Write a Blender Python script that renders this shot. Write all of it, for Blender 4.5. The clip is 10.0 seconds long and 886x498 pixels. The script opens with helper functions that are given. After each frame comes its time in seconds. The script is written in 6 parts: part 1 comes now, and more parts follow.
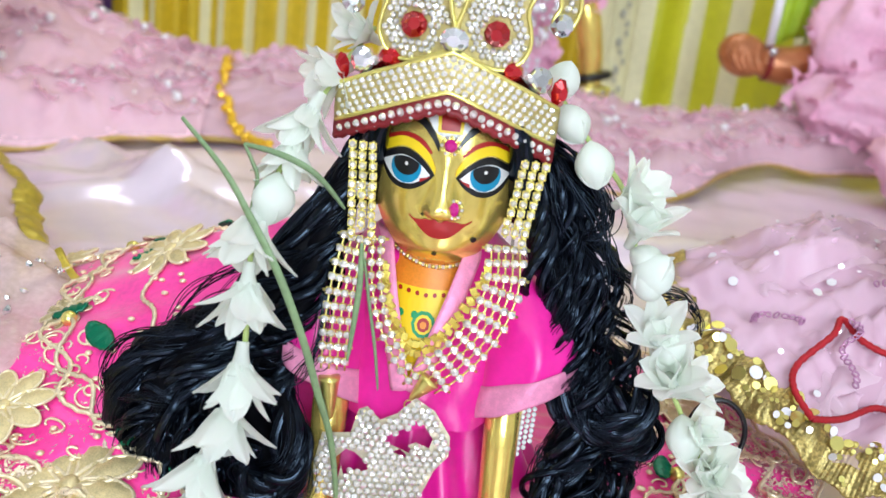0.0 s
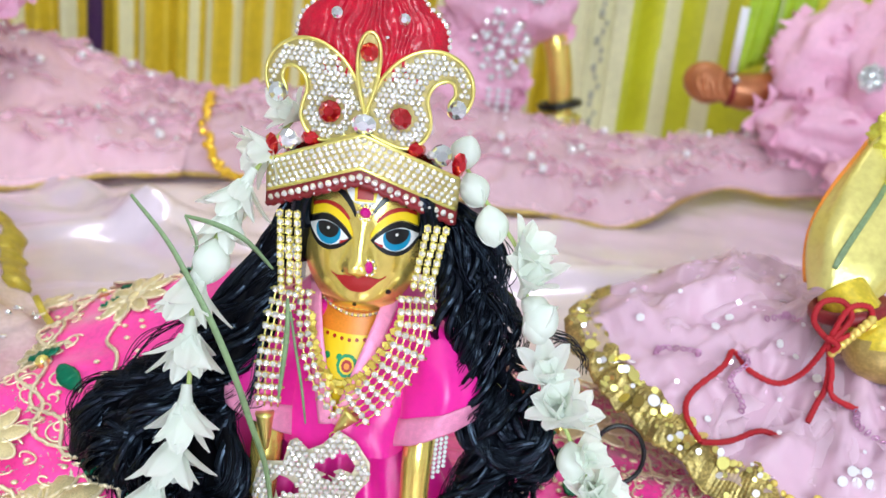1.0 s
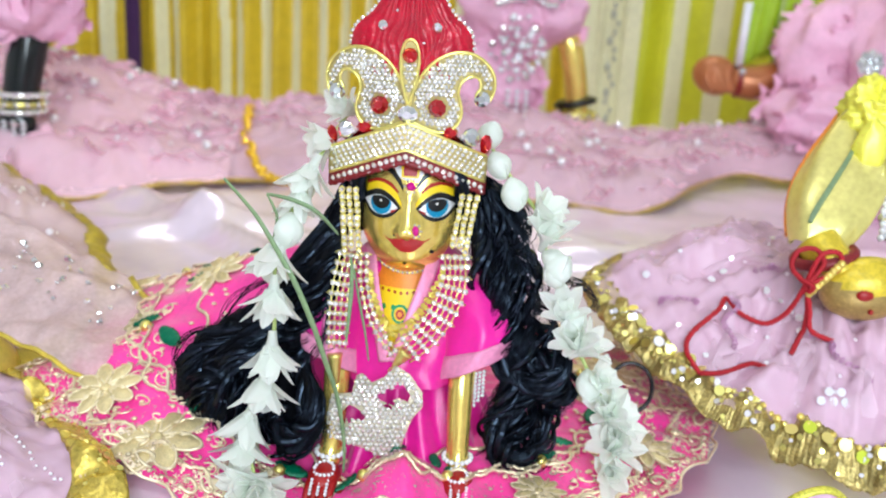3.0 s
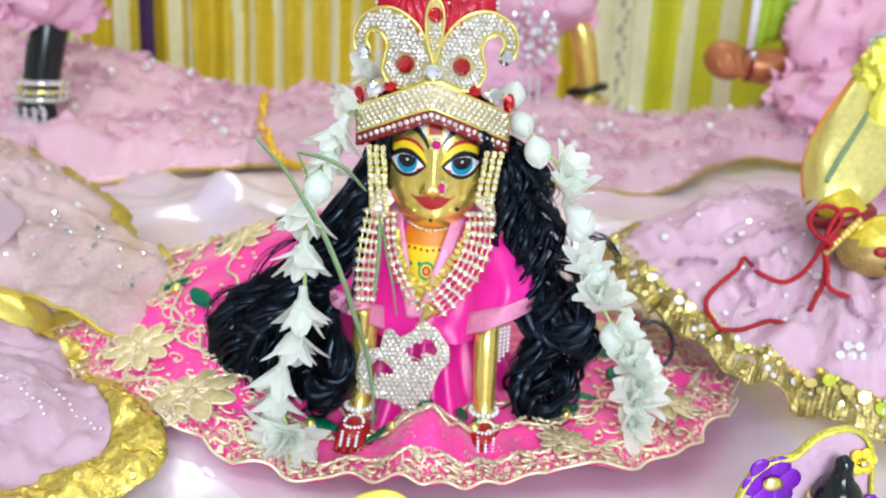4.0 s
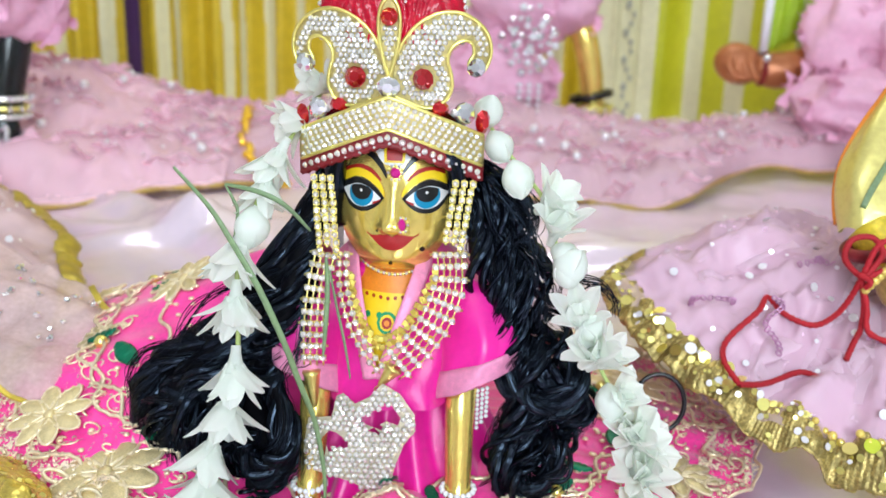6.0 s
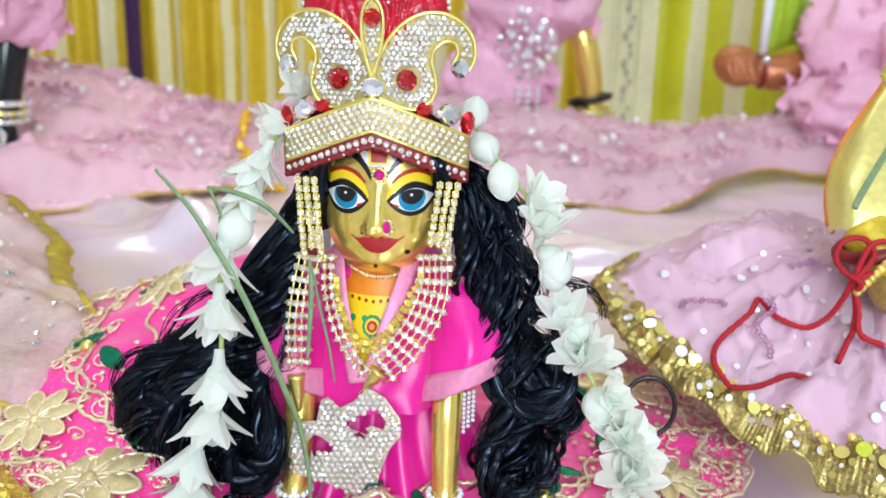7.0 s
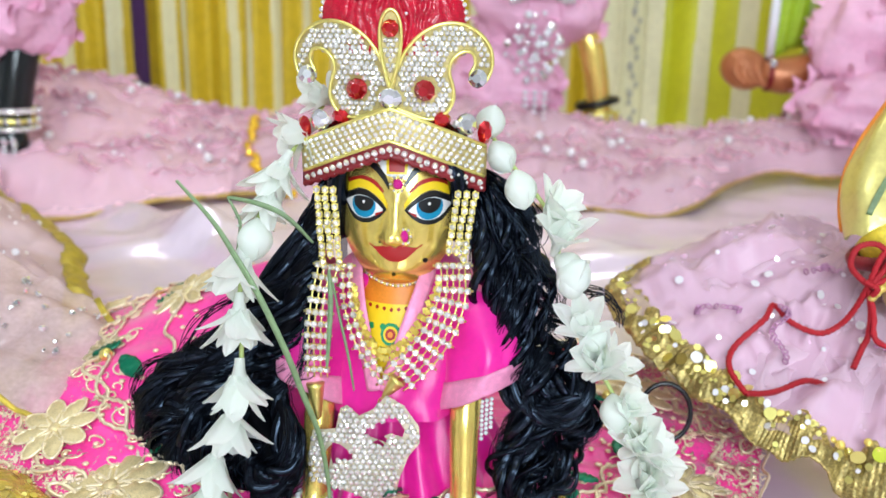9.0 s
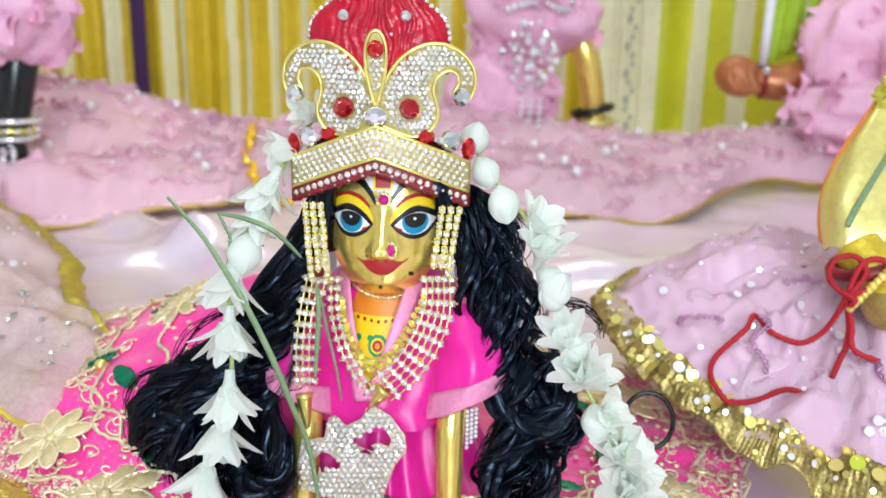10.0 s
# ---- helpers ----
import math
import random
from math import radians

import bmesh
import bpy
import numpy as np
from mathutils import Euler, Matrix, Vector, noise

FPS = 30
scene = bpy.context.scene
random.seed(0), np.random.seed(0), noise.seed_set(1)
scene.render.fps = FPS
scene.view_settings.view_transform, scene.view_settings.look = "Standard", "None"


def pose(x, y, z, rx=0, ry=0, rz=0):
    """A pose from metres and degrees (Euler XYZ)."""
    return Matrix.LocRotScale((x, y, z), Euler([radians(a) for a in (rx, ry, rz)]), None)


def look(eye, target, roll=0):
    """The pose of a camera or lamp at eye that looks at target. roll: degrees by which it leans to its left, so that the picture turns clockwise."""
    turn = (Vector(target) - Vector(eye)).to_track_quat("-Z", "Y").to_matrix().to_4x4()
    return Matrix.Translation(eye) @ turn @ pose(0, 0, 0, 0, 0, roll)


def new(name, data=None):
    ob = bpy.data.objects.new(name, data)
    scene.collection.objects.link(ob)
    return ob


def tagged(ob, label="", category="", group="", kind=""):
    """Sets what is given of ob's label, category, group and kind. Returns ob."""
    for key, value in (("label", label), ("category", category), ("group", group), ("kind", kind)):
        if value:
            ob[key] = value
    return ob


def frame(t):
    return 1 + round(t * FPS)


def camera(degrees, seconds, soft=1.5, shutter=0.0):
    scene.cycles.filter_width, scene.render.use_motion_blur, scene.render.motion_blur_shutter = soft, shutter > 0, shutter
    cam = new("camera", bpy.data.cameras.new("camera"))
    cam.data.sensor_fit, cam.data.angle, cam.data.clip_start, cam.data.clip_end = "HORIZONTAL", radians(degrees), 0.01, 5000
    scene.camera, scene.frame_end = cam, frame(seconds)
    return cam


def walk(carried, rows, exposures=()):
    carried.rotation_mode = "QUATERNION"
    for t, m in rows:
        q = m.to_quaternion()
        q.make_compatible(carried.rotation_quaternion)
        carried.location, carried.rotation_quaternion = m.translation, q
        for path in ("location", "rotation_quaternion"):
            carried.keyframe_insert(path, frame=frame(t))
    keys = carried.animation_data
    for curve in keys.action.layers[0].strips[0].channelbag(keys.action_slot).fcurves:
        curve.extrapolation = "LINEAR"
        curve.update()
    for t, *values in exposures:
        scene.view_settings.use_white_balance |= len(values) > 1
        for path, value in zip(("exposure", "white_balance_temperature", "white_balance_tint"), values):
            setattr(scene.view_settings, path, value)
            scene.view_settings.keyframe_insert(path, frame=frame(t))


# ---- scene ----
cam = camera(52.5, 10.0)
cam.data.dof.use_dof, cam.data.dof.focus_distance, cam.data.dof.aperture_fstop = True, 0.45, 9.5
METRES, EYE, TILT, LEAN, TURN = 0.45, 0.275, 0.0, 0.0, 0.0
ROWS = [
    (0.0, 0.0, 0.0, 0.0, 2.09, -17.47, -6.65),
    (0.5, 0.0131, -0.0257, 0.0185, 2.14, -17.12, -6.52),
    (1.0, 0.0917, -0.1211, 0.0964, 1.91, -16.62, -5.93),
    (1.5, 0.1057, -0.2378, 0.1173, 2.07, -16.43, -5.27),
    (2.0, 0.0929, -0.2878, 0.1119, 2.44, -16.34, -4.55),
    (3.5, 0.082, -0.3893, 0.0874, 3.01, -16.12, -2.83),
    (4.0, 0.0677, -0.4095, 0.0494, 3.21, -16.15, -2.58),
    (4.5, 0.089, -0.4353, 0.073, 3.19, -16.11, -2.3),
    (5.0, 0.0809, -0.3117, 0.0466, 3.32, -16.16, -2.07),
    (5.5, 0.095, -0.2024, 0.0397, 3.55, -15.98, -1.89),
    (7.0, 0.1391, -0.1701, 0.0354, 3.95, -15.49, -1.48),
    (7.5, 0.125, -0.1722, 0.0302, 4.09, -15.41, -1.42),
    (8.0, 0.1413, -0.1793, 0.0364, 4.04, -15.43, -1.31),
    (8.5, 0.1276, -0.1794, 0.0452, 4.07, -15.39, -1.22),
    (9.0, 0.1225, -0.1761, 0.044, 4.13, -15.34, -1.16),
    (9.5, 0.1339, -0.1903, 0.0587, 4.15, -15.22, -1.09),
    (10.0, 0.1438, -0.1986, 0.0638, 4.17, -15.1, -1.02),
]
walk(cam, [(t, pose(0, 0, EYE, TILT, LEAN, TURN) @ pose(METRES * x, METRES * y, METRES * z, 90 + pitch, roll, yaw)) for t, x, y, z, yaw, pitch, roll in ROWS],
     exposures=[(0.0, -0.26, 5920, 7.0), (10.0, -0.26, 5920, 7.0)])

# ---- light: one bright room with white lamps overhead and an added front fill ----
world = bpy.data.worlds.new("room_air")
world.use_nodes = True
world.node_tree.nodes["Background"].inputs[0].default_value = (0.9, 0.93, 1.0, 1)
world.node_tree.nodes["Background"].inputs[1].default_value = 0.12
scene.world = world


def area_lamp(name, at, target, sx, sy, watts, colour):
    data = bpy.data.lights.new(name, "AREA")
    data.shape, data.size, data.size_y, data.energy, data.color = "RECTANGLE", sx, sy, watts, colour
    ob = new(name, data)
    ob.matrix_world = look(at, target)
    return ob


area_lamp("ceiling_lamp_front", (-0.35, -0.5, 2.3), (0, 0.5, 0.1), 1.2, 0.35, 9.5, (1.0, 0.98, 0.96))
area_lamp("ceiling_lamp_back", (0.1, 1.75, 2.3), (0, 0.9, 0), 1.4, 0.3, 13, (1.0, 0.98, 0.96))
# added fill from behind the camera, brightens the doll's face and front
area_lamp("front_fill_lamp", (0.35, -2.38, 1.15), (0, 0.4, 0.2), 1.5, 1.3, 108, (0.90, 0.97, 1.0))


# ---- materials ----
def material(name, colour, rough=0.5, metal=0.0, vary=0.0, scale=60.0, bump=0.0, bump_scale=200.0, **more):
    """A principled surface with colour variation at two scales and fine relief."""
    m = bpy.data.materials.new(name)
    m.use_nodes = True
    nt = m.node_tree
    b = nt.nodes["Principled BSDF"]
    b.inputs["Base Color"].default_value = (*colour, 1)
    b.inputs["Roughness"].default_value = rough
    b.inputs["Metallic"].default_value = metal
    for key, value in more.items():
        b.inputs[key.replace("_", " ")].default_value = value
    tc = nt.nodes.new("ShaderNodeTexCoord")
    if vary:
        n1, n2 = nt.nodes.new("ShaderNodeTexNoise"), nt.nodes.new("ShaderNodeTexNoise")
        n1.inputs["Scale"].default_value, n2.inputs["Scale"].default_value = scale, scale * 7.3
        n1.inputs["Detail"].default_value = 4
        add = nt.nodes.new("ShaderNodeMath")
        add.operation = "ADD"
        half = nt.nodes.new("ShaderNodeMath")
        half.operation, half.inputs[1].default_value = "MULTIPLY", 0.5
        info = nt.nodes.new("ShaderNodeObjectInfo")
        rnd = nt.nodes.new("ShaderNodeMath")
        rnd.operation, rnd.inputs[1].default_value, rnd.inputs[2].default_value = "MULTIPLY_ADD", 0.3, -0.15
        add2 = nt.nodes.new("ShaderNodeMath")
        add2.operation = "ADD"
        ramp = nt.nodes.new("ShaderNodeMapRange")
        ramp.inputs["From Min"].default_value, ramp.inputs["From Max"].default_value = 0.3, 0.7
        ramp.inputs["To Min"].default_value, ramp.inputs["To Max"].default_value = 1 - vary, 1 + vary
        mul = nt.nodes.new("ShaderNodeVectorMath")
        mul.operation, mul.inputs[0].default_value = "SCALE", colour
        for a, i in ((n1, 0), (n2, 1)):
            nt.links.new(tc.outputs["Object"], a.inputs["Vector"])
            nt.links.new(a.outputs["Fac"], add.inputs[i])
        nt.links.new(add.outputs[0], half.inputs[0])
        nt.links.new(info.outputs["Random"], rnd.inputs[0])
        nt.links.new(half.outputs[0], add2.inputs[0])
        nt.links.new(rnd.outputs[0], add2.inputs[1])
        nt.links.new(add2.outputs[0], ramp.inputs["Value"])
        nt.links.new(ramp.outputs[0], mul.inputs["Scale"])
        nt.links.new(mul.outputs[0], b.inputs["Base Color"])
    if bump:
        n3, bp = nt.nodes.new("ShaderNodeTexNoise"), nt.nodes.new("ShaderNodeBump")
        n3.inputs["Scale"].default_value, n3.inputs["Detail"].default_value = bump_scale, 3
        bp.inputs["Strength"].default_value, bp.inputs["Distance"].default_value = bump, 0.3 / bump_scale
        nt.links.new(tc.outputs["Object"], n3.inputs["Vector"])
        nt.links.new(n3.outputs["Fac"], bp.inputs["Height"])
        nt.links.new(bp.outputs[0], b.inputs["Normal"])
    return m


def sheer(name, colour, clear, rough=0.6, **more):
    """A see-through net cloth."""
    m = material(name, colour, rough, **more)
    m.node_tree.nodes["Principled BSDF"].inputs["Alpha"].default_value = clear
    return m


NET_VEIL = sheer("sheer_pink_net_layer", (0.92, 0.67, 0.75), 0.30, 0.5)


PLEAT_NET = sheer("sheer_pink_net_pleat", (0.92, 0.70, 0.80), 0.38, 0.4)


def lace_net(name, colour, density, scale):
    """Open lace: threads with holes between them, by the pattern's own shape."""
    m = material(name, colour, 0.42, 0.45, 0.3, 200, 0.8, 900)
    nt = m.node_tree
    tc, n = nt.nodes.new("ShaderNodeTexCoord"), nt.nodes.new("ShaderNodeTexNoise")
    n.inputs["Scale"].default_value, n.inputs["Detail"].default_value, n.inputs["Distortion"].default_value = scale, 3, 1.2
    r = nt.nodes.new("ShaderNodeMapRange")
    r.inputs["From Min"].default_value, r.inputs["From Max"].default_value = density, density + 0.05
    nt.links.new(tc.outputs["Object"], n.inputs["Vector"])
    nt.links.new(n.outputs["Fac"], r.inputs["Value"])
    nt.links.new(r.outputs[0], nt.nodes["Principled BSDF"].inputs["Alpha"])
    return m


LACE_NET = lace_net("open_gold_lace", (0.84, 0.72, 0.54), 0.60, 230)
LACE_EDGE = lace_net("lace_edging", (0.84, 0.70, 0.52), 0.50, 300)
BRASS = material("polished_brass", (0.91, 0.72, 0.18), 0.23, 0.76, 0.12, 40, 0.05, 150)
GOLD = material("gold_metal", (0.88, 0.80, 0.24), 0.28, 0.9, 0.1, 300)
CROWN_BASE = material("crown_backing", (0.46, 0.38, 0.14), 0.4, 0.5, 0.3, 300, 0.4, 900)
PALE_GOLD = material("pale_gold_braid", (0.86, 0.74, 0.50), 0.32, 0.50, 0.25, 180, 0.5, 900)
SILVER_BACK = material("silver_backing", (0.62, 0.56, 0.40), 0.35, 0.35, 0.2, 300)
FLOWER_GOLD = material("flower_gold_thread", (0.70, 0.58, 0.30), 0.38, 0.45, 0.3, 160, 0.7, 1100)
BROWN_RIB = material("brown_gold_edging", (0.50, 0.35, 0.10), 0.42, 0.4, 0.4, 40, 0.6, 300)
GLITTER = material("gold_glitter", (0.84, 0.80, 0.10), 0.30, 0.4, 0.5, 500, 1.0, 1500)
GLITTER_CLOTH = material("glittering_gold_cloth", (0.60, 0.47, 0.09), 0.25, 0.7, 0.75, 260, 1.0, 420)
OLIVE_RIB = material("olive_gold_ribbon", (0.60, 0.47, 0.06), 0.38, 0.4, 0.3, 120, 0.5, 900)
GOLD_RIB = material("gold_ribbon", (0.70, 0.54, 0.17), 0.34, 0.55, 0.6, 90, 1.0, 420)
SLEEVE_SATIN = material("pale_gold_sleeve_satin", (0.70, 0.63, 0.20), 0.27, 0.45, 0.2, 30, 0.2, 260)
YELLOW_GOLD = material("yellow_gold_cloth", (0.80, 0.67, 0.14), 0.28, 0.6, 0.15, 40, 0.3, 300)
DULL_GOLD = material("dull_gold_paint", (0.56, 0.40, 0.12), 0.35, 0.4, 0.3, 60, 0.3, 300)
YELLOW_GLASS = material("amber_bead", (0.80, 0.62, 0.14), 0.2, 0.3, 0.2, 100)
YELLOW = material("yellow_paint", (0.84, 0.64, 0.04), 0.32, 0.15, 0.3, 45, 0.3, 200)
STONE = material("clear_rhinestone", (1.0, 0.99, 0.92), 0.06, 0.60, 0.18, 500)
CRYSTAL = material("cut_crystal", (0.90, 0.95, 0.95), 0.04, 0.85, 0.22, 300)
RED_GEM = material("red_glass_gem", (0.50, 0.006, 0.012), 0.06, 0.55, 0.25, 200, Coat_Weight=0.6)
RED_CLOTH = material("red_gathered_satin", (0.44, 0.001, 0.020), 0.22, 0.0, 0.35, 120, 0.9, 220)
DARK_RED = material("maroon_trim", (0.22, 0.01, 0.015), 0.5, 0.0, 0.2)
RED_PAINT = material("red_paint", (0.38, 0.008, 0.008), 0.4, 0.0, 0.1, 200)
RED_THREAD = material("red_thread", (0.42, 0.006, 0.015), 0.7, 0.0, 0.2, 500, 0.5, 900)
MAGENTA_GEM = material("magenta_gem", (0.55, 0.01, 0.22), 0.15)
BLACK_PAINT = material("black_paint", (0.006, 0.006, 0.008), 0.3)
WHITE_PAINT = material("white_paint", (0.82, 0.82, 0.80), 0.35)
BLUE_PAINT = material("blue_paint", (0.012, 0.25, 0.44), 0.3, 0.0, 0.1, 300)
ORANGE_PAINT = material("orange_paint", (0.85, 0.28, 0.02), 0.4, 0.0, 0.15, 120)
GREEN_PAINT = material("green_paint", (0.01, 0.30, 0.10), 0.4)
LID_PAINT = material("yellow_lid_paint", (0.92, 0.66, 0.01), 0.35)
HAIR = material("black_hair", (0.0015, 0.002, 0.004), 0.19, 0.0, 0.3, 80, Specular_IOR_Level=0.40, Specular_Tint=(0.55, 0.72, 1.0, 1.0))
HAIR_CORE = material("black_under_hair", (0.0015, 0.0015, 0.003), 0.6, Specular_IOR_Level=0.08)
SKIRT_PINK = material("bright_pink_skirt_silk", (0.88, 0.045, 0.33), 0.34, 0.0, 0.22, 40, 0.3, 400, Sheen_Weight=0.4)
HOT_PINK = material("hot_pink_satin", (0.76, 0.006, 0.30), 0.32, 0.0, 0.10, 30, 0.15, 500, Sheen_Weight=0.3)
PINK_TRIM = material("pink_woven_trim", (0.86, 0.30, 0.50), 0.45, 0.15, 0.2, 300, 0.8, 1200)
SATIN = material("pale_pink_satin", (0.90, 0.76, 0.86), 0.21, 0.22, 0.05, 6, 0.06, 60, Specular_IOR_Level=0.9)
TULLE = material("pink_tulle", (0.87, 0.58, 0.66), 0.55, 0.0, 0.20, 14, 0.3, 160)
TULLE_BRIGHT = material("bright_pink_tulle", (0.88, 0.50, 0.66), 0.6, 0.0, 0.12, 20, 0.4, 140)
ORGANZA = material("pale_pink_organza", (0.68, 0.45, 0.58), 0.36, 0.0, 0.16, 30, 0.35, 220)
BEIGE_NET = material("beige_net", (0.64, 0.50, 0.46), 0.42, 0.1, 0.3, 45, 0.8, 300)
PETAL = material("white_petal", (0.98, 1.0, 0.94), 0.5, 0.0, 0.02, 60, 0.12, 300)
def thin_petal(m, share):
    """Lets part of the light through a thin petal."""
    nt = m.node_tree
    b, out = nt.nodes["Principled BSDF"], nt.nodes["Material Output"]
    tr, mix = nt.nodes.new("ShaderNodeBsdfTranslucent"), nt.nodes.new("ShaderNodeMixShader")
    tr.inputs["Color"].default_value, mix.inputs["Fac"].default_value = (0.94, 1.0, 0.92, 1), share
    nt.links.new(b.outputs[0], mix.inputs[1])
    nt.links.new(tr.outputs[0], mix.inputs[2])
    nt.links.new(mix.outputs[0], out.inputs["Surface"])


thin_petal(PETAL, 0.45)
STEM = material("green_stem", (0.45, 0.55, 0.18), 0.5, 0.0, 0.15, 200)
GRASS = material("grass_blade", (0.19, 0.28, 0.13), 0.45, 0.0, 0.25, 60, 0.3, 400)
LEAF_CLOTH = material("green_sequin_leaf", (0.003, 0.17, 0.08), 0.3, 0.3, 0.25, 200, 0.5, 700)
SEQUIN = material("clear_sequin", (0.95, 0.93, 0.95), 0.12, 0.3, 0.1)
PEARL = material("white_pearl", (0.86, 0.86, 0.88), 0.22, 0.0, 0.05)
BLACK_STONE = material("black_polished_statue", (0.008, 0.012, 0.012), 0.15)
CURTAIN_GOLD = material("gold_curtain", (0.62, 0.45, 0.015), 0.42, 0.15, 0.2, 8, 0.2, 80)
CURTAIN_WHITE = material("cream_curtain", (0.80, 0.76, 0.46), 0.5, 0.0, 0.1, 10)
CURTAIN_LIME = material("lime_curtain", (0.62, 0.62, 0.015), 0.45, 0.0, 0.12, 8)
PURPLE = material("purple_cloth", (0.06, 0.02, 0.10), 0.5, 0.0, 0.2)
SKIN_PAINT = material("terracotta_paint", (0.44, 0.16, 0.06), 0.3, 0.3, 0.2, 30)
LIME_LEAF = material("lime_green_feather", (0.42, 0.62, 0.02), 0.5, 0.0, 0.2, 30)
PURPLE_FELT = material("purple_sequin_petal", (0.20, 0.01, 0.50), 0.35, 0.2, 0.25, 200)
MARIGOLD = material("orange_gold_bead", (0.92, 0.58, 0.03), 0.22, 0.5, 0.15, 100)
PLASTER = material("white_plaster", (0.72, 0.72, 0.72), 0.8, 0.0, 0.05, 3)


# ---- building helpers ----
def link(name, bm, mat, parent=None, smooth=True):
    me = bpy.data.meshes.new(name)
    bm.normal_update()
    bm.to_mesh(me)
    bm.free()
    for x in mat if isinstance(mat, (list, tuple)) else [mat]:
        me.materials.append(x)
    if smooth:
        me.shade_smooth()
    ob = new(name, me)
    if parent:
        ob.parent = parent
    return ob


def part(name, bm, mat, parent, label="", smooth=True):
    return tagged(link(name, bm, mat, parent, smooth), label)


def share(name, me, parent, m, label=""):
    """One more object on a mesh that exists."""
    ob = new(name, me)
    ob.parent = parent
    ob.matrix_local = m
    return tagged(ob, label)


def thing(name, label, category, group="", kind=""):
    return tagged(new(name), label, category, group, kind)


def mesh_of(name, bm, mat, smooth=True):
    me = bpy.data.meshes.new(name)
    bm.normal_update()
    bm.to_mesh(me)
    bm.free()
    me.materials.append(mat)
    if smooth:
        me.shade_smooth()
    return me


def sheet(nu, nv, f, bm=None, close_u=False, thick=0.0, slot=0):
    """A surface f(u, v) with u, v in 0..1."""
    bm = bm or bmesh.new()
    rows = [[bm.verts.new(f(i / nu, j / nv)) for j in range(nv + 1)] for i in range(nu if close_u else nu + 1)]
    fs = []
    for i in range(nu):
        a, b = rows[i], rows[(i + 1) % len(rows)]
        for j in range(nv):
            fc = bm.faces.new((a[j], b[j], b[j + 1], a[j + 1]))
            fc.material_index = slot
            fs.append(fc)
    if thick:
        bmesh.ops.recalc_face_normals(bm, faces=fs)
        bmesh.ops.solidify(bm, geom=fs, thickness=thick)
    return bm


def catmull(pts, n, closed=False):
    """A smooth line through points, n steps a span."""
    pts = [Vector(p) for p in pts]
    out, k = [], len(pts)
    for i in range(k if closed else k - 1):
        g = (lambda q: pts[q % k]) if closed else (lambda q: pts[max(0, min(k - 1, q))])
        p0, p1, p2, p3 = g(i - 1), g(i), g(i + 1), g(i + 2)
        for s in range(n):
            t = s / n
            out.append(0.5 * (2 * p1 + (p2 - p0) * t + (2 * p0 - 5 * p1 + 4 * p2 - p3) * t * t + (3 * p1 - p0 - 3 * p2 + p3) * t ** 3))
    if not closed:
        out.append(pts[-1])
    return out


def tube(pts, r, seg=6, closed=False, bm=None, flat=1.0, slot=0):
    """A tube along points; r a number or a function of 0..1."""
    bm = bm or bmesh.new()
    pts = [Vector(p) for p in pts]
    n = len(pts)
    rings, up = [], Vector((0.3, 0.2, 0.93))
    for i, p in enumerate(pts):
        d = (pts[(i + 1) % n] - pts[i - 1]) if closed else (pts[min(i + 1, n - 1)] - pts[max(i - 1, 0)])
        d = d.normalized() if d.length else Vector((0, 0, 1))
        a = up - d * up.dot(d)
        if a.length < 1e-4:
            a = d.orthogonal()
        a.normalize()
        up = a
        b = d.cross(a)
        rr = r(i / max(1, n - 1)) if callable(r) else r
        rings.append([bm.verts.new(p + (a * math.cos(2 * math.pi * k / seg) * flat + b * math.sin(2 * math.pi * k / seg)) * rr) for k in range(seg)])
    for i in range(n if closed else n - 1):
        for k in range(seg):
            bm.faces.new((rings[i][k], rings[i][(k + 1) % seg], rings[(i + 1) % n][(k + 1) % seg], rings[(i + 1) % n][k])).material_index = slot
    if not closed:
        bm.faces.new(rings[0][::-1]).material_index = slot
        bm.faces.new(rings[-1]).material_index = slot
    return bm


def ball(bm, at, r, seg=10, rings=6, m=None, slot=0):
    base = Matrix.Translation(at) @ (m or Matrix()) @ Matrix.Diagonal((*(r if isinstance(r, tuple) else (r, r, r)), 1))
    made = bmesh.ops.create_uvsphere(bm, u_segments=seg, v_segments=rings, radius=1, matrix=base)
    if slot:
        for v in made["verts"]:
            for fc in v.link_faces:
                fc.material_index = slot
    return bm


def plate(outline, thick, bm=None, slot=0):
    """A filled flat outline of (x, y, z) points, given depth along +y."""
    bm = bm or bmesh.new()
    vs = [bm.verts.new(p) for p in outline]
    es = [bm.edges.new((vs[i], vs[(i + 1) % len(vs)])) for i in range(len(vs))]
    made = bmesh.ops.triangle_fill(bm, edges=es, use_beauty=True)
    fs = [g for g in made["geom"] if isinstance(g, bmesh.types.BMFace)]
    if thick:
        ex = bmesh.ops.extrude_face_region(bm, geom=fs)
        bmesh.ops.translate(bm, verts=[g for g in ex["geom"] if isinstance(g, bmesh.types.BMVert)], vec=(0, thick, 0))
        bmesh.ops.recalc_face_normals(bm, faces=bm.faces)
    return bm


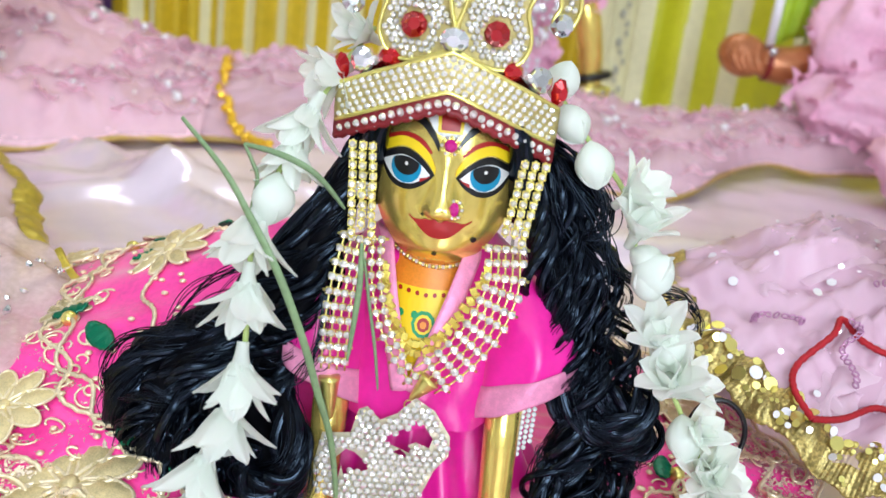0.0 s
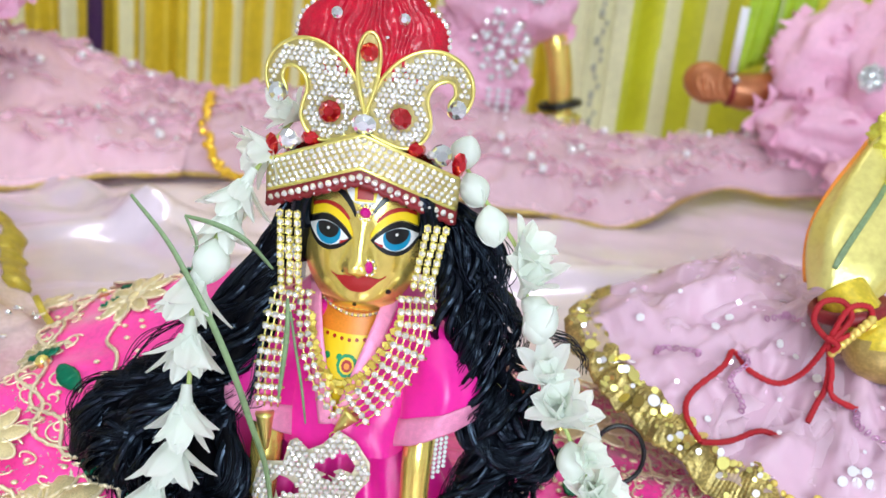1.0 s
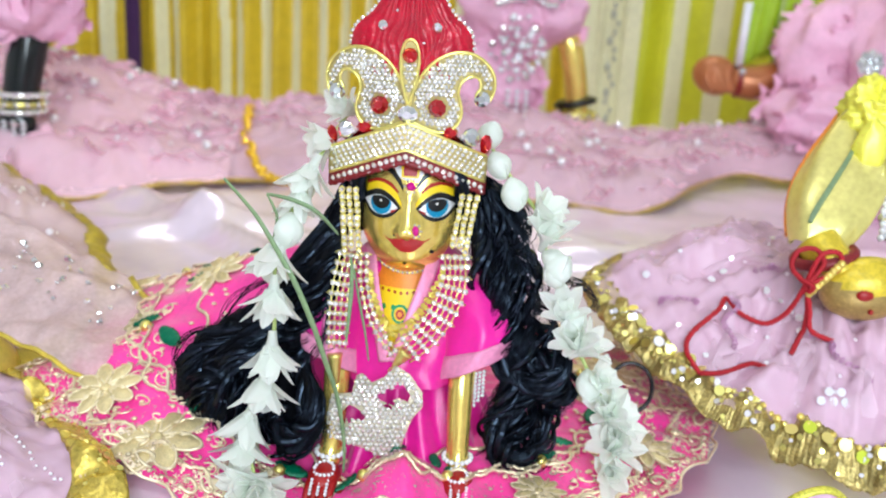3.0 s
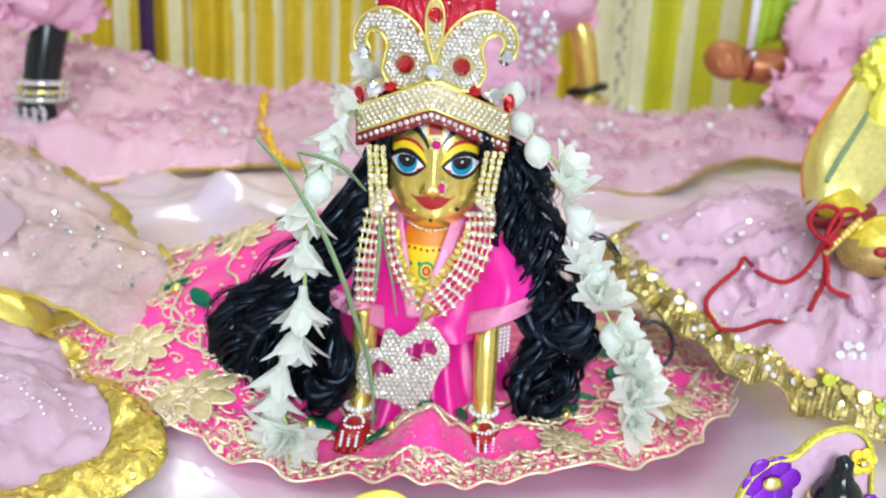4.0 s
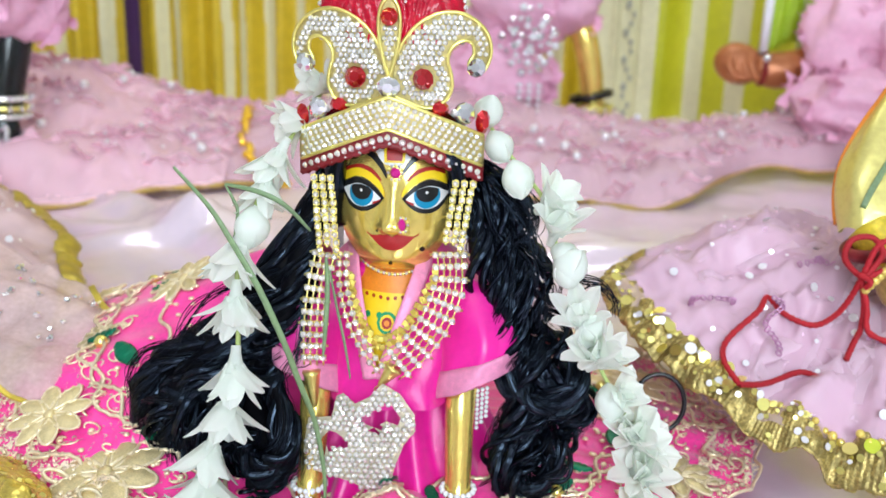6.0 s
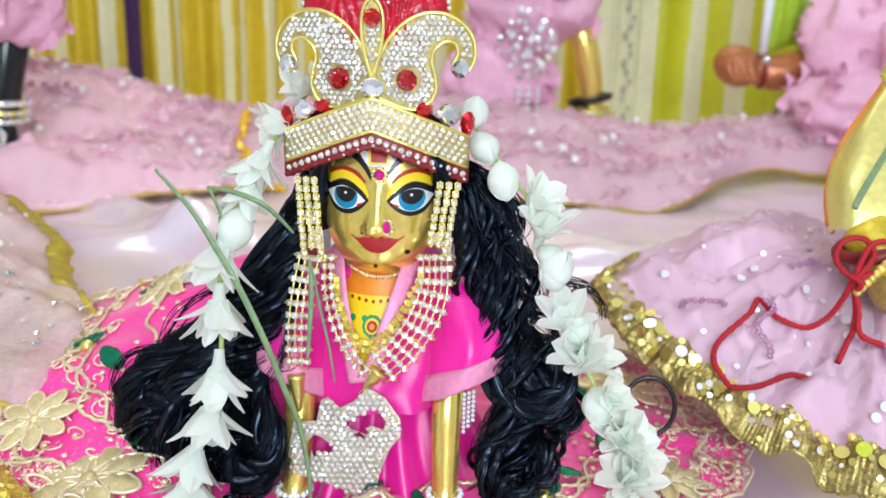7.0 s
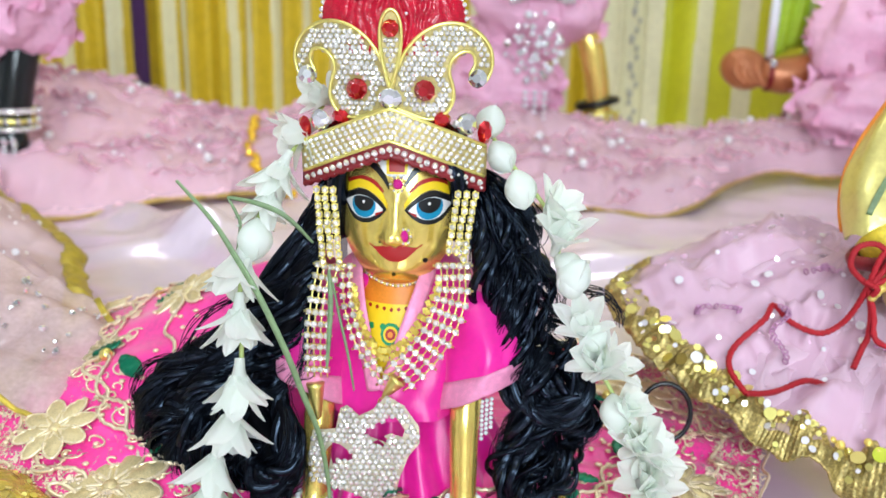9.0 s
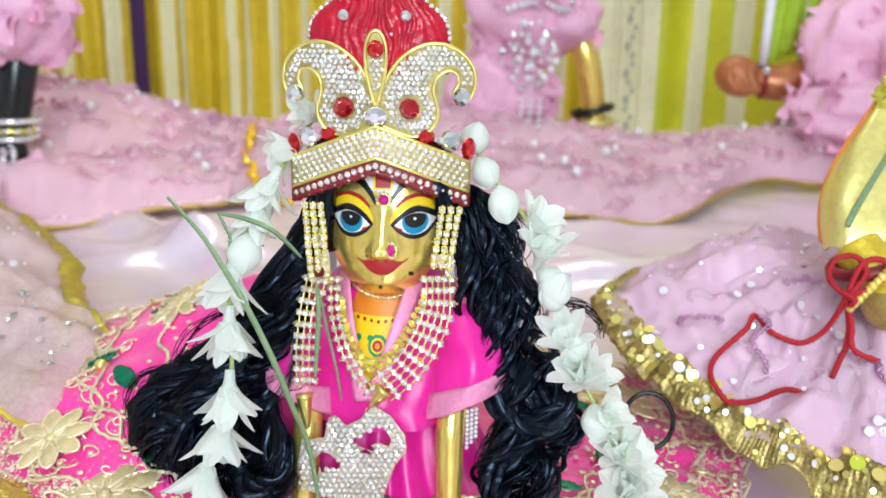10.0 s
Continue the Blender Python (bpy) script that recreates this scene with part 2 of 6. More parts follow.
def stone_mesh(name, mat, seg=8, crown=0.7, table=0.5, girdle=0.25):
    """A faceted stone of radius 1, its face towards -y."""
    bm = bmesh.new()
    rings = []
    for r, y in ((table, -crown), (0.92, -0.12), (1.0, 0.0), (0.8, girdle)):
        rings.append([bm.verts.new((r * math.cos(2 * math.pi * (k + 0.5) / seg), y, r * math.sin(2 * math.pi * (k + 0.5) / seg))) for k in range(seg)])
    bm.faces.new(rings[0])
    for a, b in zip(rings, rings[1:]):
        for k in range(seg):
            bm.faces.new((a[k], b[k], b[(k + 1) % seg], a[(k + 1) % seg]))
    bmesh.ops.recalc_face_normals(bm, faces=bm.faces)
    return mesh_of(name, bm, mat, False)


RHINE = stone_mesh("rhinestone", STONE, 8, 0.9, 0.45)
RED_CUT = stone_mesh("red_gem", RED_GEM, 9, 0.75, 0.45)
CLEAR_CUT = stone_mesh("crystal", CRYSTAL, 10, 0.6, 0.45)
PINK_CUT = stone_mesh("magenta_gem", MAGENTA_GEM, 12, 0.6, 0.5)


def stone_at(p, r, tilt=0.0, turn=0.0):
    """The pose of a stone at p, looking at -y, leaned and spun a little."""
    s = r if isinstance(r, tuple) else (r, r, r)
    return Matrix.Translation(p) @ Euler((tilt + random.uniform(-0.16, 0.16), random.uniform(0, 6.28) if not isinstance(r, tuple) else 0.0, turn + random.uniform(-0.16, 0.16))).to_matrix().to_4x4() @ Matrix.Diagonal((*s, 1))


def wobble(p, s, seed=0.0):
    return noise.noise(Vector(p) * s + Vector((seed, seed * 1.7, -seed)))

# ---- room, ground cloth and curtain ----
def box(bm, lo, hi):
    m = Matrix.Translation([(a + b) / 2 for a, b in zip(lo, hi)]) @ Matrix.Diagonal((*[b - a for a, b in zip(lo, hi)], 1))
    bmesh.ops.create_cube(bm, size=1, matrix=m)
    return bm


for nm, lo, hi in (("wall_north", (-2.6, 2.75, -0.1), (2.6, 2.85, 2.5)), ("wall_south", (-2.6, -2.6, -0.1), (2.6, -2.5, 2.5)),
                   ("wall_west", (-2.7, -2.6, -0.1), (-2.6, 2.85, 2.5)), ("wall_east", (2.6, -2.6, -0.1), (2.7, 2.85, 2.5)),
                   ("ceiling", (-2.7, -2.6, 2.5), (2.7, 2.85, 2.6))):
    tagged(link(nm, box(bmesh.new(), lo, hi), PLASTER, None, False), "plain white plastered " + ("ceiling" if nm == "ceiling" else "room wall"), "ceiling" if nm == "ceiling" else "wall", "", "structure")


def fold(x, y):
    """Soft folds of the satin, highest behind the doll, with a swell beside its skirt."""
    z = 0.026 * math.exp(-((x + 0.165) / 0.065) ** 2 - ((y - 0.350) / 0.065) ** 2)
    if y > 0.45:
        k = min(1.0, (y - 0.45) / 0.3)
        for cx, cy, ang, w, h in ((-0.27, 0.92, 0.75, 0.022, 0.030), (-0.20, 1.02, -0.5, 0.022, 0.024), (-0.36, 0.98, 0.1, 0.022, 0.016), (0.16, 0.92, -0.35, 0.028, 0.022), (-0.42, 1.1, -0.5, 0.04, 0.014), (0.02, 1.10, 0.5, 0.03, 0.012), (-0.05, 0.95, 1.1, 0.025, 0.012), (0.10, 1.05, 0.2, 0.03, 0.012)):
            d = (x - cx) * math.sin(ang) + (y - cy) * math.cos(ang)
            along = (x - cx) * math.cos(ang) - (y - cy) * math.sin(ang)
            z += k * h * math.exp(-(d / w) ** 2) * math.exp(-(along / 0.45) ** 2)
    return z + 0.006 * wobble((x, y, 0), 5) + 0.004 * wobble((x, y, 0), 14, 3) + (0.012 * abs(wobble((x * 0.6 + y * 0.5, y - x * 0.4, 0), 6, 8)) + 0.004 * abs(wobble((x, y * 1.4, 0), 17, 5))) * min(1.0, max(0.0, (y - 0.5) / 0.3)) * min(1.0, max(0.0, (1.08 - y) / 0.15))


def ground_point(u, v):
    x, y = -2.6 + 5.2 * u, -2.5 + 5.25 * v
    x = 2.6 * math.copysign(abs(x / 2.6) ** 1.8, x)
    y = 0.7 + 2.05 * math.copysign(abs((y - 0.125) / 2.625) ** 1.5, y - 0.125) * (1 if y > 0.125 else 1.56)
    return x, y, fold(x, y) - 0.008


tagged(link("ground", sheet(200, 200, ground_point), SATIN), "pale pink satin cloth spread with soft folds", "cloth", "", "structure")


def curtain(name, x0, x1, y, pleats, deep, mats, label, bands):
    """A pleated curtain; bands: the (x, x) ranges that carry the second cloth."""
    n = max(60, int((x1 - x0) / 0.004))

    def f(u, v):
        x = x0 + (x1 - x0) * u
        w = math.sin(u * pleats * 2 * math.pi + 1.2 * math.sin(u * 17)) + 0.35 * math.sin(u * pleats * 5.1 + 1)
        return x + 0.003 * math.sin(v * 9 + u * 20), y + deep * w, -0.1 + 2.5 * v
    bm = sheet(n, 8, f)
    for fc in bm.faces:
        x = fc.calc_center_median().x
        fc.material_index = 1 if any(a < x < b for a, b in bands) else 0
    tagged(link(name, bm, mats), label, "curtain")


random.seed(4)
thin = [(-0.986, -0.947), (-0.832, -0.804), (-0.787, -0.769), (-0.662, -0.641), (-0.618, -0.601), (-0.555, -0.524), (-0.471, -0.448)]
x = -0.40
while x < 0.26:
    w = random.uniform(0.018, 0.035)
    thin.append((x, x + w))
    x += w + random.uniform(0.03, 0.075)
x = -1.85
while x < -1.05:
    thin.append((x, x + 0.022))
    x += random.uniform(0.06, 0.1)
curtain("pleated_curtain", -1.9, 0.29, 2.25, 30, 0.012, [CURTAIN_GOLD, CURTAIN_WHITE], "golden yellow curtain with narrow cream stripes and pleats", thin)
curtain("pleated_curtain", 0.27, 0.43, 2.22, 2, 0.006, [CURTAIN_WHITE, CURTAIN_WHITE], "cream curtain panel with faint grey embroidery", [])
curtain("pleated_curtain", 0.42, 1.6, 2.24, 8, 0.012, [CURTAIN_LIME, CURTAIN_WHITE], "lime yellow curtain with broad pale stripes", [(0.512, 0.556), (0.617, 0.662), (0.78, 0.83), (0.92, 0.98), (1.1, 1.2)])
tagged(link("purple_ribbon", box(bmesh.new(), (-0.900, 2.205, -0.1), (-0.862, 2.212, 2.0)), PURPLE), "dark purple ribbon hanging before the golden curtain", "ribbon")
sprig = thing("embroidered_sprig", "faint grey embroidered sprig on a cream curtain", "embroidery")
SPRIG = mesh_of("stitch", ball(bmesh.new(), (0, 0, 0), (0.6, 0.2, 1.0), 6, 4), material("grey_embroidery", (0.42, 0.42, 0.33), 0.6))
for i in range(20):
    share("stitch", SPRIG, sprig, Matrix.Translation((0.365 + 0.009 * math.sin(i * 1.9), 2.208, 0.02 + i * 0.022)) @ Matrix.Scale(0.009 + 0.004 * (i % 3 == 0), 4))

# an unseen window behind the camera, added to hold the front fill lamp
win = tagged(new("unseen_window"), "unseen white window frame added round the front fill lamp", "window", "", "structure")
for lo, hi in (((-0.47, -2.5, 0.44), (-0.40, -2.42, 1.86)), ((1.10, -2.5, 0.44), (1.17, -2.42, 1.86)), ((-0.40, -2.5, 0.44), (1.10, -2.42, 0.50)), ((-0.40, -2.5, 1.80), (1.10, -2.42, 1.86))):
    part("window_frame", box(bmesh.new(), lo, hi), PLASTER, win, "", False)
for nm, at in (("tube_lamp", (-0.35, -0.5, 2.44)), ("tube_lamp", (0.1, 1.75, 2.44))):
    tl = thing(nm, "white ceiling tube lamp housing", "lamp", "ceiling lamps")
    part("housing", box(bmesh.new(), (at[0] - 0.65, at[1] - 0.05, at[2] - 0.02), (at[0] + 0.65, at[1] + 0.05, 2.5)), PLASTER, tl, "", False)


# ---- spread skirts behind ----
def crumple(x, y, amp):
    return amp * (1.1 * wobble((x, y, 0), 11, 1) + 1.0 * (0.35 - abs(wobble((x, y, 1), 19, 2))) + 0.22 * (0.3 - abs(wobble((x, y, 2), 42, 5))) + 0.05 * wobble((x, y, 3), 95, 5))


def far_skirt(name, line, ridge, mat, label, seed):
    """A crumpled net skirt from a front edge to a ridge; both are (x, y, z) lines."""
    a, b = catmull(line, 24), catmull(ridge, 24)
    n = min(len(a), len(b)) - 1
    root = thing(name, label, "skirt")

    def f(u, v):
        i = u * n
        k = min(n - 1, int(i))
        p, q = a[k].lerp(a[k + 1], i - k), b[k].lerp(b[k + 1], i - k)
        r = p.lerp(q, v)
        r.z = p.z + (q.z - p.z) * math.sin(v * math.pi / 2) ** 0.8
        w = min(1.0, v * 8 + 0.05)
        r.z += w * (0.014 + crumple(r.x + seed, r.y, 0.021)) + (1 - w) * (0.003 * math.sin(r.x * 38) + 0.006 * math.sin(r.x * 15 + 1) - 0.003)
        return r
    part("net_cloth", sheet(n * 2, 70, f), mat, root)
    for k in (0.3,):
        def veil(u, v):
            r = Vector(f(u, 0.02 + 0.97 * v))
            return r + Vector((0, -0.010 * k * v, 0.001 + 0.018 * abs(wobble((r.x * 1.4 + k, r.y, seed), 9)) + 0.008 * abs(wobble((r.x + k, r.y * 1.5, seed), 24)))) * min(1, v * 6)
        part("net_layer", sheet(n * 2, 60, veil), NET_VEIL, root, "sheer crumpled net layer")
    rz = random.Random(seed + 40)
    bm = bmesh.new()
    for _ in range(130):
        p, ang = Vector(f(rz.random(), rz.uniform(0.05, 0.97))), rz.uniform(-0.9, 0.9)
        side, wide, tall, ph = Vector((math.cos(ang), math.sin(ang), 0)), rz.uniform(0.025, 0.065), rz.uniform(0.012, 0.028), rz.uniform(0, 6)
        lean = Vector((rz.uniform(-0.3, 0.3), rz.uniform(-1.0, -0.2), 0.9)).normalized()

        def ruffle(u, v):
            s = 2 * u - 1
            return p + side * wide * s + lean * (tall * v * (1 - s * s * 0.7) * (0.8 + 0.35 * math.sin(s * 7 + ph)) - 0.002) + Vector((0, 0.006 * math.sin(s * 9 + ph) * (0.3 + v), 0.004 * math.sin(s * 5 + ph * 2)))
        sheet(12, 4, ruffle, bm)
    tagged(part("net_ruffle", bm, mat, root, "crumpled ridges of pink net"), kind="stuff")
    part("gold_edging", tube([f(i / 160, 0.0) + Vector((0, -0.003, 0.004)) for i in range(161)], lambda t: 0.0055 + 0.002 * math.sin(t * 60), 6, flat=0.6), BROWN_RIB, root, "thin wavy golden border")
    bm = bmesh.new()
    rng = random.Random(seed)
    for _ in range(64):
        p = f(rng.random(), rng.uniform(0.1, 0.95))
        bmesh.ops.create_uvsphere(bm, u_segments=6, v_segments=4, radius=rng.choice((0.0025, 0.003, 0.004, 0.008)), matrix=Matrix.Translation(p + Vector((0, -0.008, 0.014))))
    tagged(part("sequin_scatter", bm, SEQUIN, root, "small glittering sequins"), kind="stuff")
    return f


skirt_l = far_skirt("spread_skirt", [(-1.3, 1.02, 0), (-0.8, 1.03, 0), (-0.6, 1.07, 0), (-0.456, 1.17, 0), (-0.36, 1.24, 0)],
                    [(-1.3, 1.7, 0.16), (-0.9, 1.65, 0.15), (-0.72, 1.65, 0.125), (-0.55, 1.65, 0.075), (-0.42, 1.65, 0.06)], TULLE, "crumpled pink net skirt with a gold border", 3)
skirt_r = far_skirt("spread_skirt", [(-0.37, 1.25, 0), (-0.1, 1.25, 0), (0.15, 1.26, 0), (0.217, 1.25, 0), (0.341, 1.28, 0), (0.524, 1.52, 0.01), (0.9, 1.55, 0.02)],
                    [(-0.43, 1.66, 0.06), (-0.2, 1.68, 0.08), (0.0, 1.7, 0.09), (0.25, 1.7, 0.06), (0.45, 1.7, 0.05), (0.65, 1.75, 0.08), (1.0, 1.8, 0.12)], TULLE, "crumpled pink net skirt with a gold border", 8)

# ---- near skirts of the neighbouring figures ----
def cone_skirt(name, label, centre, top, rim, mat, border, seed, ruffle=0.012, drop=2.0, hem=0.11, rough=1.0, ribs=0.0):
    """A gathered skirt from a waist at the centre out to a rim line, with a border band."""
    rim = catmull(rim, 20)
    n = len(rim) - 1
    root = thing(name, label, "skirt")
    c = Vector(centre)

    def f(u, v):
        i = u * n
        k = min(n - 1, int(i))
        p = rim[k].lerp(rim[k + 1], i - k)
        q = c + (p - c).normalized() * top
        q.z = c.z
        r = q.lerp(p, v)
        r.z = q.z + (p.z - q.z) * (v ** drop)
        w = math.sin(math.pi * min(1, v * 1.0)) * 0.9 + 0.25 * rough
        ray = (p - c).normalized()
        fold_ = wobble((ray.x * 5, ray.y * 5, v * 0.8), 1.3, seed) + 0.6 * wobble((ray.x * 13, ray.y * 13, v * 1.2), 1.1, seed + 2)
        r.z += w * (ruffle * 1.6 * fold_ * (0.2 + v) + 0.020 * (0.3 - abs(wobble(r, 20, seed))) + 0.010 * (0.3 - abs(wobble(r, 48, seed + 1))) + 0.003 * wobble(r, 110, seed))
        r += Vector((ray.x, ray.y, 0)) * (0.008 * fold_ * v)
        r.z = max(r.z, 0.003)
        return r
    part("cloth", sheet(n * 2, 90, lambda u, v: f(u, v * (1.01 - hem))), mat, root)

    def g(u, v):
        r = f(u, 1 - hem + hem * v)
        r.z += 0.003 + 0.004 * math.sin(v * math.pi) + ribs * math.sin(u * 900) + rough * (0.004 * wobble(r, 55, seed) + 0.002 * wobble(r, 140, seed))
        return r
    part("gold_border", sheet(n * 8, 12, g, thick=0.001), border, root, "shiny golden ribbon border")
    return root, f, g


lab = "pale pink organza skirt with a golden border"
right_skirt, rf, rg = cone_skirt("organza_skirt", lab, (0.37, 0.58, 0.125), 0.035,
    [(0.30, 0.80, 0.03), (0.17, 0.66, 0.07), (0.135, 0.55, 0.085), (0.155, 0.48, 0.072), (0.20, 0.44, 0.045), (0.245, 0.42, 0.026), (0.30, 0.395, 0.010), (0.37, 0.385, 0.008), (0.46, 0.41, 0.008), (0.56, 0.46, 0.015)], ORGANZA, GOLD_RIB, 2, rough=1.9, ribs=0.0003)
left_skirt, lf, lg = cone_skirt("organza_skirt", "beige pink net skirt with a golden border", (-0.56, 0.60, 0.125), 0.05,
    [(-0.80, 0.98, 0.08), (-0.62, 0.98, 0.075), (-0.50, 0.90, 0.055), (-0.40, 0.80, 0.05), (-0.33, 0.70, 0.045), (-0.27, 0.58, 0.042), (-0.235, 0.50, 0.045), (-0.25, 0.44, 0.035), (-0.31, 0.40, 0.03), (-0.40, 0.37, 0.02)], BEIGE_NET, OLIVE_RIB, 5, drop=1.4, hem=0.10, rough=0.25)
front_skirt, ff, fg = cone_skirt("organza_skirt", lab, (-0.46, 0.34, 0.06), 0.03,
    [(-0.32, 0.45, 0.030), (-0.25, 0.40, 0.030), (-0.205, 0.365, 0.030), (-0.165, 0.315, 0.032), (-0.145, 0.275, 0.02), (-0.18, 0.24, 0.008), (-0.24, 0.20, 0.006), (-0.34, 0.17, 0.006)], ORGANZA, GLITTER_CLOTH, 9, drop=1.6, hem=0.13)

# a loose sheer layer over each near skirt
for root, g in ((right_skirt, rf), (left_skirt, lf), (front_skirt, ff)):
    part("net_layer", sheet(110, 60, lambda u, v: Vector(g(0.01 + 0.98 * u, 0.03 + 0.93 * v)) + Vector((0, 0, 0.0008 + 0.006 * abs(wobble(g(u, v), 16, 4)) + 0.003 * abs(wobble(g(u, v), 38, 7))))), NET_VEIL, root, "sheer crumpled net layer")

for root, g, m, lo, hi, seed in ((right_skirt, rf, PLEAT_NET, 0.12, 0.78, 61), (left_skirt, lf, PLEAT_NET, 0.1, 0.7, 62), (front_skirt, ff, PLEAT_NET, 0.2, 0.7, 63)):
    rz = random.Random(seed)
    bm = bmesh.new()
    for _ in range(46):
        u0, v0 = rz.uniform(0.03, 0.95), rz.uniform(lo, hi)
        p, q = Vector(g(u0, v0)), Vector(g(u0, min(1.0, v0 + rz.uniform(0.08, 0.22))))
        tall, ph, bend = rz.uniform(0.002, 0.007), rz.uniform(0, 6), rz.uniform(-0.012, 0.012)
        side = (q - p).cross(Vector((0, 0, 1))).normalized()

        def ridge(u, v):
            s = 2 * v - 1
            r = p.lerp(q, u) + side * (bend * math.sin(u * math.pi) + s * 0.013 * (0.6 + 0.4 * math.sin(u * 5 + ph)))
            return r + Vector((0, 0, 0.001 + tall * (1 - s * s) * math.sin(math.pi * u) ** 0.7 + 0.0008 * math.sin(u * 17 + s * 4 + ph)))
        sheet(12, 6, ridge, bm)
    tagged(part("net_ruffle", bm, m, root, "soft raised pleats of net"), kind="stuff")

# ---- the doll's spread pink skirt ----
SC = Vector((-0.02, 0.46, 0))


def rim_radius(a):
    s, c = math.sin(a), math.cos(a)
    b = 0.161 if s < 0 else 0.25
    return 1 / math.sqrt((c / (0.265 if c < 0 else 0.245)) ** 2 + (s / b) ** 2) * (1 + 0.018 * math.sin(a * 9 + 1) + 0.01 * math.sin(a * 23))


def skirt_z(s, a):
    """Low in front and on one side, raised to a steep cone towards the back corner."""
    k = max(0.0, math.cos(a - radians(158)))
    c = max(0.0, math.cos(a))
    low_ = 0.003 + 0.040 * k + 0.010 * c
    high = 0.004 + 0.100 * k ** 1.5 + 0.012 * max(0.0, math.sin(a)) + 0.018 * c
    wave = 0.0045 * max(0.0, s - 0.55) * (math.sin(a * 12 + 2 * math.sin(a * 3)) + 0.6 * math.sin(a * 21 + 1)) * 2
    x, y = SC.x + rim_radius(a) * s * math.cos(a), SC.y + rim_radius(a) * s * math.sin(a)
    mound = 0.024 * math.exp(-((x - 0.002) / 0.022) ** 2 - ((y - 0.345) / 0.030) ** 2)
    return low_ + max(0.0, 0.7 * wave) + mound + high * (1 - s ** 1.25) + s * (0.004 * wobble((math.cos(a) * 3, math.sin(a) * 3, 0), 1.5) + 0.002 * math.sin(a * 31 + 2 * math.sin(a * 5)))


def on_skirt(s, a, lift=0.0):
    r = rim_radius(a) * s
    return Vector((SC.x + r * math.cos(a), SC.y + r * math.sin(a), skirt_z(s, a) + lift))


lehenga = thing("doll_skirt", "hot pink doll skirt with gold embroidered flowers, spread on satin", "skirt")
part("cloth", sheet(240, 40, lambda u, v: on_skirt(0.2 + 0.8 * v, u * 2 * math.pi), close_u=True), SKIRT_PINK, lehenga)

# ---- the brass doll: one painted statue ----
XH, YH, ZH = -0.003, 0.434, 0.190


def head_width(z):
    k = max(0.0, min(1.4, (0.180 - z) / 0.035))
    return 0.0362 * (1 - 0.135 * k * k)


def nose(dx, z):
    if z > 0.203 or z < 0.160:
        return 0.0
    grow = max(0.0, min(1.0, (0.203 - z) / 0.034))
    under = 1 / (1 + math.exp((0.1665 - z) * 1600))
    wing = 0.0028 * math.exp(-((abs(dx) - 0.0045) / 0.003) ** 2) * math.exp(-((z - 0.1695) / 0.0035) ** 2)
    return (0.0085 * grow ** 1.2 * math.exp(-abs(dx / (0.0036 + 0.0030 * grow)) ** 2.4) + wing) * under


def face_y(x, z, deep=0.035, front=True):
    dx, dz = x - XH, z - ZH
    q = abs(dx / head_width(z)) ** 2.3 + abs(dz / (0.0475 if dz > 0 else 0.0555)) ** (2.8 if dz > 0 else 3.4)
    s = deep * math.sqrt(max(0.0, 1 - q))
    if not front:
        return YH + s
    lips = 0.0016 * math.exp(-((z - 0.1605) / 0.0045) ** 2) * math.exp(-(dx / 0.011) ** 2)
    chin = 0.0022 * math.exp(-((z - 0.150) / 0.005) ** 2) * math.exp(-(dx / 0.010) ** 2)
    return YH - s - 0.16 * (0.19 - z) - nose(dx, z) - lips - chin


def head(bm):
    rings = []
    for side in (True, False):
        for i in range(34):
            k = i / 33 if side else 1 - i / 33
            rho = math.sin(k * math.pi / 2) * 0.995
            ring = []
            for j in range(72):
                a = 2 * math.pi * j / 72
                z = ZH + (0.0465 if math.sin(a) > 0 else 0.0545) * rho * math.sin(a)
                x = XH + head_width(z) * rho * math.cos(a)
                ring.append(bm.verts.new((x, face_y(x, z, 0.035, side), z)))
            rings.append(ring)
    for p, q in zip(rings, rings[1:]):
        for j in range(72):
            bm.faces.new((p[j], p[(j + 1) % 72], q[(j + 1) % 72], q[j]))


def paint(bm, upper, lower, slot, off, mirror=None, rows=4, n=28):
    """A painted band on the face between two lines of (x, z), in half-face metres."""
    up, lo = catmull([(x, z, 0) for x, z in upper], 8), catmull([(x, z, 0) for x, z in lower], 8)
    for sx in (1, -1) if mirror is None else (mirror,):
        grid = []
        for i in range(n + 1):
            f = i / n
            a = up[min(len(up) - 1, round(f * (len(up) - 1)))]
            b = lo[min(len(lo) - 1, round(f * (len(lo) - 1)))]
            col = []
            for j in range(rows + 1):
                p = a.lerp(b, j / rows)
                x = XH + sx * p.x
                col.append(bm.verts.new((x, face_y(x, p.y) - off, p.y)))
            grid.append(col)
        for p, q in zip(grid, grid[1:]):
            for j in range(rows):
                bm.faces.new((p[j], q[j], q[j + 1], p[j + 1])).material_index = slot


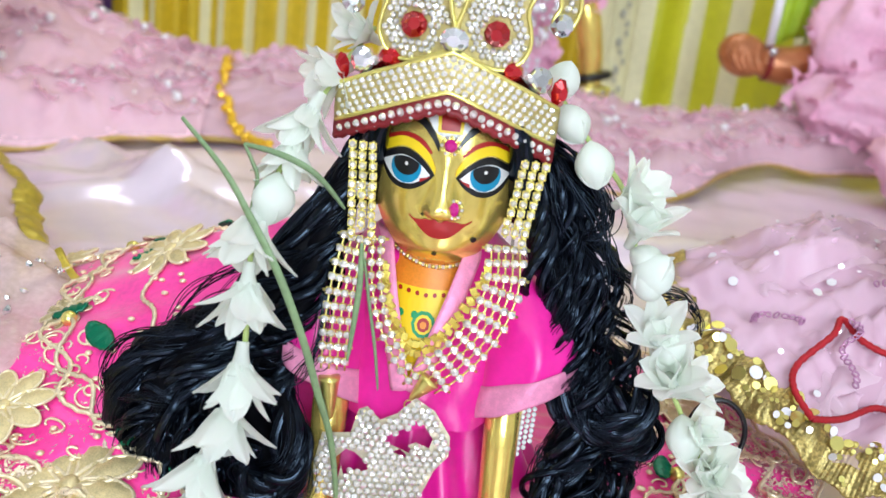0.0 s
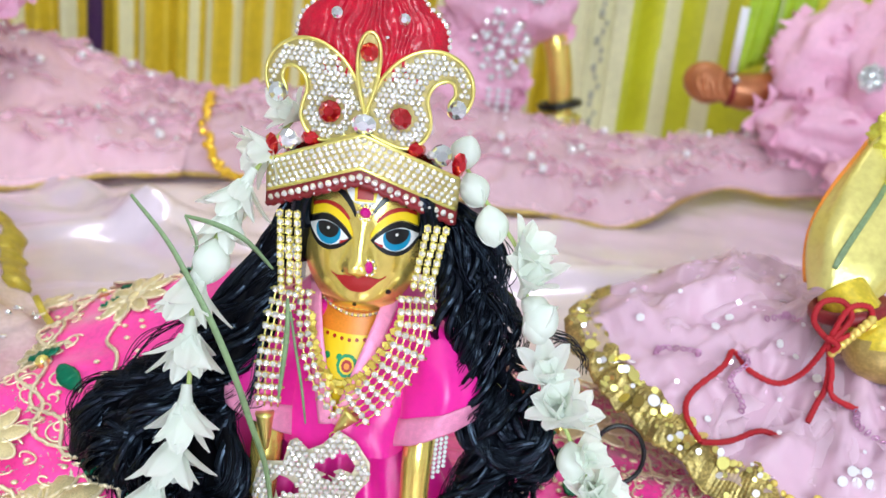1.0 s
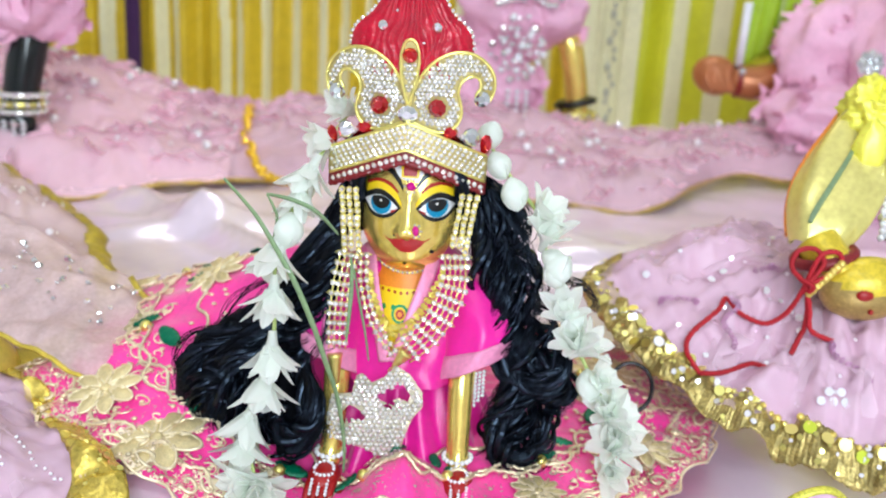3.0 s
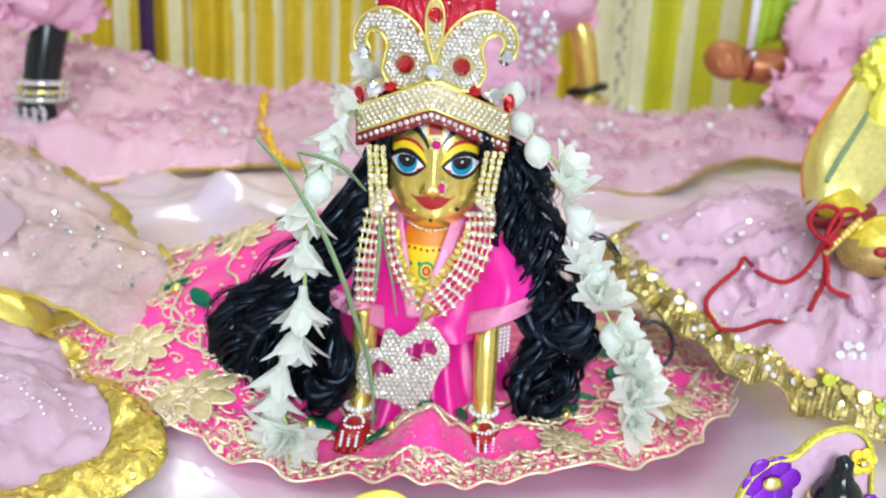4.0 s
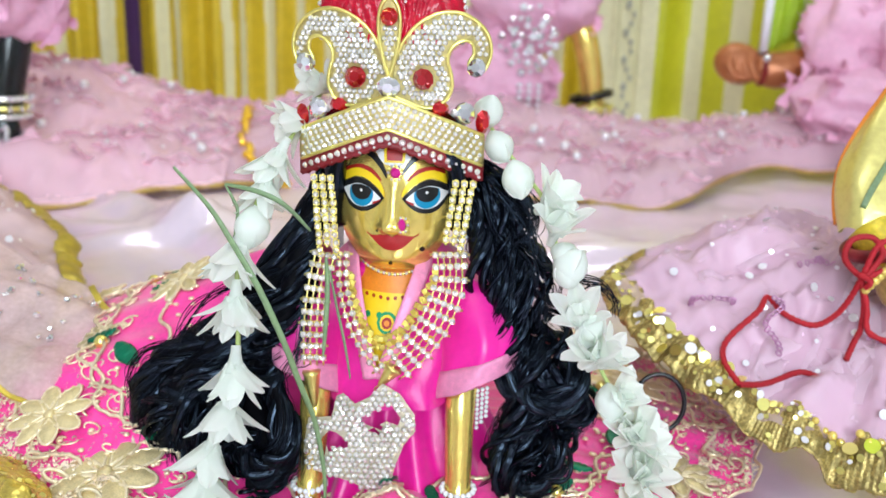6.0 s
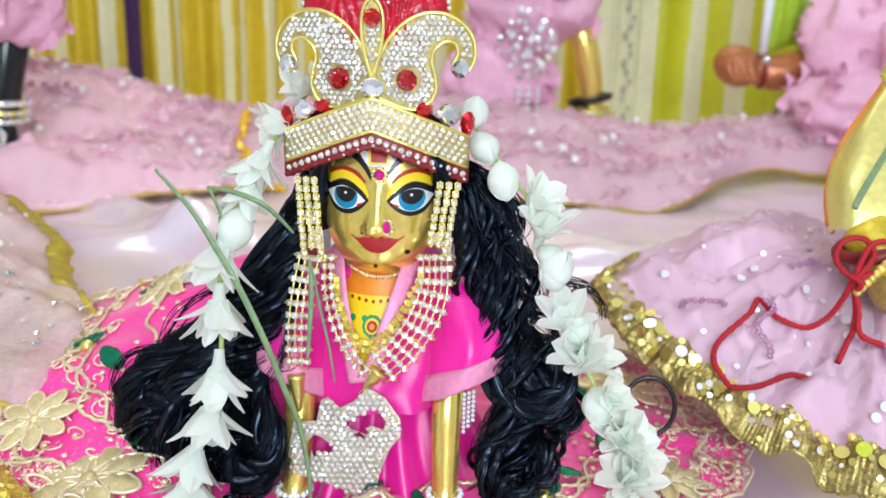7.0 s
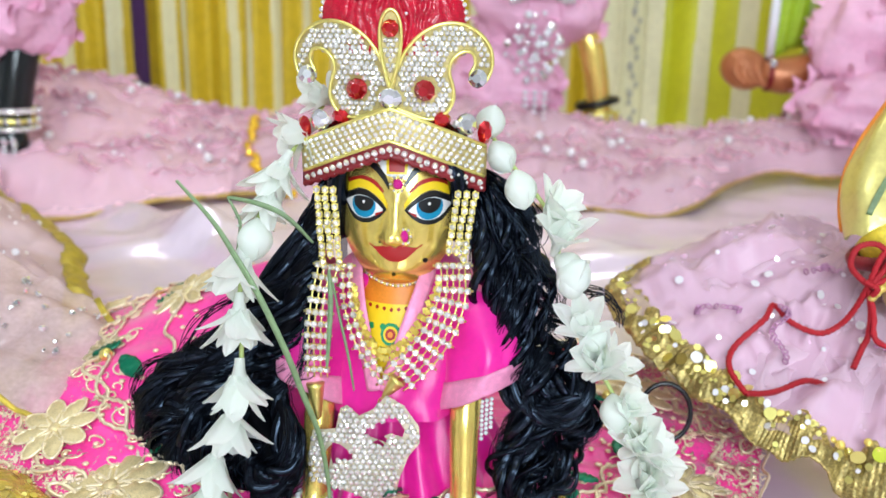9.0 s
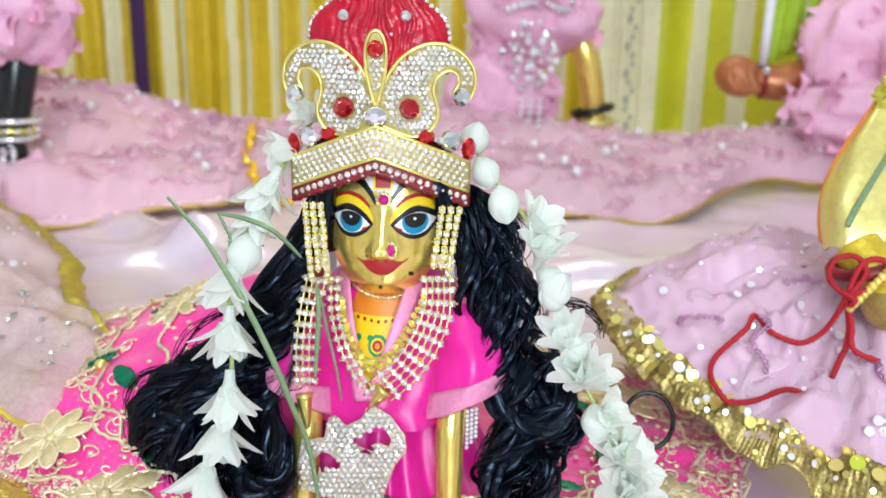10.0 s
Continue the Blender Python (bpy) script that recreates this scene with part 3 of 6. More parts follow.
def disc(bm, cx, cz, r, slot, off, sx=1, rz=None, cut=None):
    """A painted round spot on the face; cut: nothing above that height."""
    rz = rz or r
    rings = []
    for k in range(4):
        ring = []
        for j in range(24):
            a = 2 * math.pi * j / 24
            x, z = XH + sx * (cx + r * (k / 3) * math.cos(a)), cz + rz * (k / 3) * math.sin(a)
            z = min(z, cut(sx * (x - XH))) if cut else z
            ring.append(bm.verts.new((x, face_y(x, z) - off, z)))
        rings.append(ring)
    for p, q in zip(rings, rings[1:]):
        for j in range(24):
            if (p[j].co - p[(j + 1) % 24].co).length > 1e-7:
                bm.faces.new((p[j], p[(j + 1) % 24], q[(j + 1) % 24], q[j])).material_index = slot
            else:
                bm.faces.new((p[j], q[(j + 1) % 24], q[j])).material_index = slot


doll = bmesh.new()
head(doll)
# eyes, lids and brows (slots: 1 black, 2 white, 3 blue, 4 red, 5 yellow, 6 orange, 7 green, 8 pink)
lid = [(0.0050, 0.1850), (0.0095, 0.1900), (0.0150, 0.1938), (0.0205, 0.1950), (0.0262, 0.1925), (0.0318, 0.1890)]
low = [(0.0050, 0.1850), (0.0095, 0.1800), (0.0150, 0.1770), (0.0210, 0.1768), (0.0265, 0.1800), (0.0318, 0.1890)]
paint(doll, lid, low, 1, 0.0003)
paint(doll, [(0.0068, 0.1846), (0.0110, 0.1882), (0.0155, 0.1908), (0.0205, 0.1916), (0.0250, 0.1900), (0.0298, 0.1872)],
      [(0.0068, 0.1846), (0.0110, 0.1816), (0.0155, 0.1795), (0.0205, 0.1793), (0.0250, 0.1815), (0.0298, 0.1872)], 2, 0.0006)
paint(doll, [(0.0070, 0.1842), (0.0090, 0.1833), (0.0115, 0.1826)], [(0.0070, 0.1838), (0.0090, 0.1823), (0.0115, 0.1808)], 4, 0.0009, n=8)


def lid_line(x):
    return 0.1838 + 0.0075 * max(0.0, 1 - ((x - 0.0190) / 0.0125) ** 2)


for sx in (1, -1):
    disc(doll, 0.0183, 0.1864, 0.0071, 3, 0.0009, sx, 0.0070, lid_line)
    disc(doll, 0.0183, 0.1884, 0.0060, 1, 0.0012, sx, 0.0054, lid_line)
    disc(doll, 0.0182, 0.1882, 0.0008, 2, 0.0015, sx)
paint(doll, [(0.0048, 0.1882), (0.0085, 0.1945), (0.0140, 0.1988), (0.0205, 0.2000), (0.0265, 0.1978), (0.0310, 0.1945)],
      [(0.0048, 0.1856), (0.0090, 0.1904), (0.0150, 0.1944), (0.0205, 0.1956), (0.0262, 0.1932), (0.0312, 0.1900)], 5, 0.0004)
paint(doll, [(0.0070, 0.1948), (0.0120, 0.2000), (0.0190, 0.2020), (0.0265, 0.1998), (0.0308, 0.1966)],
      [(0.0075, 0.1938), (0.0135, 0.1984), (0.0205, 0.2000), (0.0265, 0.1978), (0.0308, 0.1945)], 4, 0.0005)
paint(doll, [(0.0040, 0.1985), (0.0072, 0.2045), (0.0130, 0.2098), (0.0200, 0.2110), (0.0280, 0.2080), (0.0315, 0.2040)],
      [(0.0042, 0.1955), (0.0080, 0.2010), (0.0135, 0.2062), (0.0200, 0.2082), (0.0270, 0.2040), (0.0312, 0.1975)], 1, 0.0005)
paint(doll, [(0.0125, 0.2150), (0.0200, 0.2165), (0.0280, 0.2140), (0.0325, 0.2080)], [(0.0125, 0.2080), (0.0200, 0.2105), (0.0275, 0.2060), (0.0318, 0.1985)], 1, 0.0006)
# forehead mark, lips, dots
paint(doll, [(-0.0130, 0.2120), (-0.0060, 0.2140), (0.0060, 0.2140), (0.0130, 0.2120)], [(-0.0100, 0.2085), (-0.0050, 0.2030), (0.0050, 0.2030), (0.0100, 0.2085)], 2, 0.0005, 1)
paint(doll, [(-0.0062, 0.2130), (0.0062, 0.2130)], [(-0.0056, 0.2040), (0.0056, 0.2040)], 5, 0.0008, 1, n=6)
paint(doll, [(-0.0046, 0.2125), (0.0046, 0.2125)], [(-0.0042, 0.2052), (0.0042, 0.2052)], 4, 0.0011, 1, n=6)
paint(doll, [(-0.0148, 0.1658), (-0.0118, 0.1640), (-0.0070, 0.1646), (-0.0028, 0.1654), (0.0, 0.1638), (0.0028, 0.1654), (0.0070, 0.1646), (0.0118, 0.1640), (0.0148, 0.1658)],
      [(-0.0145, 0.1648), (-0.0112, 0.1625), (-0.0078, 0.1592), (-0.0040, 0.1566), (0.0, 0.1560), (0.0040, 0.1566), (0.0078, 0.1592), (0.0112, 0.1625), (0.0145, 0.1648)], 4, 0.0005, 1, n=64)
disc(doll, -0.001, 0.1478, 0.0012, 1, 0.0005)
disc(doll, -0.0085, 0.1668, 0.0007, 1, 0.0005)
disc(doll, 0.0165, 0.1560, 0.0014, 1, 0.0005)


# neck and painted chest
def chest(u, v):
    a = 2 * math.pi * u
    z = 0.158 - 0.084 * v
    k = min(1.0, v * 1.63)
    rx, ry = 0.021 + 0.026 * k ** 2, 0.019 + 0.024 * k ** 1.3
    return XH + rx * math.cos(a), 0.432 - ry * math.sin(a), z


sheet(48, 26, chest, doll, True)
doll.faces.ensure_lookup_table()
for fc in doll.faces:
    c = fc.calc_center_median()
    if c.z < 0.1435 and c.y < 0.432 and c.z > 0.06 and abs(c.x - XH) < 0.045 and fc.material_index == 0 and (c - Vector((XH, YH, ZH))).length > 0.04:
        fc.material_index = 6 if c.z > 0.128 else 5


def chest_y(x, z):
    k = min(1.0, (0.158 - z) / 0.098 * 1.9)
    rx, ry = 0.021 + 0.026 * k ** 2, 0.019 + 0.024 * k ** 1.3
    return 0.432 - ry * math.sqrt(max(0.0, 1 - ((x - XH) / rx) ** 2))


def spot(bm, x, z, r, slot, off=0.0006):
    ring = [bm.verts.new((x + r * math.cos(k * 0.628), chest_y(x + r * math.cos(k * 0.628), z + r * math.sin(k * 0.628)) - off, z + r * math.sin(k * 0.628))) for k in range(10)]
    bm.faces.new(ring[::-1]).material_index = slot


for i in range(7):
    spot(doll, -0.018 + 0.0042 * i, 0.1262 + 0.0004 * abs(i - 3), 0.0010, 4)
for i in range(4):
    spot(doll, -0.0155 + 0.0062 * i, 0.1222, 0.0017, 5, 0.0008)
    spot(doll, -0.0165 + 0.0068 * i, 0.1175, 0.0017, 7, 0.0006)
for r, s, o in ((0.0058, 7, 0.0007), (0.0042, 5, 0.0010), (0.0030, 4, 0.0013), (0.0016, 6, 0.0016)):
    spot(doll, -0.0050, 0.1140, r, s, o)
# arms and hands
for sx, dy in ((1, 0.0), (-1, -0.004)):
    mir = (lambda p: (XH + sx * (p[0] - XH), p[1] + dy, p[2]))
    tube(catmull([mir(p) for p in ((0.041, 0.412, 0.10), (0.0385, 0.390, 0.072), (0.0385, 0.382, 0.048), (0.0390, 0.376, 0.026), (0.0395, 0.370, 0.016))], 6), lambda t: 0.0092 - 0.0022 * t, 14, bm=doll)
    ball(doll, mir((0.0405, 0.360, 0.0125)), (0.0105, 0.016, 0.0078), 16, 10, slot=4)
    for k in range(4):
        fx = 0.0335 + 0.0048 * k
        tube(catmull([mir(p) for p in ((fx, 0.354, 0.012), (fx + 0.0006, 0.345, 0.0105), (fx + 0.001, 0.336 + 0.002 * abs(k - 1.4), 0.0065))], 4), lambda t: 0.0030 - 0.0007 * t, 8, bm=doll, slot=4)
    tube(catmull([mir(p) for p in ((0.0310, 0.362, 0.010), (0.0285, 0.354, 0.008), (0.0290, 0.347, 0.006))], 4), 0.0028, 8, bm=doll, slot=4)
# seated body under the dress
ball(doll, (XH, 0.448, 0.058), (0.044, 0.045, 0.050), 20, 12)
tagged(link("doll_statue", doll, [BRASS, BLACK_PAINT, WHITE_PAINT, BLUE_PAINT, RED_PAINT, LID_PAINT, ORANGE_PAINT, GREEN_PAINT, PINK_TRIM]),
       "polished brass doll statue with painted eyes and red lips", "statue")

# small face jewels
bindi = thing("forehead_jewel", "round magenta stone ringed with tiny pearls", "jewel")
by = face_y(XH + 0.001, 0.199) - 0.0018
share("gem", PINK_CUT, bindi, stone_at((XH + 0.001, by, 0.199), (0.0030, 0.0030, 0.0030)))
PEARL_ME = mesh_of("pearl", ball(bmesh.new(), (0, 0, 0), 1.0, 8, 6), PEARL)
GBEAD = mesh_of("gold_bead", ball(bmesh.new(), (0, 0, 0), 1.0, 8, 6), GOLD)
for k in range(12):
    a = k * math.pi / 6
    share("bead", GBEAD if k % 2 else RHINE, bindi, Matrix.Translation((XH + 0.001 + 0.0041 * math.cos(a), by, 0.199 + 0.0041 * math.sin(a))) @ Matrix.Scale(0.0009, 4))
stud = thing("nose_stud", "small magenta and crystal nose stud", "jewel")
ny = face_y(XH + 0.006, 0.171) - 0.0022
share("gem", PINK_CUT, stud, stone_at((XH + 0.0058, ny, 0.1722), (0.0022, 0.0018, 0.0034)))
for k in range(9):
    a = -1.9 + k * 0.48
    share("bead", GBEAD if k % 2 else RHINE, stud, Matrix.Translation((XH + 0.0062 + 0.0030 * math.cos(a), ny, 0.1722 + 0.0042 * math.sin(a))) @ Matrix.Scale(0.0009, 4))

# ---- the pink dress ----
RX = [(0.158, 0.024, 0.021), (0.150, 0.030, 0.026), (0.142, 0.039, 0.033), (0.130, 0.047, 0.041), (0.115, 0.050, 0.046), (0.100, 0.050, 0.049), (0.085, 0.0505, 0.054), (0.068, 0.052, 0.059)]


def girth(z):
    for (z0, a0, b0), (z1, a1, b1) in zip(RX, RX[1:]):
        if z >= z1:
            t = max(0.0, min(1.0, (z0 - z) / (z0 - z1)))
            return a0 + (a1 - a0) * t, b0 + (b1 - b0) * t
    return RX[-1][1:]


def dress_y(x, z, off=0.0):
    rx, ry = girth(z)
    return 0.435 - ry * math.sqrt(max(0.02, 1 - ((x - XH) / rx) ** 2)) - off


dress = thing("doll_dress", "hot pink satin doll dress with woven light pink trim", "dress")


def bodice(u, v):
    a = 2 * math.pi * u
    z = 0.158 - 0.090 * v
    rx, ry = girth(z)
    k = 1 + 0.05 * wobble((math.cos(a) * 2, math.sin(a) * 2, z * 30), 1.6) + 0.018 * math.sin(a * 11 + z * 40 + 2 * wobble((a, z * 20, 0), 1.0))
    return XH + rx * k * math.cos(a), 0.435 - ry * k * math.sin(a), z


bm = sheet(128, 44, bodice, close_u=True)


def in_neck(c):
    if c.y > 0.425 or c.z < 0.087:
        return False
    t = (c.z - 0.087) / 0.063
    return -0.009 - 0.017 * t < c.x < -0.009 + 0.022 * t


bmesh.ops.delete(bm, geom=[fc for fc in bm.faces if in_neck(fc.calc_center_median())], context="FACES")
part("bodice", bm, HOT_PINK, dress)
for x1, sgn in ((-0.026, -1), (0.013, 1)):
    def lapel(u, v, x1=x1, sgn=sgn):
        z = 0.086 + 0.066 * u
        x = -0.009 + (x1 + 0.009) * u + sgn * 0.0085 * (v - 0.15)
        return x, dress_y(x, z, 0.0018 + 0.0008 * math.sin(v * math.pi)), z - 0.002 * v
    part("neck_trim", sheet(30, 5, lapel, thick=0.0006), PINK_TRIM, dress, "light pink woven neck trim")
for sx in (1, -1):
    path = catmull([(XH + sx * (p[0] - XH), p[1], p[2]) for p in ((0.020, 0.432, 0.142), (0.040, 0.420, 0.128), (0.0475, 0.408, 0.104), (0.0450, 0.400, 0.080))], 10)

    def sleeve(u, v, grow=0.0, path=path, sx=sx):
        i = min(len(path) - 2, int(v * (len(path) - 1)))
        p = path[i].lerp(path[i + 1], v * (len(path) - 1) - i)
        a = 2 * math.pi * u
        r = 0.018 + 0.0085 * math.sin(min(1, v * 1.25) * math.pi * 0.62) + grow
        r *= 1 + 0.10 * wobble((math.cos(a), math.sin(a), v * 1.5), 2.2, 1.5 if sx > 0 else 4) + 0.03 * math.sin(a * 7 + v * 6)
        return p.x + r * math.cos(a) * 0.95, p.y - r * 0.85 * math.sin(a), p.z + r * sx * math.cos(a) * 0.42 * v + 0.004 * math.sin(a) * v
    sl = part("sleeve", sheet(64, 30, sleeve, close_u=True), HOT_PINK, dress)
    part("sleeve_trim", sheet(64, 6, lambda u, v: sleeve(u, 0.80 + 0.215 * v, 0.0011), close_u=True, thick=0.0006), PINK_TRIM, sl, "light pink woven hem trim")


def drape(u, v):
    a = math.pi * (0.02 + 0.96 * u)
    z = 0.072 - 0.066 * v
    k = 1 + 0.06 * math.sin(a * 17 + 3 * wobble((a, v, 0), 1.1)) * (0.3 + v)
    r = 0.044 + 0.030 * v ** 1.3
    return XH + r * 1.05 * k * math.cos(a), 0.440 - r * 0.98 * k * math.sin(a), z


part("skirt_front", sheet(120, 24, drape), HOT_PINK, dress)

# ---- the crown ----
CX = -0.006
CUP = mesh_of("setting", box(bmesh.new(), (-1, -0.1, -1), (1, 0.8, 1)), YELLOW_GOLD, False)
crown = thing("jewelled_crown", "rhinestone crown with red gems, gold outlines and a red cap", "crown")


def band_y(x):
    return 0.394 + 7.5 * x * x


def band_z(x, h):
    """Height on the chevron band; h in metres over its lower edge."""
    k = abs(x) / 0.05
    return 0.2235 - 0.0205 * k ** 1.15 + h


def band_strip(h0, h1, off, wide=0.0505):
    return sheet(60, 4, lambda u, v: (CX + wide * (2 * u - 1), band_y(wide * (2 * u - 1)) - off - 0.0008 * math.sin(v * math.pi), band_z(wide * (2 * u - 1), h0 + (h1 - h0) * v)), thick=0.0016)


band = part("band", band_strip(0.0, 0.0165, 0.0), CROWN_BASE, crown, "pale golden headband set with clear stones")
for h in (-0.0002, 0.0168):
    part("gold_cord", tube([(CX + x, band_y(x) - 0.0016, band_z(x, h)) for x in [0.0505 * (i / 30 - 1) for i in range(61)]], 0.0010, 8), GOLD, band)
for row in range(5):
    n = 30
    for i in range(n):
        x = 0.0488 * (2 * (i + 0.5 * (row % 2)) / (n - 0.5) - 1)
        share("rhinestone", RHINE, band, stone_at((CX + x, band_y(x) - 0.0019, band_z(x, 0.0021 + row * 0.0031)), 0.00165, random.uniform(-0.22, 0.22), 15 * x + random.uniform(-0.22, 0.22)))
trim = part("maroon_trim", band_strip(-0.0085, -0.0005, -0.0010), DARK_RED, crown, "maroon edging with a row of larger clear stones")
part("maroon_lip", tube([(CX + x, band_y(x) + 0.0002, band_z(x, -0.0082) + 0.0006 * math.sin(i * 1.6)) for i, x in enumerate([0.0505 * (i / 40 - 1) for i in range(81)])], 0.0017, 8), DARK_RED, trim)
for i in range(25):
    x = 0.048 * (2 * i / 24 - 1)
    share("rhinestone", RHINE, trim, stone_at((CX + x, band_y(x) - 0.0012, band_z(x, -0.0046)), 0.0020, random.uniform(-0.2, 0.2), 15 * x + random.uniform(-0.2, 0.2)))
    if i % 2 == 0:
        share("rhinestone", RHINE, trim, stone_at((CX + x + 0.001, band_y(x) - 0.0008, band_z(x, -0.0078)), 0.0012, 0, 15 * x))
# cap behind the band, over the hair
part("cap", sheet(48, 16, lambda u, v: (CX + 0.0495 * math.cos(math.pi * u) * math.cos(v * 1.35), 0.413 + 0.055 * v + 0.0 * u - 0.014 * math.sin(math.pi * u) * (1 - v), 0.206 + 0.034 * math.sin(math.pi * u) * (1 - 0.35 * v) - 0.012 * v)), RED_CLOTH, crown)


# two scrolled petals
def inside(p, poly):
    hit = False
    for (x0, z0), (x1, z1) in zip(poly, poly[1:] + poly[:1]):
        if (z0 > p[1]) != (z1 > p[1]) and p[0] < x0 + (p[1] - z0) / (z1 - z0) * (x1 - x0):
            hit = not hit
    return hit


def edge_gap(p, poly):
    best = 1.0
    for (x0, z0), (x1, z1) in zip(poly, poly[1:] + poly[:1]):
        dx, dz = x1 - x0, z1 - z0
        t = max(0.0, min(1.0, ((p[0] - x0) * dx + (p[1] - z0) * dz) / (dx * dx + dz * dz + 1e-12)))
        best = min(best, math.hypot(p[0] - x0 - t * dx, p[1] - z0 - t * dz))
    return best


def encrust(owner, poly, place, r, step, margin, avoid=(), holes=(), name="rhinestone", me=None):
    """Rows of stones that follow an outline inwards, then fill what is left."""
    done = []
    xs, zs = [p[0] for p in poly], [p[1] for p in poly]
    tries = []
    z, row = min(zs), 0
    while z < max(zs):
        x = min(xs) + (step / 2 if row % 2 else 0)
        while x < max(xs):
            tries.append((x + random.uniform(-0.0002, 0.0002), z + random.uniform(-0.0002, 0.0002)))
            x += step
        z += step * 0.88
        row += 1
    for p in tries:
        if not inside(p, poly) or edge_gap(p, poly) < margin:
            continue
        if any(math.hypot(p[0] - a[0], p[1] - a[1]) < a[2] for a in avoid):
            continue
        if any(inside(p, h) or edge_gap(p, h) < margin for h in holes):
            continue
        if any(abs(p[0] - q[0]) < step and math.hypot(p[0] - q[0], p[1] - q[1]) < step * 0.80 for q in done):
            continue
        done.append(p)
        share(name, me or RHINE, owner, stone_at(place(*p), r * random.uniform(0.92, 1.05), random.uniform(-0.25, 0.25), random.uniform(-0.25, 0.25)))


PETAL_LINE = [(0.0010, 0.2430), (0.0100, 0.2375), (0.0210, 0.2345), (0.0290, 0.2380), (0.0330, 0.2450), (0.0325, 0.2525), (0.0305, 0.2600), (0.0325, 0.2665), (0.0380, 0.2702), (0.0428, 0.2690), (0.0440, 0.2635), (0.0415, 0.2580),
              (0.0455, 0.2525), (0.0505, 0.2560), (0.0530, 0.2640), (0.0515, 0.2725), (0.0460, 0.2795), (0.0380, 0.2838), (0.0290, 0.2845), (0.0200, 0.2815), (0.0120, 0.2755), (0.0060, 0.2670), (0.0020, 0.2560)]


def petal_y(x, z):
    return 0.3975 + 3.5 * (x - CX) ** 2 - 0.03 * (z - 0.25)


for sx in (1, -1):
    line = [(p.x, p.y) for p in catmull([(CX + sx * x, z, 0) for x, z in PETAL_LINE], 5, True)]
    pt = part("petal", plate([(x, petal_y(x, z), z) for x, z in line], 0.002), CROWN_BASE, crown, "scrolled crown petal filled with clear stones", False)
    part("gold_outline", tube([(x, petal_y(x, z) - 0.0006, z) for x, z in line], 0.0010, 8, True), GOLD, pt)
    encrust(pt, line, lambda x, z: (x, petal_y(x, z) - 0.0008, z), 0.00152, 0.0030, 0.0020, [(CX + sx * 0.018, 0.250, 0.0068), (CX, 0.246, 0.0075), (CX + sx * 0.0455, 0.2565, 0.0060)])
    gx = CX + sx * 0.018
    share("gem", RED_CUT, pt, stone_at((gx, petal_y(gx, 0.25) - 0.0022, 0.250), (0.0058, 0.0058, 0.0058)), "round red cut gem")
    gx = CX + sx * 0.0455
    share("gem", CLEAR_CUT, pt, stone_at((gx, petal_y(gx, 0.256) - 0.0022, 0.2565), (0.0052, 0.0052, 0.0052)), "round clear crystal")
    for gx, gz, r, me, lb in ((0.040, 0.2315, (0.0062, 0.005, 0.0062), CLEAR_CUT, "round clear crystal"), (0.0500, 0.2265, (0.0046, 0.005, 0.0068), RED_CUT, "oval red cut gem"), (0.0275, 0.2345, (0.0052, 0.004, 0.0042), RED_CUT, "red cut gem"), (0.0345, 0.2320, (0.0022, 0.002, 0.0022), RHINE, "")):
        share("gem", me, crown, stone_at((CX + sx * gx, band_y(gx) + 0.0005, gz), r, 0, sx * 0.35), lb)
loop = [(CX + 0.0075 * math.sin(2 * math.pi * i / 36) * (0.5 - 0.5 * math.cos(math.pi * min(1, 2 * min(i, 36 - i) / 36))) ** 0.55 - 0.0015 * math.cos(math.pi * i / 36) * 0, 0.3948, 0.2705 - 0.0205 * math.cos(2 * math.pi * i / 36)) for i in range(36)]
lp = part("loop", plate(loop, 0.002), CROWN_BASE, crown, "teardrop loop with a red gem", False)
part("gold_outline", tube([(x, y - 0.0006, z) for x, y, z in loop], 0.0010, 8, True), GOLD, lp)
encrust(lp, [(x, z) for x, y, z in loop], lambda x, z: (x, 0.3938, z), 0.0014, 0.0029, 0.0019, [(CX, 0.2815, 0.0058)])
share("gem", RED_CUT, lp, stone_at((CX, 0.3928, 0.2815), (0.0047, 0.0047, 0.0047)), "round red cut gem")
share("gem", CLEAR_CUT, crown, stone_at((CX, 0.3935, 0.2455), (0.0066, 0.0052, 0.0056)), "large clear crystal")
# red puffed cap top with a chain of stones round it
CAP = [(0.0375, 0.268), (0.0385, 0.284), (0.0375, 0.293), (0.0340, 0.299), (0.0265, 0.3055), (0.0215, 0.312), (0.0185, 0.318), (0.0130, 0.3245), (0.0055, 0.3275), (0.0, 0.328)]
side = catmull([(x, 0, z) for x, z in CAP], 8)


def puff(u, v):
    p = side[min(len(side) - 1, round(v * (len(side) - 1)))]
    k = 2 * u - 1
    y = 0.408 - 0.011 * math.sqrt(max(0.0, 1 - k * k)) * min(1, p.x / 0.02) + 0.0007 * (math.sin(k * 46 + 6 * wobble((k * 3, p.z * 60, 0), 1.0)) + wobble((k * 8, p.z * 120, 3), 1.0)) * (1 - k * k)
    return CX + p.x * k * 1.0, y, p.z


top = part("cap_top", sheet(80, len(side) - 1, puff), RED_CLOTH, crown, "shiny gathered red cap")
part("cap_back", sheet(24, len(side) - 1, lambda u, v: (puff(u, v)[0], 0.816 - puff(u, v)[1] + 0.002, puff(u, v)[2])), RED_CLOTH, top)
for sx in (1, -1):
    gap = 0.0
    for a, b in zip(side, side[1:]):
        gap += (b - a).length
        if gap > 0.0030:
            gap = 0
            share("rhinestone", RHINE, top, stone_at((CX + sx * a.x, 0.4065, a.z), 0.0015))
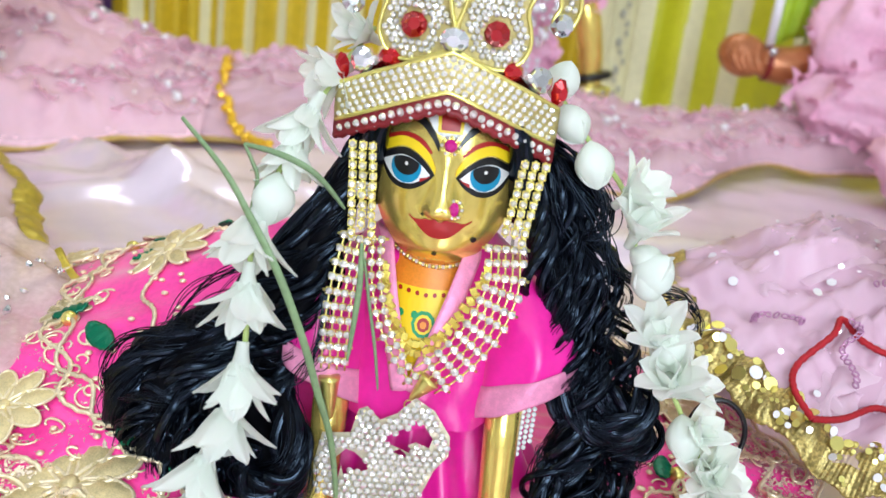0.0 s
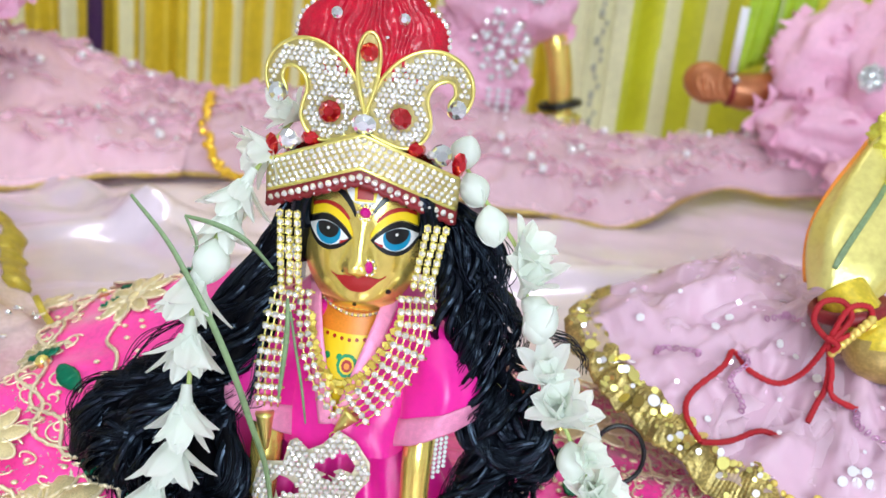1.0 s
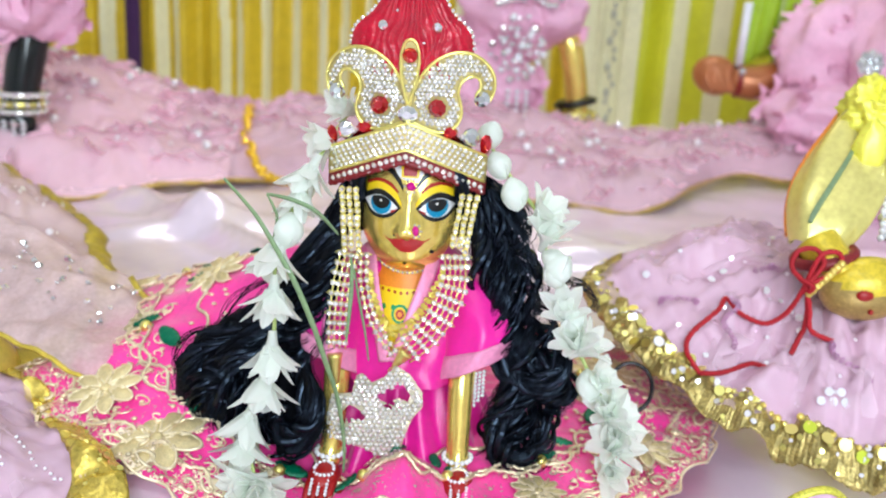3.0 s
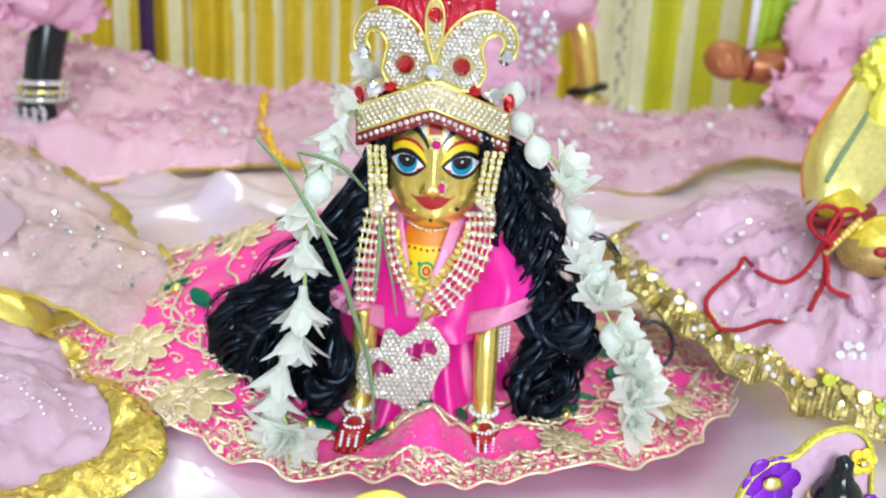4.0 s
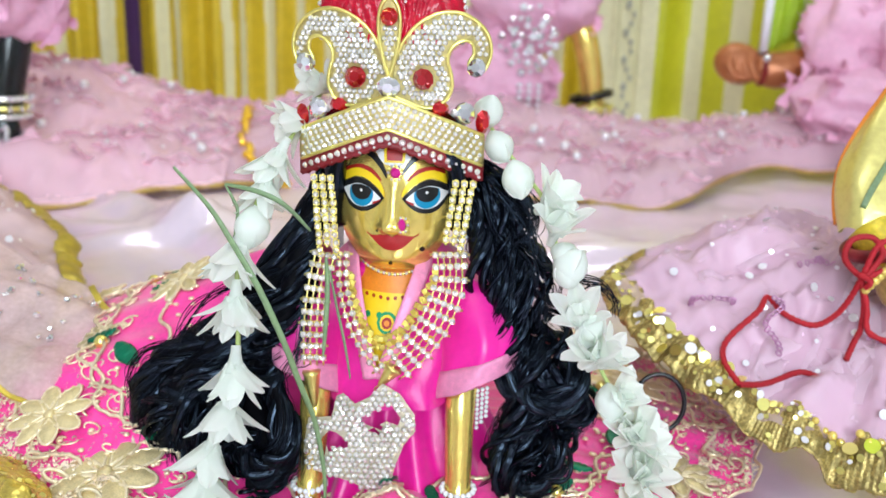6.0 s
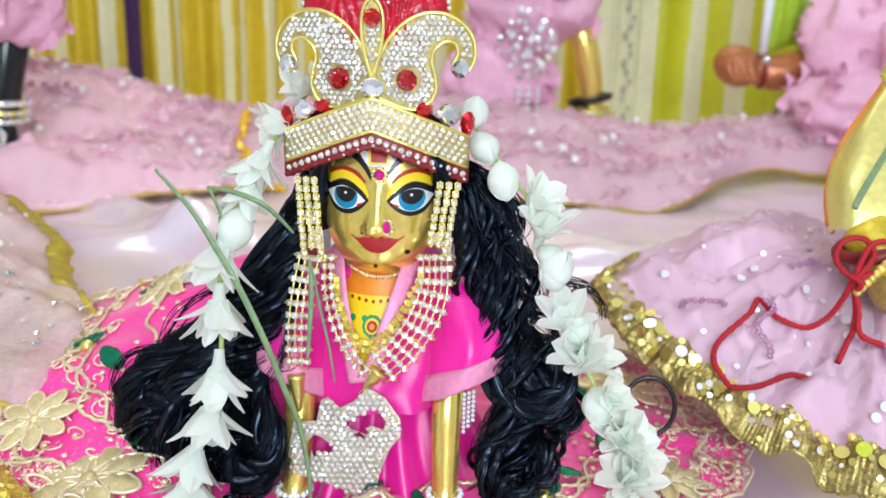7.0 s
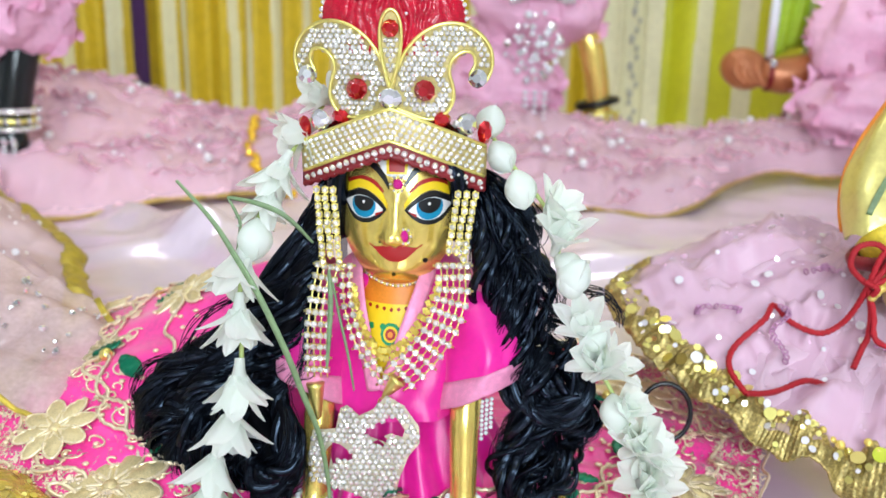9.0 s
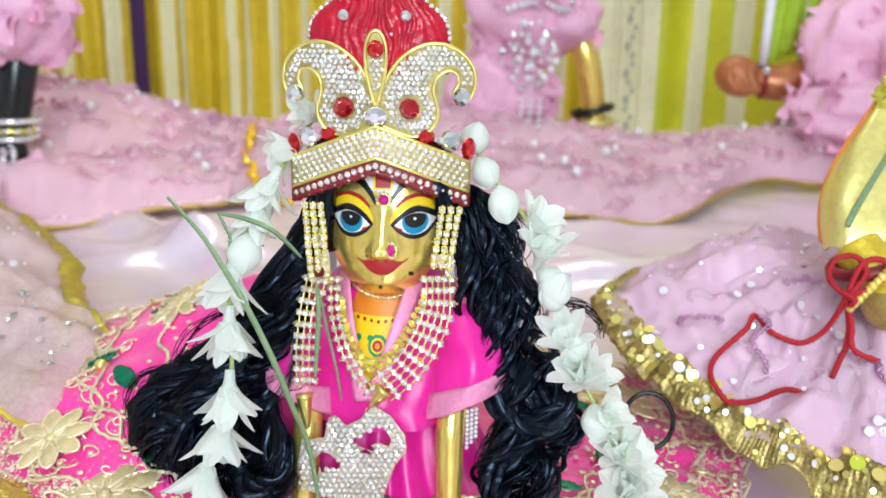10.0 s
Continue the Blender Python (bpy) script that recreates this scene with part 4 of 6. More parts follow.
for gx, gz in ((0.0155, 0.2985), (-0.0175, 0.2985), (0.0, 0.3165), (0.008, 0.289), (-0.009, 0.3075)):
    big = gz > 0.295 and gz != 0.3075
    share("gem", CLEAR_CUT, top, stone_at((CX + gx, 0.3960 + 0.004 * (gz > 0.31), gz), (0.0031,) * 3 if big else (0.0010,) * 3))
# hanging tassels of stones beside the face
for sx, cols, n, z0, lean in ((-1, 3, 10, 0.1985, 0.003), (1, 3, 9, 0.1985, -0.006)):
    x0 = CX + (-0.0345 if sx < 0 else 0.0420)
    rows = [(c, x0 + (c - 1) * 0.0045, n - (1 if c == 0 and sx > 0 else 0) - (c % 2)) for c in range(cols)]
    bm = bmesh.new()
    for c, x, ln in rows:
        tube([(x + lean * k / n, 0.3905 + 0.0015 * k / n, z0 - 0.0045 * k) for k in range(ln + 1)], 0.0007, 5, bm=bm)
    ts = part("tassel", bm, GOLD, crown, "gold chain tassel set with clear stones")
    for c, x, ln in rows:
        for k in range(ln):
            p = (x + lean * k / n + random.uniform(-0.0003, 0.0003), 0.3890 + 0.0015 * k / n, z0 - 0.0045 * (k + 0.5))
            share("rhinestone", RHINE, ts, stone_at(p, 0.00165))
            share("setting", CUP, ts, Matrix.Translation((p[0], p[1] + 0.0004, p[2])) @ Matrix.Scale(0.0017, 4))
            share("setting", GBEAD, ts, Matrix.Translation((p[0], p[1] + 0.0004, p[2] - 0.0022)) @ Matrix.Scale(0.0009, 4))

# ---- necklaces ----
necklace = thing("rhinestone_necklace", "wide rhinestone necklace on gold chains with a crown-shaped pendant", "necklace")


def strand(name, line, cols, step, gap, r, label):
    pts = catmull(line, 30)
    bm = bmesh.new()
    for c in range(cols):
        tube([p + (pts[min(i + 1, len(pts) - 1)] - pts[max(i - 1, 0)]).normalized().cross(Vector((0, -1, 0))) * (c - (cols - 1) / 2) * gap + Vector((0, 0.0012, 0)) for i, p in enumerate(pts)][::6], 0.0005, 5, bm=bm)
    root = part(name, bm, GOLD, necklace, label)
    run, last = 1.0, pts[0]
    count = 0
    for a, b in zip(pts, pts[1:]):
        run += (b - a).length
        if run < step:
            continue
        run = 0
        count += 1
        d = (b - a).normalized()
        side = d.cross(Vector((0, -1, 0))).normalized()
        wide = cols + (0.6 if count % 2 else 0)
        for c in range(cols):
            p = a + side * (c - (cols - 1) / 2) * gap + Vector((0, random.uniform(-0.0004, 0.0002), 0))
            share("rhinestone", RHINE, root, stone_at(p, r * random.uniform(0.90, 1.02)))
            share("setting", CUP, root, Matrix.Translation(p + Vector((0, 0.0004, 0))) @ Matrix.Scale(r * 0.80, 4))
        if count % 2:
            part("gold_bar", tube([a + side * k * gap * wide / 2 + Vector((0, 0.0008, 0)) for k in (-1, 1)], 0.0007, 6), GOLD, root)


strand("stone_strand", [(-0.0405, 0.394, 0.152), (-0.0435, 0.387, 0.134), (-0.0445, 0.381, 0.115), (-0.0440, 0.378, 0.092)], 4, 0.0062, 0.0037, 0.0020, "band of clear stones on gold bars")
strand("stone_strand", [(0.0290, 0.398, 0.154), (0.0295, 0.388, 0.138), (0.0225, 0.381, 0.119), (0.0105, 0.3775, 0.103), (-0.0010, 0.376, 0.093)], 5, 0.0066, 0.0040, 0.0021, "band of clear stones on gold bars")
strand("stone_strand", [(-0.0310, 0.399, 0.151), (-0.0290, 0.389, 0.134), (-0.0225, 0.382, 0.115), (-0.0130, 0.3785, 0.100), (-0.0050, 0.377, 0.091)], 2, 0.0054, 0.0042, 0.0020, "band of clear stones on gold bars")
for a, b in (((-0.0450, 0.3775, 0.089), (-0.0430, 0.3765, 0.066)), ((0.0015, 0.3755, 0.0945), (-0.0065, 0.3745, 0.084))):
    part("cone_end", tube(catmull([a, tuple((x + y) / 2 for x, y in zip(a, b)), b], 5), lambda t: 0.0042 * (1 - t) + 0.0011, 10), GOLD, necklace, "tapered golden end cap")
    c = Vector(b) + Vector((0.0, -0.0005, -0.0028))
    part("ring", tube([c + Vector((0.0026 * math.cos(k * 0.3927), 0, 0.0026 * math.sin(k * 0.3927))) for k in range(16)], 0.00045, 6, True), GOLD, necklace)
PENDANT = [(-0.0452, 0.0644), (-0.0321, 0.0665), (-0.0293, 0.0789), (-0.0256, 0.0810), (-0.0190, 0.0748), (-0.0115, 0.0789), (-0.0040, 0.0872), (0.0054, 0.0810), (0.0138, 0.0685), (0.0143, 0.0582), (0.0082, 0.0499), (0.0035, 0.0375), (0.0016, 0.0272), (0.0044, 0.0230), (0.0035, 0.0148), (-0.0003, 0.0044), (-0.0031, 0.0054), (-0.0078, 0.0106), (-0.0106, 0.0230), (-0.0209, 0.0282), (-0.0377, 0.0323), (-0.0471, 0.0354), (-0.0480, 0.0479)]
HOLES = [[(-0.0400, 0.0560), (-0.0250, 0.0590), (-0.0240, 0.0490), (-0.0310, 0.0480), (-0.0330, 0.0450), (-0.0385, 0.0440)], [(-0.0160, 0.0650), (-0.0022, 0.0740), (0.0070, 0.0690), (0.0070, 0.0600), (0.0030, 0.0630), (-0.0012, 0.0655), (-0.0060, 0.0560)]]


def hang(x, z):
    return 0.3695 - 0.13 * max(0.0, 0.05 - z) + 0.002 * math.sin(x * 60)


bm = plate([(x, hang(x, z) + 0.0012, z) for x, z in PENDANT], 0)
bmesh.ops.subdivide_edges(bm, edges=bm.edges, cuts=3, use_grid_fill=True)
cut = [fc for fc in bm.faces if any(inside((fc.calc_center_median().x, fc.calc_center_median().z), h) for h in HOLES)]
bmesh.ops.delete(bm, geom=cut, context="FACES")
pendant = part("pendant", bm, SILVER_BACK, necklace, "crown-shaped pendant packed with clear stones")
encrust(pendant, PENDANT, lambda x, z: (x, hang(x, z) - 0.0002, z), 0.00172, 0.0035, 0.0004, (), HOLES)

choker = thing("gold_choker", "necklace of small square golden beads round the neck", "necklace")
rim_line = catmull([(-0.0255, 0.394, 0.140), (-0.0215, 0.389, 0.126), (-0.0155, 0.385, 0.114), (-0.0075, 0.383, 0.1075), (0.0020, 0.384, 0.1120), (0.0100, 0.386, 0.1225), (0.0165, 0.389, 0.1345), (0.0215, 0.394, 0.145)], 10)
for row in range(2):
    for i, p in enumerate(rim_line[row * 2 % 3:len(rim_line):3]):
        q = p + Vector((0, -0.0006 * row, -0.0038 * row))
        share("bead", CUP, choker, Matrix.Translation(q + Vector((random.uniform(-0.0004, 0.0004), 0, random.uniform(-0.0005, 0.0005)))) @ Euler((random.uniform(-0.3, 0.3), random.uniform(0, 1.5), random.uniform(-0.5, 0.5))).to_matrix().to_4x4() @ Matrix.Scale(0.00155, 4))
for i in range(26):
    t = i / 25
    x = XH - 0.020 + 0.040 * t
    share("bead", RHINE if i % 2 else GBEAD, choker, Matrix.Translation((x, chest_y(x * 0.98, 0.141) - 0.002, 0.1440 - 0.005 * math.sin(math.pi * t))) @ Matrix.Scale(0.0012, 4))

# ---- earrings ----
for sx, z, lb in ((-1, 0.1735, "small clear crystal cluster earring"), (1, 0.1640, "small clear crystal cluster earring")):
    er = thing("earring", lb, "earring", "earrings of the doll")
    for k in range(7):
        a = k * 1.047
        share("crystal", CLEAR_CUT, er, stone_at((XH + sx * 0.0372 + (0.0030 * math.cos(a) if k else 0), 0.4000, z + (0.0030 * math.sin(a) if k else 0)), 0.0017))
    part("hook", tube(catmull([(XH + sx * 0.0372, 0.402, z), (XH + sx * 0.0365, 0.404, z + 0.006), (XH + sx * 0.0345, 0.410, z + 0.008)], 4), 0.0005, 5), GOLD, er)

# ---- hand jewels ----
for sx, dy in ((1, 0.0), (-1, -0.004)):
    hj = thing("pearl_bracelet", "white pearl bracelet with a hand ornament", "bracelet", "bracelets on the doll")
    mx = (lambda x: XH + sx * (x - XH))
    for k in range(16):
        a = k * math.pi / 8
        share("pearl", PEARL_ME, hj, Matrix.Translation((mx(0.0392 + 0.0092 * math.cos(a)), 0.3735 + dy + 0.0092 * math.sin(a), 0.0235)) @ Matrix.Scale(0.0018, 4))
    for k in range(14):
        a = k * math.pi / 7
        share("pearl", PEARL_ME, hj, Matrix.Translation((mx(0.0402 + 0.0062 * math.cos(a)), 0.3570 + dy + 0.0075 * math.sin(a), 0.0205 - 0.0012 * math.cos(a) ** 2 - (0.002 if math.sin(a) < 0 else 0))) @ Matrix.Scale(0.0013, 4))
    for c in range(3):
        for k in range(5):
            share("pearl", PEARL_ME, hj, Matrix.Translation((mx(0.0365 + 0.0050 * c), 0.3485 + dy - 0.0024 * k, 0.0155 - 0.0011 * k)) @ Matrix.Scale(0.0012, 4))
armlet = thing("pearl_armlet", "short strings of white pearls hanging from the sleeve", "armlet")
for c in range(3):
    for k in range(9 - c):
        share("pearl", PEARL_ME, armlet, Matrix.Translation((0.0480 + 0.0026 * c, 0.392, 0.076 - 0.0029 * k + 0.001 * c)) @ Matrix.Scale(0.0013, 4))

# ---- black curly hair ----
hair = thing("doll_wig", "long glossy black curly wig on the doll", "wig")
rng = random.Random(11)


def lock(line, wide, curl, turns, count, name="hair_lock", thick=0.00062, stray=0.0):
    """One bundle of strands that lie close together and coil round a line."""
    pts = catmull(line, 10)
    n = len(pts) - 1
    start = rng.uniform(0, 6.28)
    bm = bmesh.new()
    for s in range(count):
        a0, rad = rng.uniform(0, 6.28), math.sqrt(rng.random()) * wide
        ph, grow = rng.gauss(0, 0.07), rng.uniform(0.92, 1.08)
        loose = stray if stray else (0.0006 if rng.random() < 0.9 else 0.005)
        stop = n if rng.random() > 0.35 else int(n * rng.uniform(0.86, 1.0))
        out = []
        for i in range(0, stop + 1):
            t = i / n
            d = (pts[min(i + 1, n)] - pts[max(i - 1, 0)]).normalized()
            a = d.cross(Vector((0.2, 1, 0.1))).normalized()
            b = d.cross(a)
            ease = min(1.0, t * 2.4)
            w = curl * ease * grow
            ang = start + turns * 6.283 * t ** 1.15 + ph
            spread = rad * (0.6 + 0.5 * math.sin(math.pi * min(1, t * 0.85 + 0.08)))
            p = pts[i] + a * (math.cos(ang) * w + math.cos(a0 + 0.6 * ang) * spread) + b * (math.sin(ang) * w * 0.75 + math.sin(a0 + 0.6 * ang) * spread) \
                + Vector((wobble((t * 2.5, s * 0.37, 0), 1.0), 0, wobble((t * 2.5, s * 0.37, 5), 1.0))) * loose * ease
            p.z = max(p.z, 0.010)
            out.append(p)
        fat = thick * rng.uniform(0.7, 1.35)
        tube(out, lambda t: fat * (1 - 0.55 * t), 4, bm=bm)
    return tagged(part(name, bm, HAIR, hair), kind="stuff")


def curl_band(line, r, curl, turns, flat):
    """A glossy curl: a tapered band, grooved along its strands, that coils round a line."""
    base = catmull(line, 14)
    n, start, ridges, ph = len(base) - 1, rng.uniform(0, 6.28), rng.choice((10, 12, 13)), rng.uniform(0, 6.28)
    path = []
    for i, p in enumerate(base):
        t = i / n
        d = (base[min(i + 1, n)] - base[max(i - 1, 0)]).normalized()
        a = d.cross(Vector((0.2, 1, 0.1))).normalized()
        b = d.cross(a)
        ang, w = start + turns * 6.283 * t, curl * min(1.0, 0.15 + t * 2.6) * (1 + 0.25 * math.sin(t * 5 + ph))
        q = p + a * math.cos(ang) * w + b * math.sin(ang) * w * 0.7
        q.z = max(q.z, 0.010)
        path.append(q)
    bm, seg, rings = bmesh.new(), 40, []
    up = Vector((0.1, -1.0, 0.2))
    for i, p in enumerate(path):
        t = i / n
        d = (path[min(i + 1, n)] - path[max(i - 1, 0)]).normalized()
        a = (up - d * up.dot(d)).normalized()
        up = a
        b = d.cross(a)
        size = r * (0.25 + 0.75 * math.sin(math.pi * min(1.0, 0.16 + 0.80 * t)) ** 0.7)
        ring = []
        for k in range(seg):
            th = 6.283 * k / seg
            g = size * (1 + 0.11 * math.sin(ridges * th + ph + 2.5 * t) + 0.08 * math.sin((ridges + 5) * th - 3 * t))
            ring.append(bm.verts.new(p + a * math.cos(th) * g * flat + b * math.sin(th) * g))
        rings.append(ring)
    for p, q in zip(rings, rings[1:]):
        for k in range(seg):
            bm.faces.new((p[k], p[(k + 1) % seg], q[(k + 1) % seg], q[k]))
    bm.faces.new(rings[0][::-1])
    bm.faces.new(rings[-1])
    part("hair_lock", bm, HAIR, hair)


def tress(line, wide, curl, turns, bundles, core=0.0):
    """A tress: several coiled bands side by side with loose strands between them."""
    if core:
        part("hair_core", tube(catmull(line, 8), lambda t: core * (0.35 + 0.65 * math.sin(math.pi * min(1, 0.1 + 0.8 * t))), 10), HAIR_CORE, hair)
    for k in range(bundles + 4):
        a = 6.283 * (k + rng.uniform(-0.3, 0.3)) / bundles
        off = Vector((math.cos(a), -0.30 - 0.5 * abs(math.sin(a)), 0.6 * math.sin(a))) * wide * (1.4 if k < bundles else 0.5)
        pts = [Vector(p) + off * (0.3 + 0.7 * i / (len(line) - 1)) + Vector((rng.uniform(-1, 1), rng.uniform(-0.5, 0.5), rng.uniform(-1, 1))) * 0.003 for i, p in enumerate(line)]
        if k % 3 == 2:
            pts[-1] = pts[-1].lerp(pts[-2], rng.uniform(0.2, 0.9))
        coil, spins = curl * rng.uniform(1.0, 1.9), turns * rng.uniform(1.1, 1.8)
        curl_band(pts, rng.uniform(0.0018, 0.0030), coil, spins, rng.uniform(0.35, 0.7))
        lock(pts, 0.0036, coil, spins, 8, thick=0.00027, stray=0.002)


# scalp under the crown
part("scalp_hair", sheet(40, 20, lambda u, v: (XH + 0.039 * math.cos(math.pi * u), 0.444 - (0.030 - 0.045 * v) * math.sin(math.pi * u) ** 0.5 if v < 0.5 else 0.444 + 0.03 * (v - 0.3), 0.150 + 0.075 * math.sin(math.pi * u) ** 0.6 * (1 - 0.2 * v) - 0.02 * v)), HAIR, hair)
for sx in (1, -1):
    part("temple_hair", tube(catmull([(XH + sx * 0.022, 0.405, 0.2190), (XH + sx * 0.0300, 0.405, 0.2080), (XH + sx * 0.0345, 0.410, 0.194), (XH + sx * 0.037, 0.420, 0.165)], 6), lambda t: 0.0042 + 0.003 * t, 10), HAIR, hair)
# the side with the loose ringlets, open to the light at the top
for line, wide, curl, turns, bundles, core in (
    ([(0.034, 0.424, 0.196), (0.042, 0.414, 0.170), (0.053, 0.406, 0.145), (0.064, 0.400, 0.118), (0.072, 0.396, 0.092), (0.073, 0.391, 0.062), (0.068, 0.386, 0.036), (0.068, 0.382, 0.022)], 0.005, 0.0048, 3.2, 6, 0.005),
    ([(0.036, 0.427, 0.199), (0.052, 0.417, 0.175), (0.063, 0.409, 0.147), (0.073, 0.403, 0.120), (0.080, 0.398, 0.095), (0.082, 0.393, 0.070), (0.078, 0.387, 0.045), (0.076, 0.384, 0.024)], 0.006, 0.0056, 3.4, 3, 0.0),
    ([(0.038, 0.432, 0.200), (0.059, 0.424, 0.186), (0.069, 0.416, 0.160), (0.079, 0.409, 0.130), (0.090, 0.403, 0.106), (0.096, 0.398, 0.080), (0.093, 0.394, 0.056), (0.087, 0.389, 0.032)], 0.005, 0.0060, 3.0, 1, 0.0),
    ([(0.058, 0.402, 0.118), (0.064, 0.392, 0.090), (0.076, 0.387, 0.074), (0.091, 0.387, 0.073), (0.101, 0.390, 0.084), (0.098, 0.395, 0.098)], 0.004, 0.0030, 1.0, 4, 0.0),
    ([(0.072, 0.398, 0.070), (0.064, 0.386, 0.050), (0.066, 0.379, 0.031), (0.079, 0.376, 0.021), (0.091, 0.380, 0.032), (0.089, 0.386, 0.050)], 0.005, 0.0035, 1.2, 5, 0.005),
    ([(0.066, 0.402, 0.110), (0.080, 0.395, 0.088), (0.100, 0.396, 0.078), (0.106, 0.398, 0.062), (0.096, 0.396, 0.047)], 0.004, 0.0035, 1.4, 4, 0.004)):
    tress(line, wide, curl, turns, bundles, core)
for line, curl in (([(0.036, 0.426, 0.203), (0.054, 0.420, 0.197), (0.068, 0.414, 0.189), (0.074, 0.410, 0.172), (0.066, 0.408, 0.158)], 0.003), ([(0.038, 0.424, 0.198), (0.055, 0.416, 0.186), (0.069, 0.410, 0.172), (0.078, 0.406, 0.154), (0.092, 0.400, 0.146)], 0.003),
                   ([(0.040, 0.420, 0.186), (0.050, 0.412, 0.176), (0.062, 0.406, 0.158), (0.076, 0.402, 0.146), (0.084, 0.398, 0.134)], 0.004), ([(0.036, 0.428, 0.200), (0.050, 0.420, 0.192), (0.060, 0.414, 0.178), (0.058, 0.410, 0.160), (0.066, 0.405, 0.142)], 0.005)):
    lock(line, 0.0045, curl, 1.3, 13, thick=0.0005, stray=0.003)
# the side with the thick curls
for line, wide, curl, turns, bundles, core in (
    ([(-0.034, 0.425, 0.206), (-0.047, 0.413, 0.180), (-0.055, 0.404, 0.152), (-0.061, 0.397, 0.124), (-0.070, 0.391, 0.100), (-0.078, 0.386, 0.082)], 0.006, 0.0036, 2.2, 7, 0.008),
    ([(-0.038, 0.425, 0.200), (-0.055, 0.412, 0.170), (-0.067, 0.403, 0.140), (-0.090, 0.397, 0.114), (-0.115, 0.394, 0.096), (-0.134, 0.392, 0.078), (-0.139, 0.389, 0.055), (-0.127, 0.385, 0.037), (-0.110, 0.381, 0.036), (-0.101, 0.381, 0.050)], 0.006, 0.0042, 2.6, 7, 0.009),
    ([(-0.064, 0.401, 0.130), (-0.088, 0.393, 0.104), (-0.111, 0.386, 0.085), (-0.124, 0.381, 0.064), (-0.121, 0.377, 0.044), (-0.107, 0.374, 0.036), (-0.095, 0.374, 0.050), (-0.101, 0.376, 0.066)], 0.006, 0.0042, 2.0, 6, 0.009),
    ([(-0.106, 0.391, 0.099), (-0.130, 0.388, 0.089), (-0.143, 0.385, 0.069), (-0.142, 0.382, 0.047), (-0.130, 0.379, 0.033), (-0.117, 0.378, 0.040), (-0.120, 0.378, 0.054)], 0.004, 0.0030, 1.4, 5, 0.006),
    ([(-0.074, 0.394, 0.112), (-0.096, 0.386, 0.096), (-0.112, 0.378, 0.076), (-0.112, 0.373, 0.054), (-0.100, 0.371, 0.046), (-0.092, 0.373, 0.060), (-0.098, 0.375, 0.072)], 0.006, 0.0040, 1.8, 4, 0.0),
    ([(-0.080, 0.388, 0.098), (-0.102, 0.380, 0.080), (-0.128, 0.380, 0.066), (-0.132, 0.377, 0.046), (-0.116, 0.374, 0.030), (-0.100, 0.373, 0.036)], 0.006, 0.0042, 1.8, 4, 0.0),
    ([(-0.068, 0.396, 0.104), (-0.084, 0.388, 0.082), (-0.094, 0.381, 0.060), (-0.090, 0.375, 0.040), (-0.077, 0.369, 0.030)], 0.006, 0.0040, 1.8, 5, 0.008),
    ([(-0.058, 0.396, 0.110), (-0.067, 0.387, 0.086), (-0.065, 0.378, 0.067), (-0.057, 0.370, 0.055), (-0.056, 0.365, 0.040), (-0.066, 0.362, 0.028), (-0.079, 0.362, 0.026)], 0.004, 0.0032, 1.6, 5, 0.006),
    ([(-0.069, 0.384, 0.080), (-0.060, 0.372, 0.064), (-0.060, 0.366, 0.047), (-0.070, 0.362, 0.037), (-0.081, 0.364, 0.046), (-0.076, 0.366, 0.058)], 0.004, 0.0030, 1.2, 4, 0.006)):
    tress(line, wide, curl, turns, bundles, core)
for line, r in (([(-0.066, 0.402, 0.110), (-0.082, 0.398, 0.080), (-0.084, 0.394, 0.055), (-0.072, 0.386, 0.032)], 0.017), ([(-0.090, 0.400, 0.095), (-0.112, 0.396, 0.072), (-0.116, 0.392, 0.050)], 0.019)):
    part("hair_core", tube(catmull(line, 8), lambda t: r * (0.5 + 0.5 * math.sin(math.pi * min(1, 0.1 + 0.8 * t))), 14), HAIR_CORE, hair)
# stray wisps
for line in ([(0.078, 0.402, 0.150), (0.096, 0.394, 0.146), (0.113, 0.390, 0.146), (0.121, 0.388, 0.136), (0.120, 0.387, 0.126)], [(0.070, 0.404, 0.140), (0.088, 0.396, 0.128), (0.100, 0.392, 0.132), (0.110, 0.390, 0.142), (0.118, 0.388, 0.138)],
             [(-0.066, 0.396, 0.142), (-0.086, 0.386, 0.136), (-0.106, 0.382, 0.124), (-0.120, 0.380, 0.106), (-0.126, 0.380, 0.094)], [(-0.064, 0.394, 0.130), (-0.088, 0.386, 0.126), (-0.106, 0.384, 0.112), (-0.112, 0.382, 0.096)],
             [(-0.052, 0.388, 0.126), (-0.053, 0.380, 0.104), (-0.058, 0.374, 0.088), (-0.070, 0.372, 0.082)], [(-0.050, 0.390, 0.120), (-0.050, 0.382, 0.100), (-0.056, 0.376, 0.090)],
             [(-0.120, 0.386, 0.098), (-0.142, 0.384, 0.092), (-0.154, 0.384, 0.074), (-0.152, 0.384, 0.058)]):
    lock(line, 0.0028, 0.0012, 0.8, 9, "hair_wisp", 0.00034, 0.004)

# ---- flower garlands ----
def petal_mesh(name, long, wide, bend, cup):
    """A fleshy blunt petal that stands along +z and bends out to -y."""
    def f(u, v):
        s = 2 * u - 1
        w = wide * (0.50 + 0.50 * math.sin(math.pi * min(1.0, 0.12 + 0.64 * v))) * (1 - v ** 4) ** 0.5
        out = 0.0022 + bend * v ** 1.6
        return s * w, -(out - cup * w * s * s + 0.0004 * math.cos(s * 6)), long * v
    return mesh_of(name, sheet(8, 10, f), PETAL)


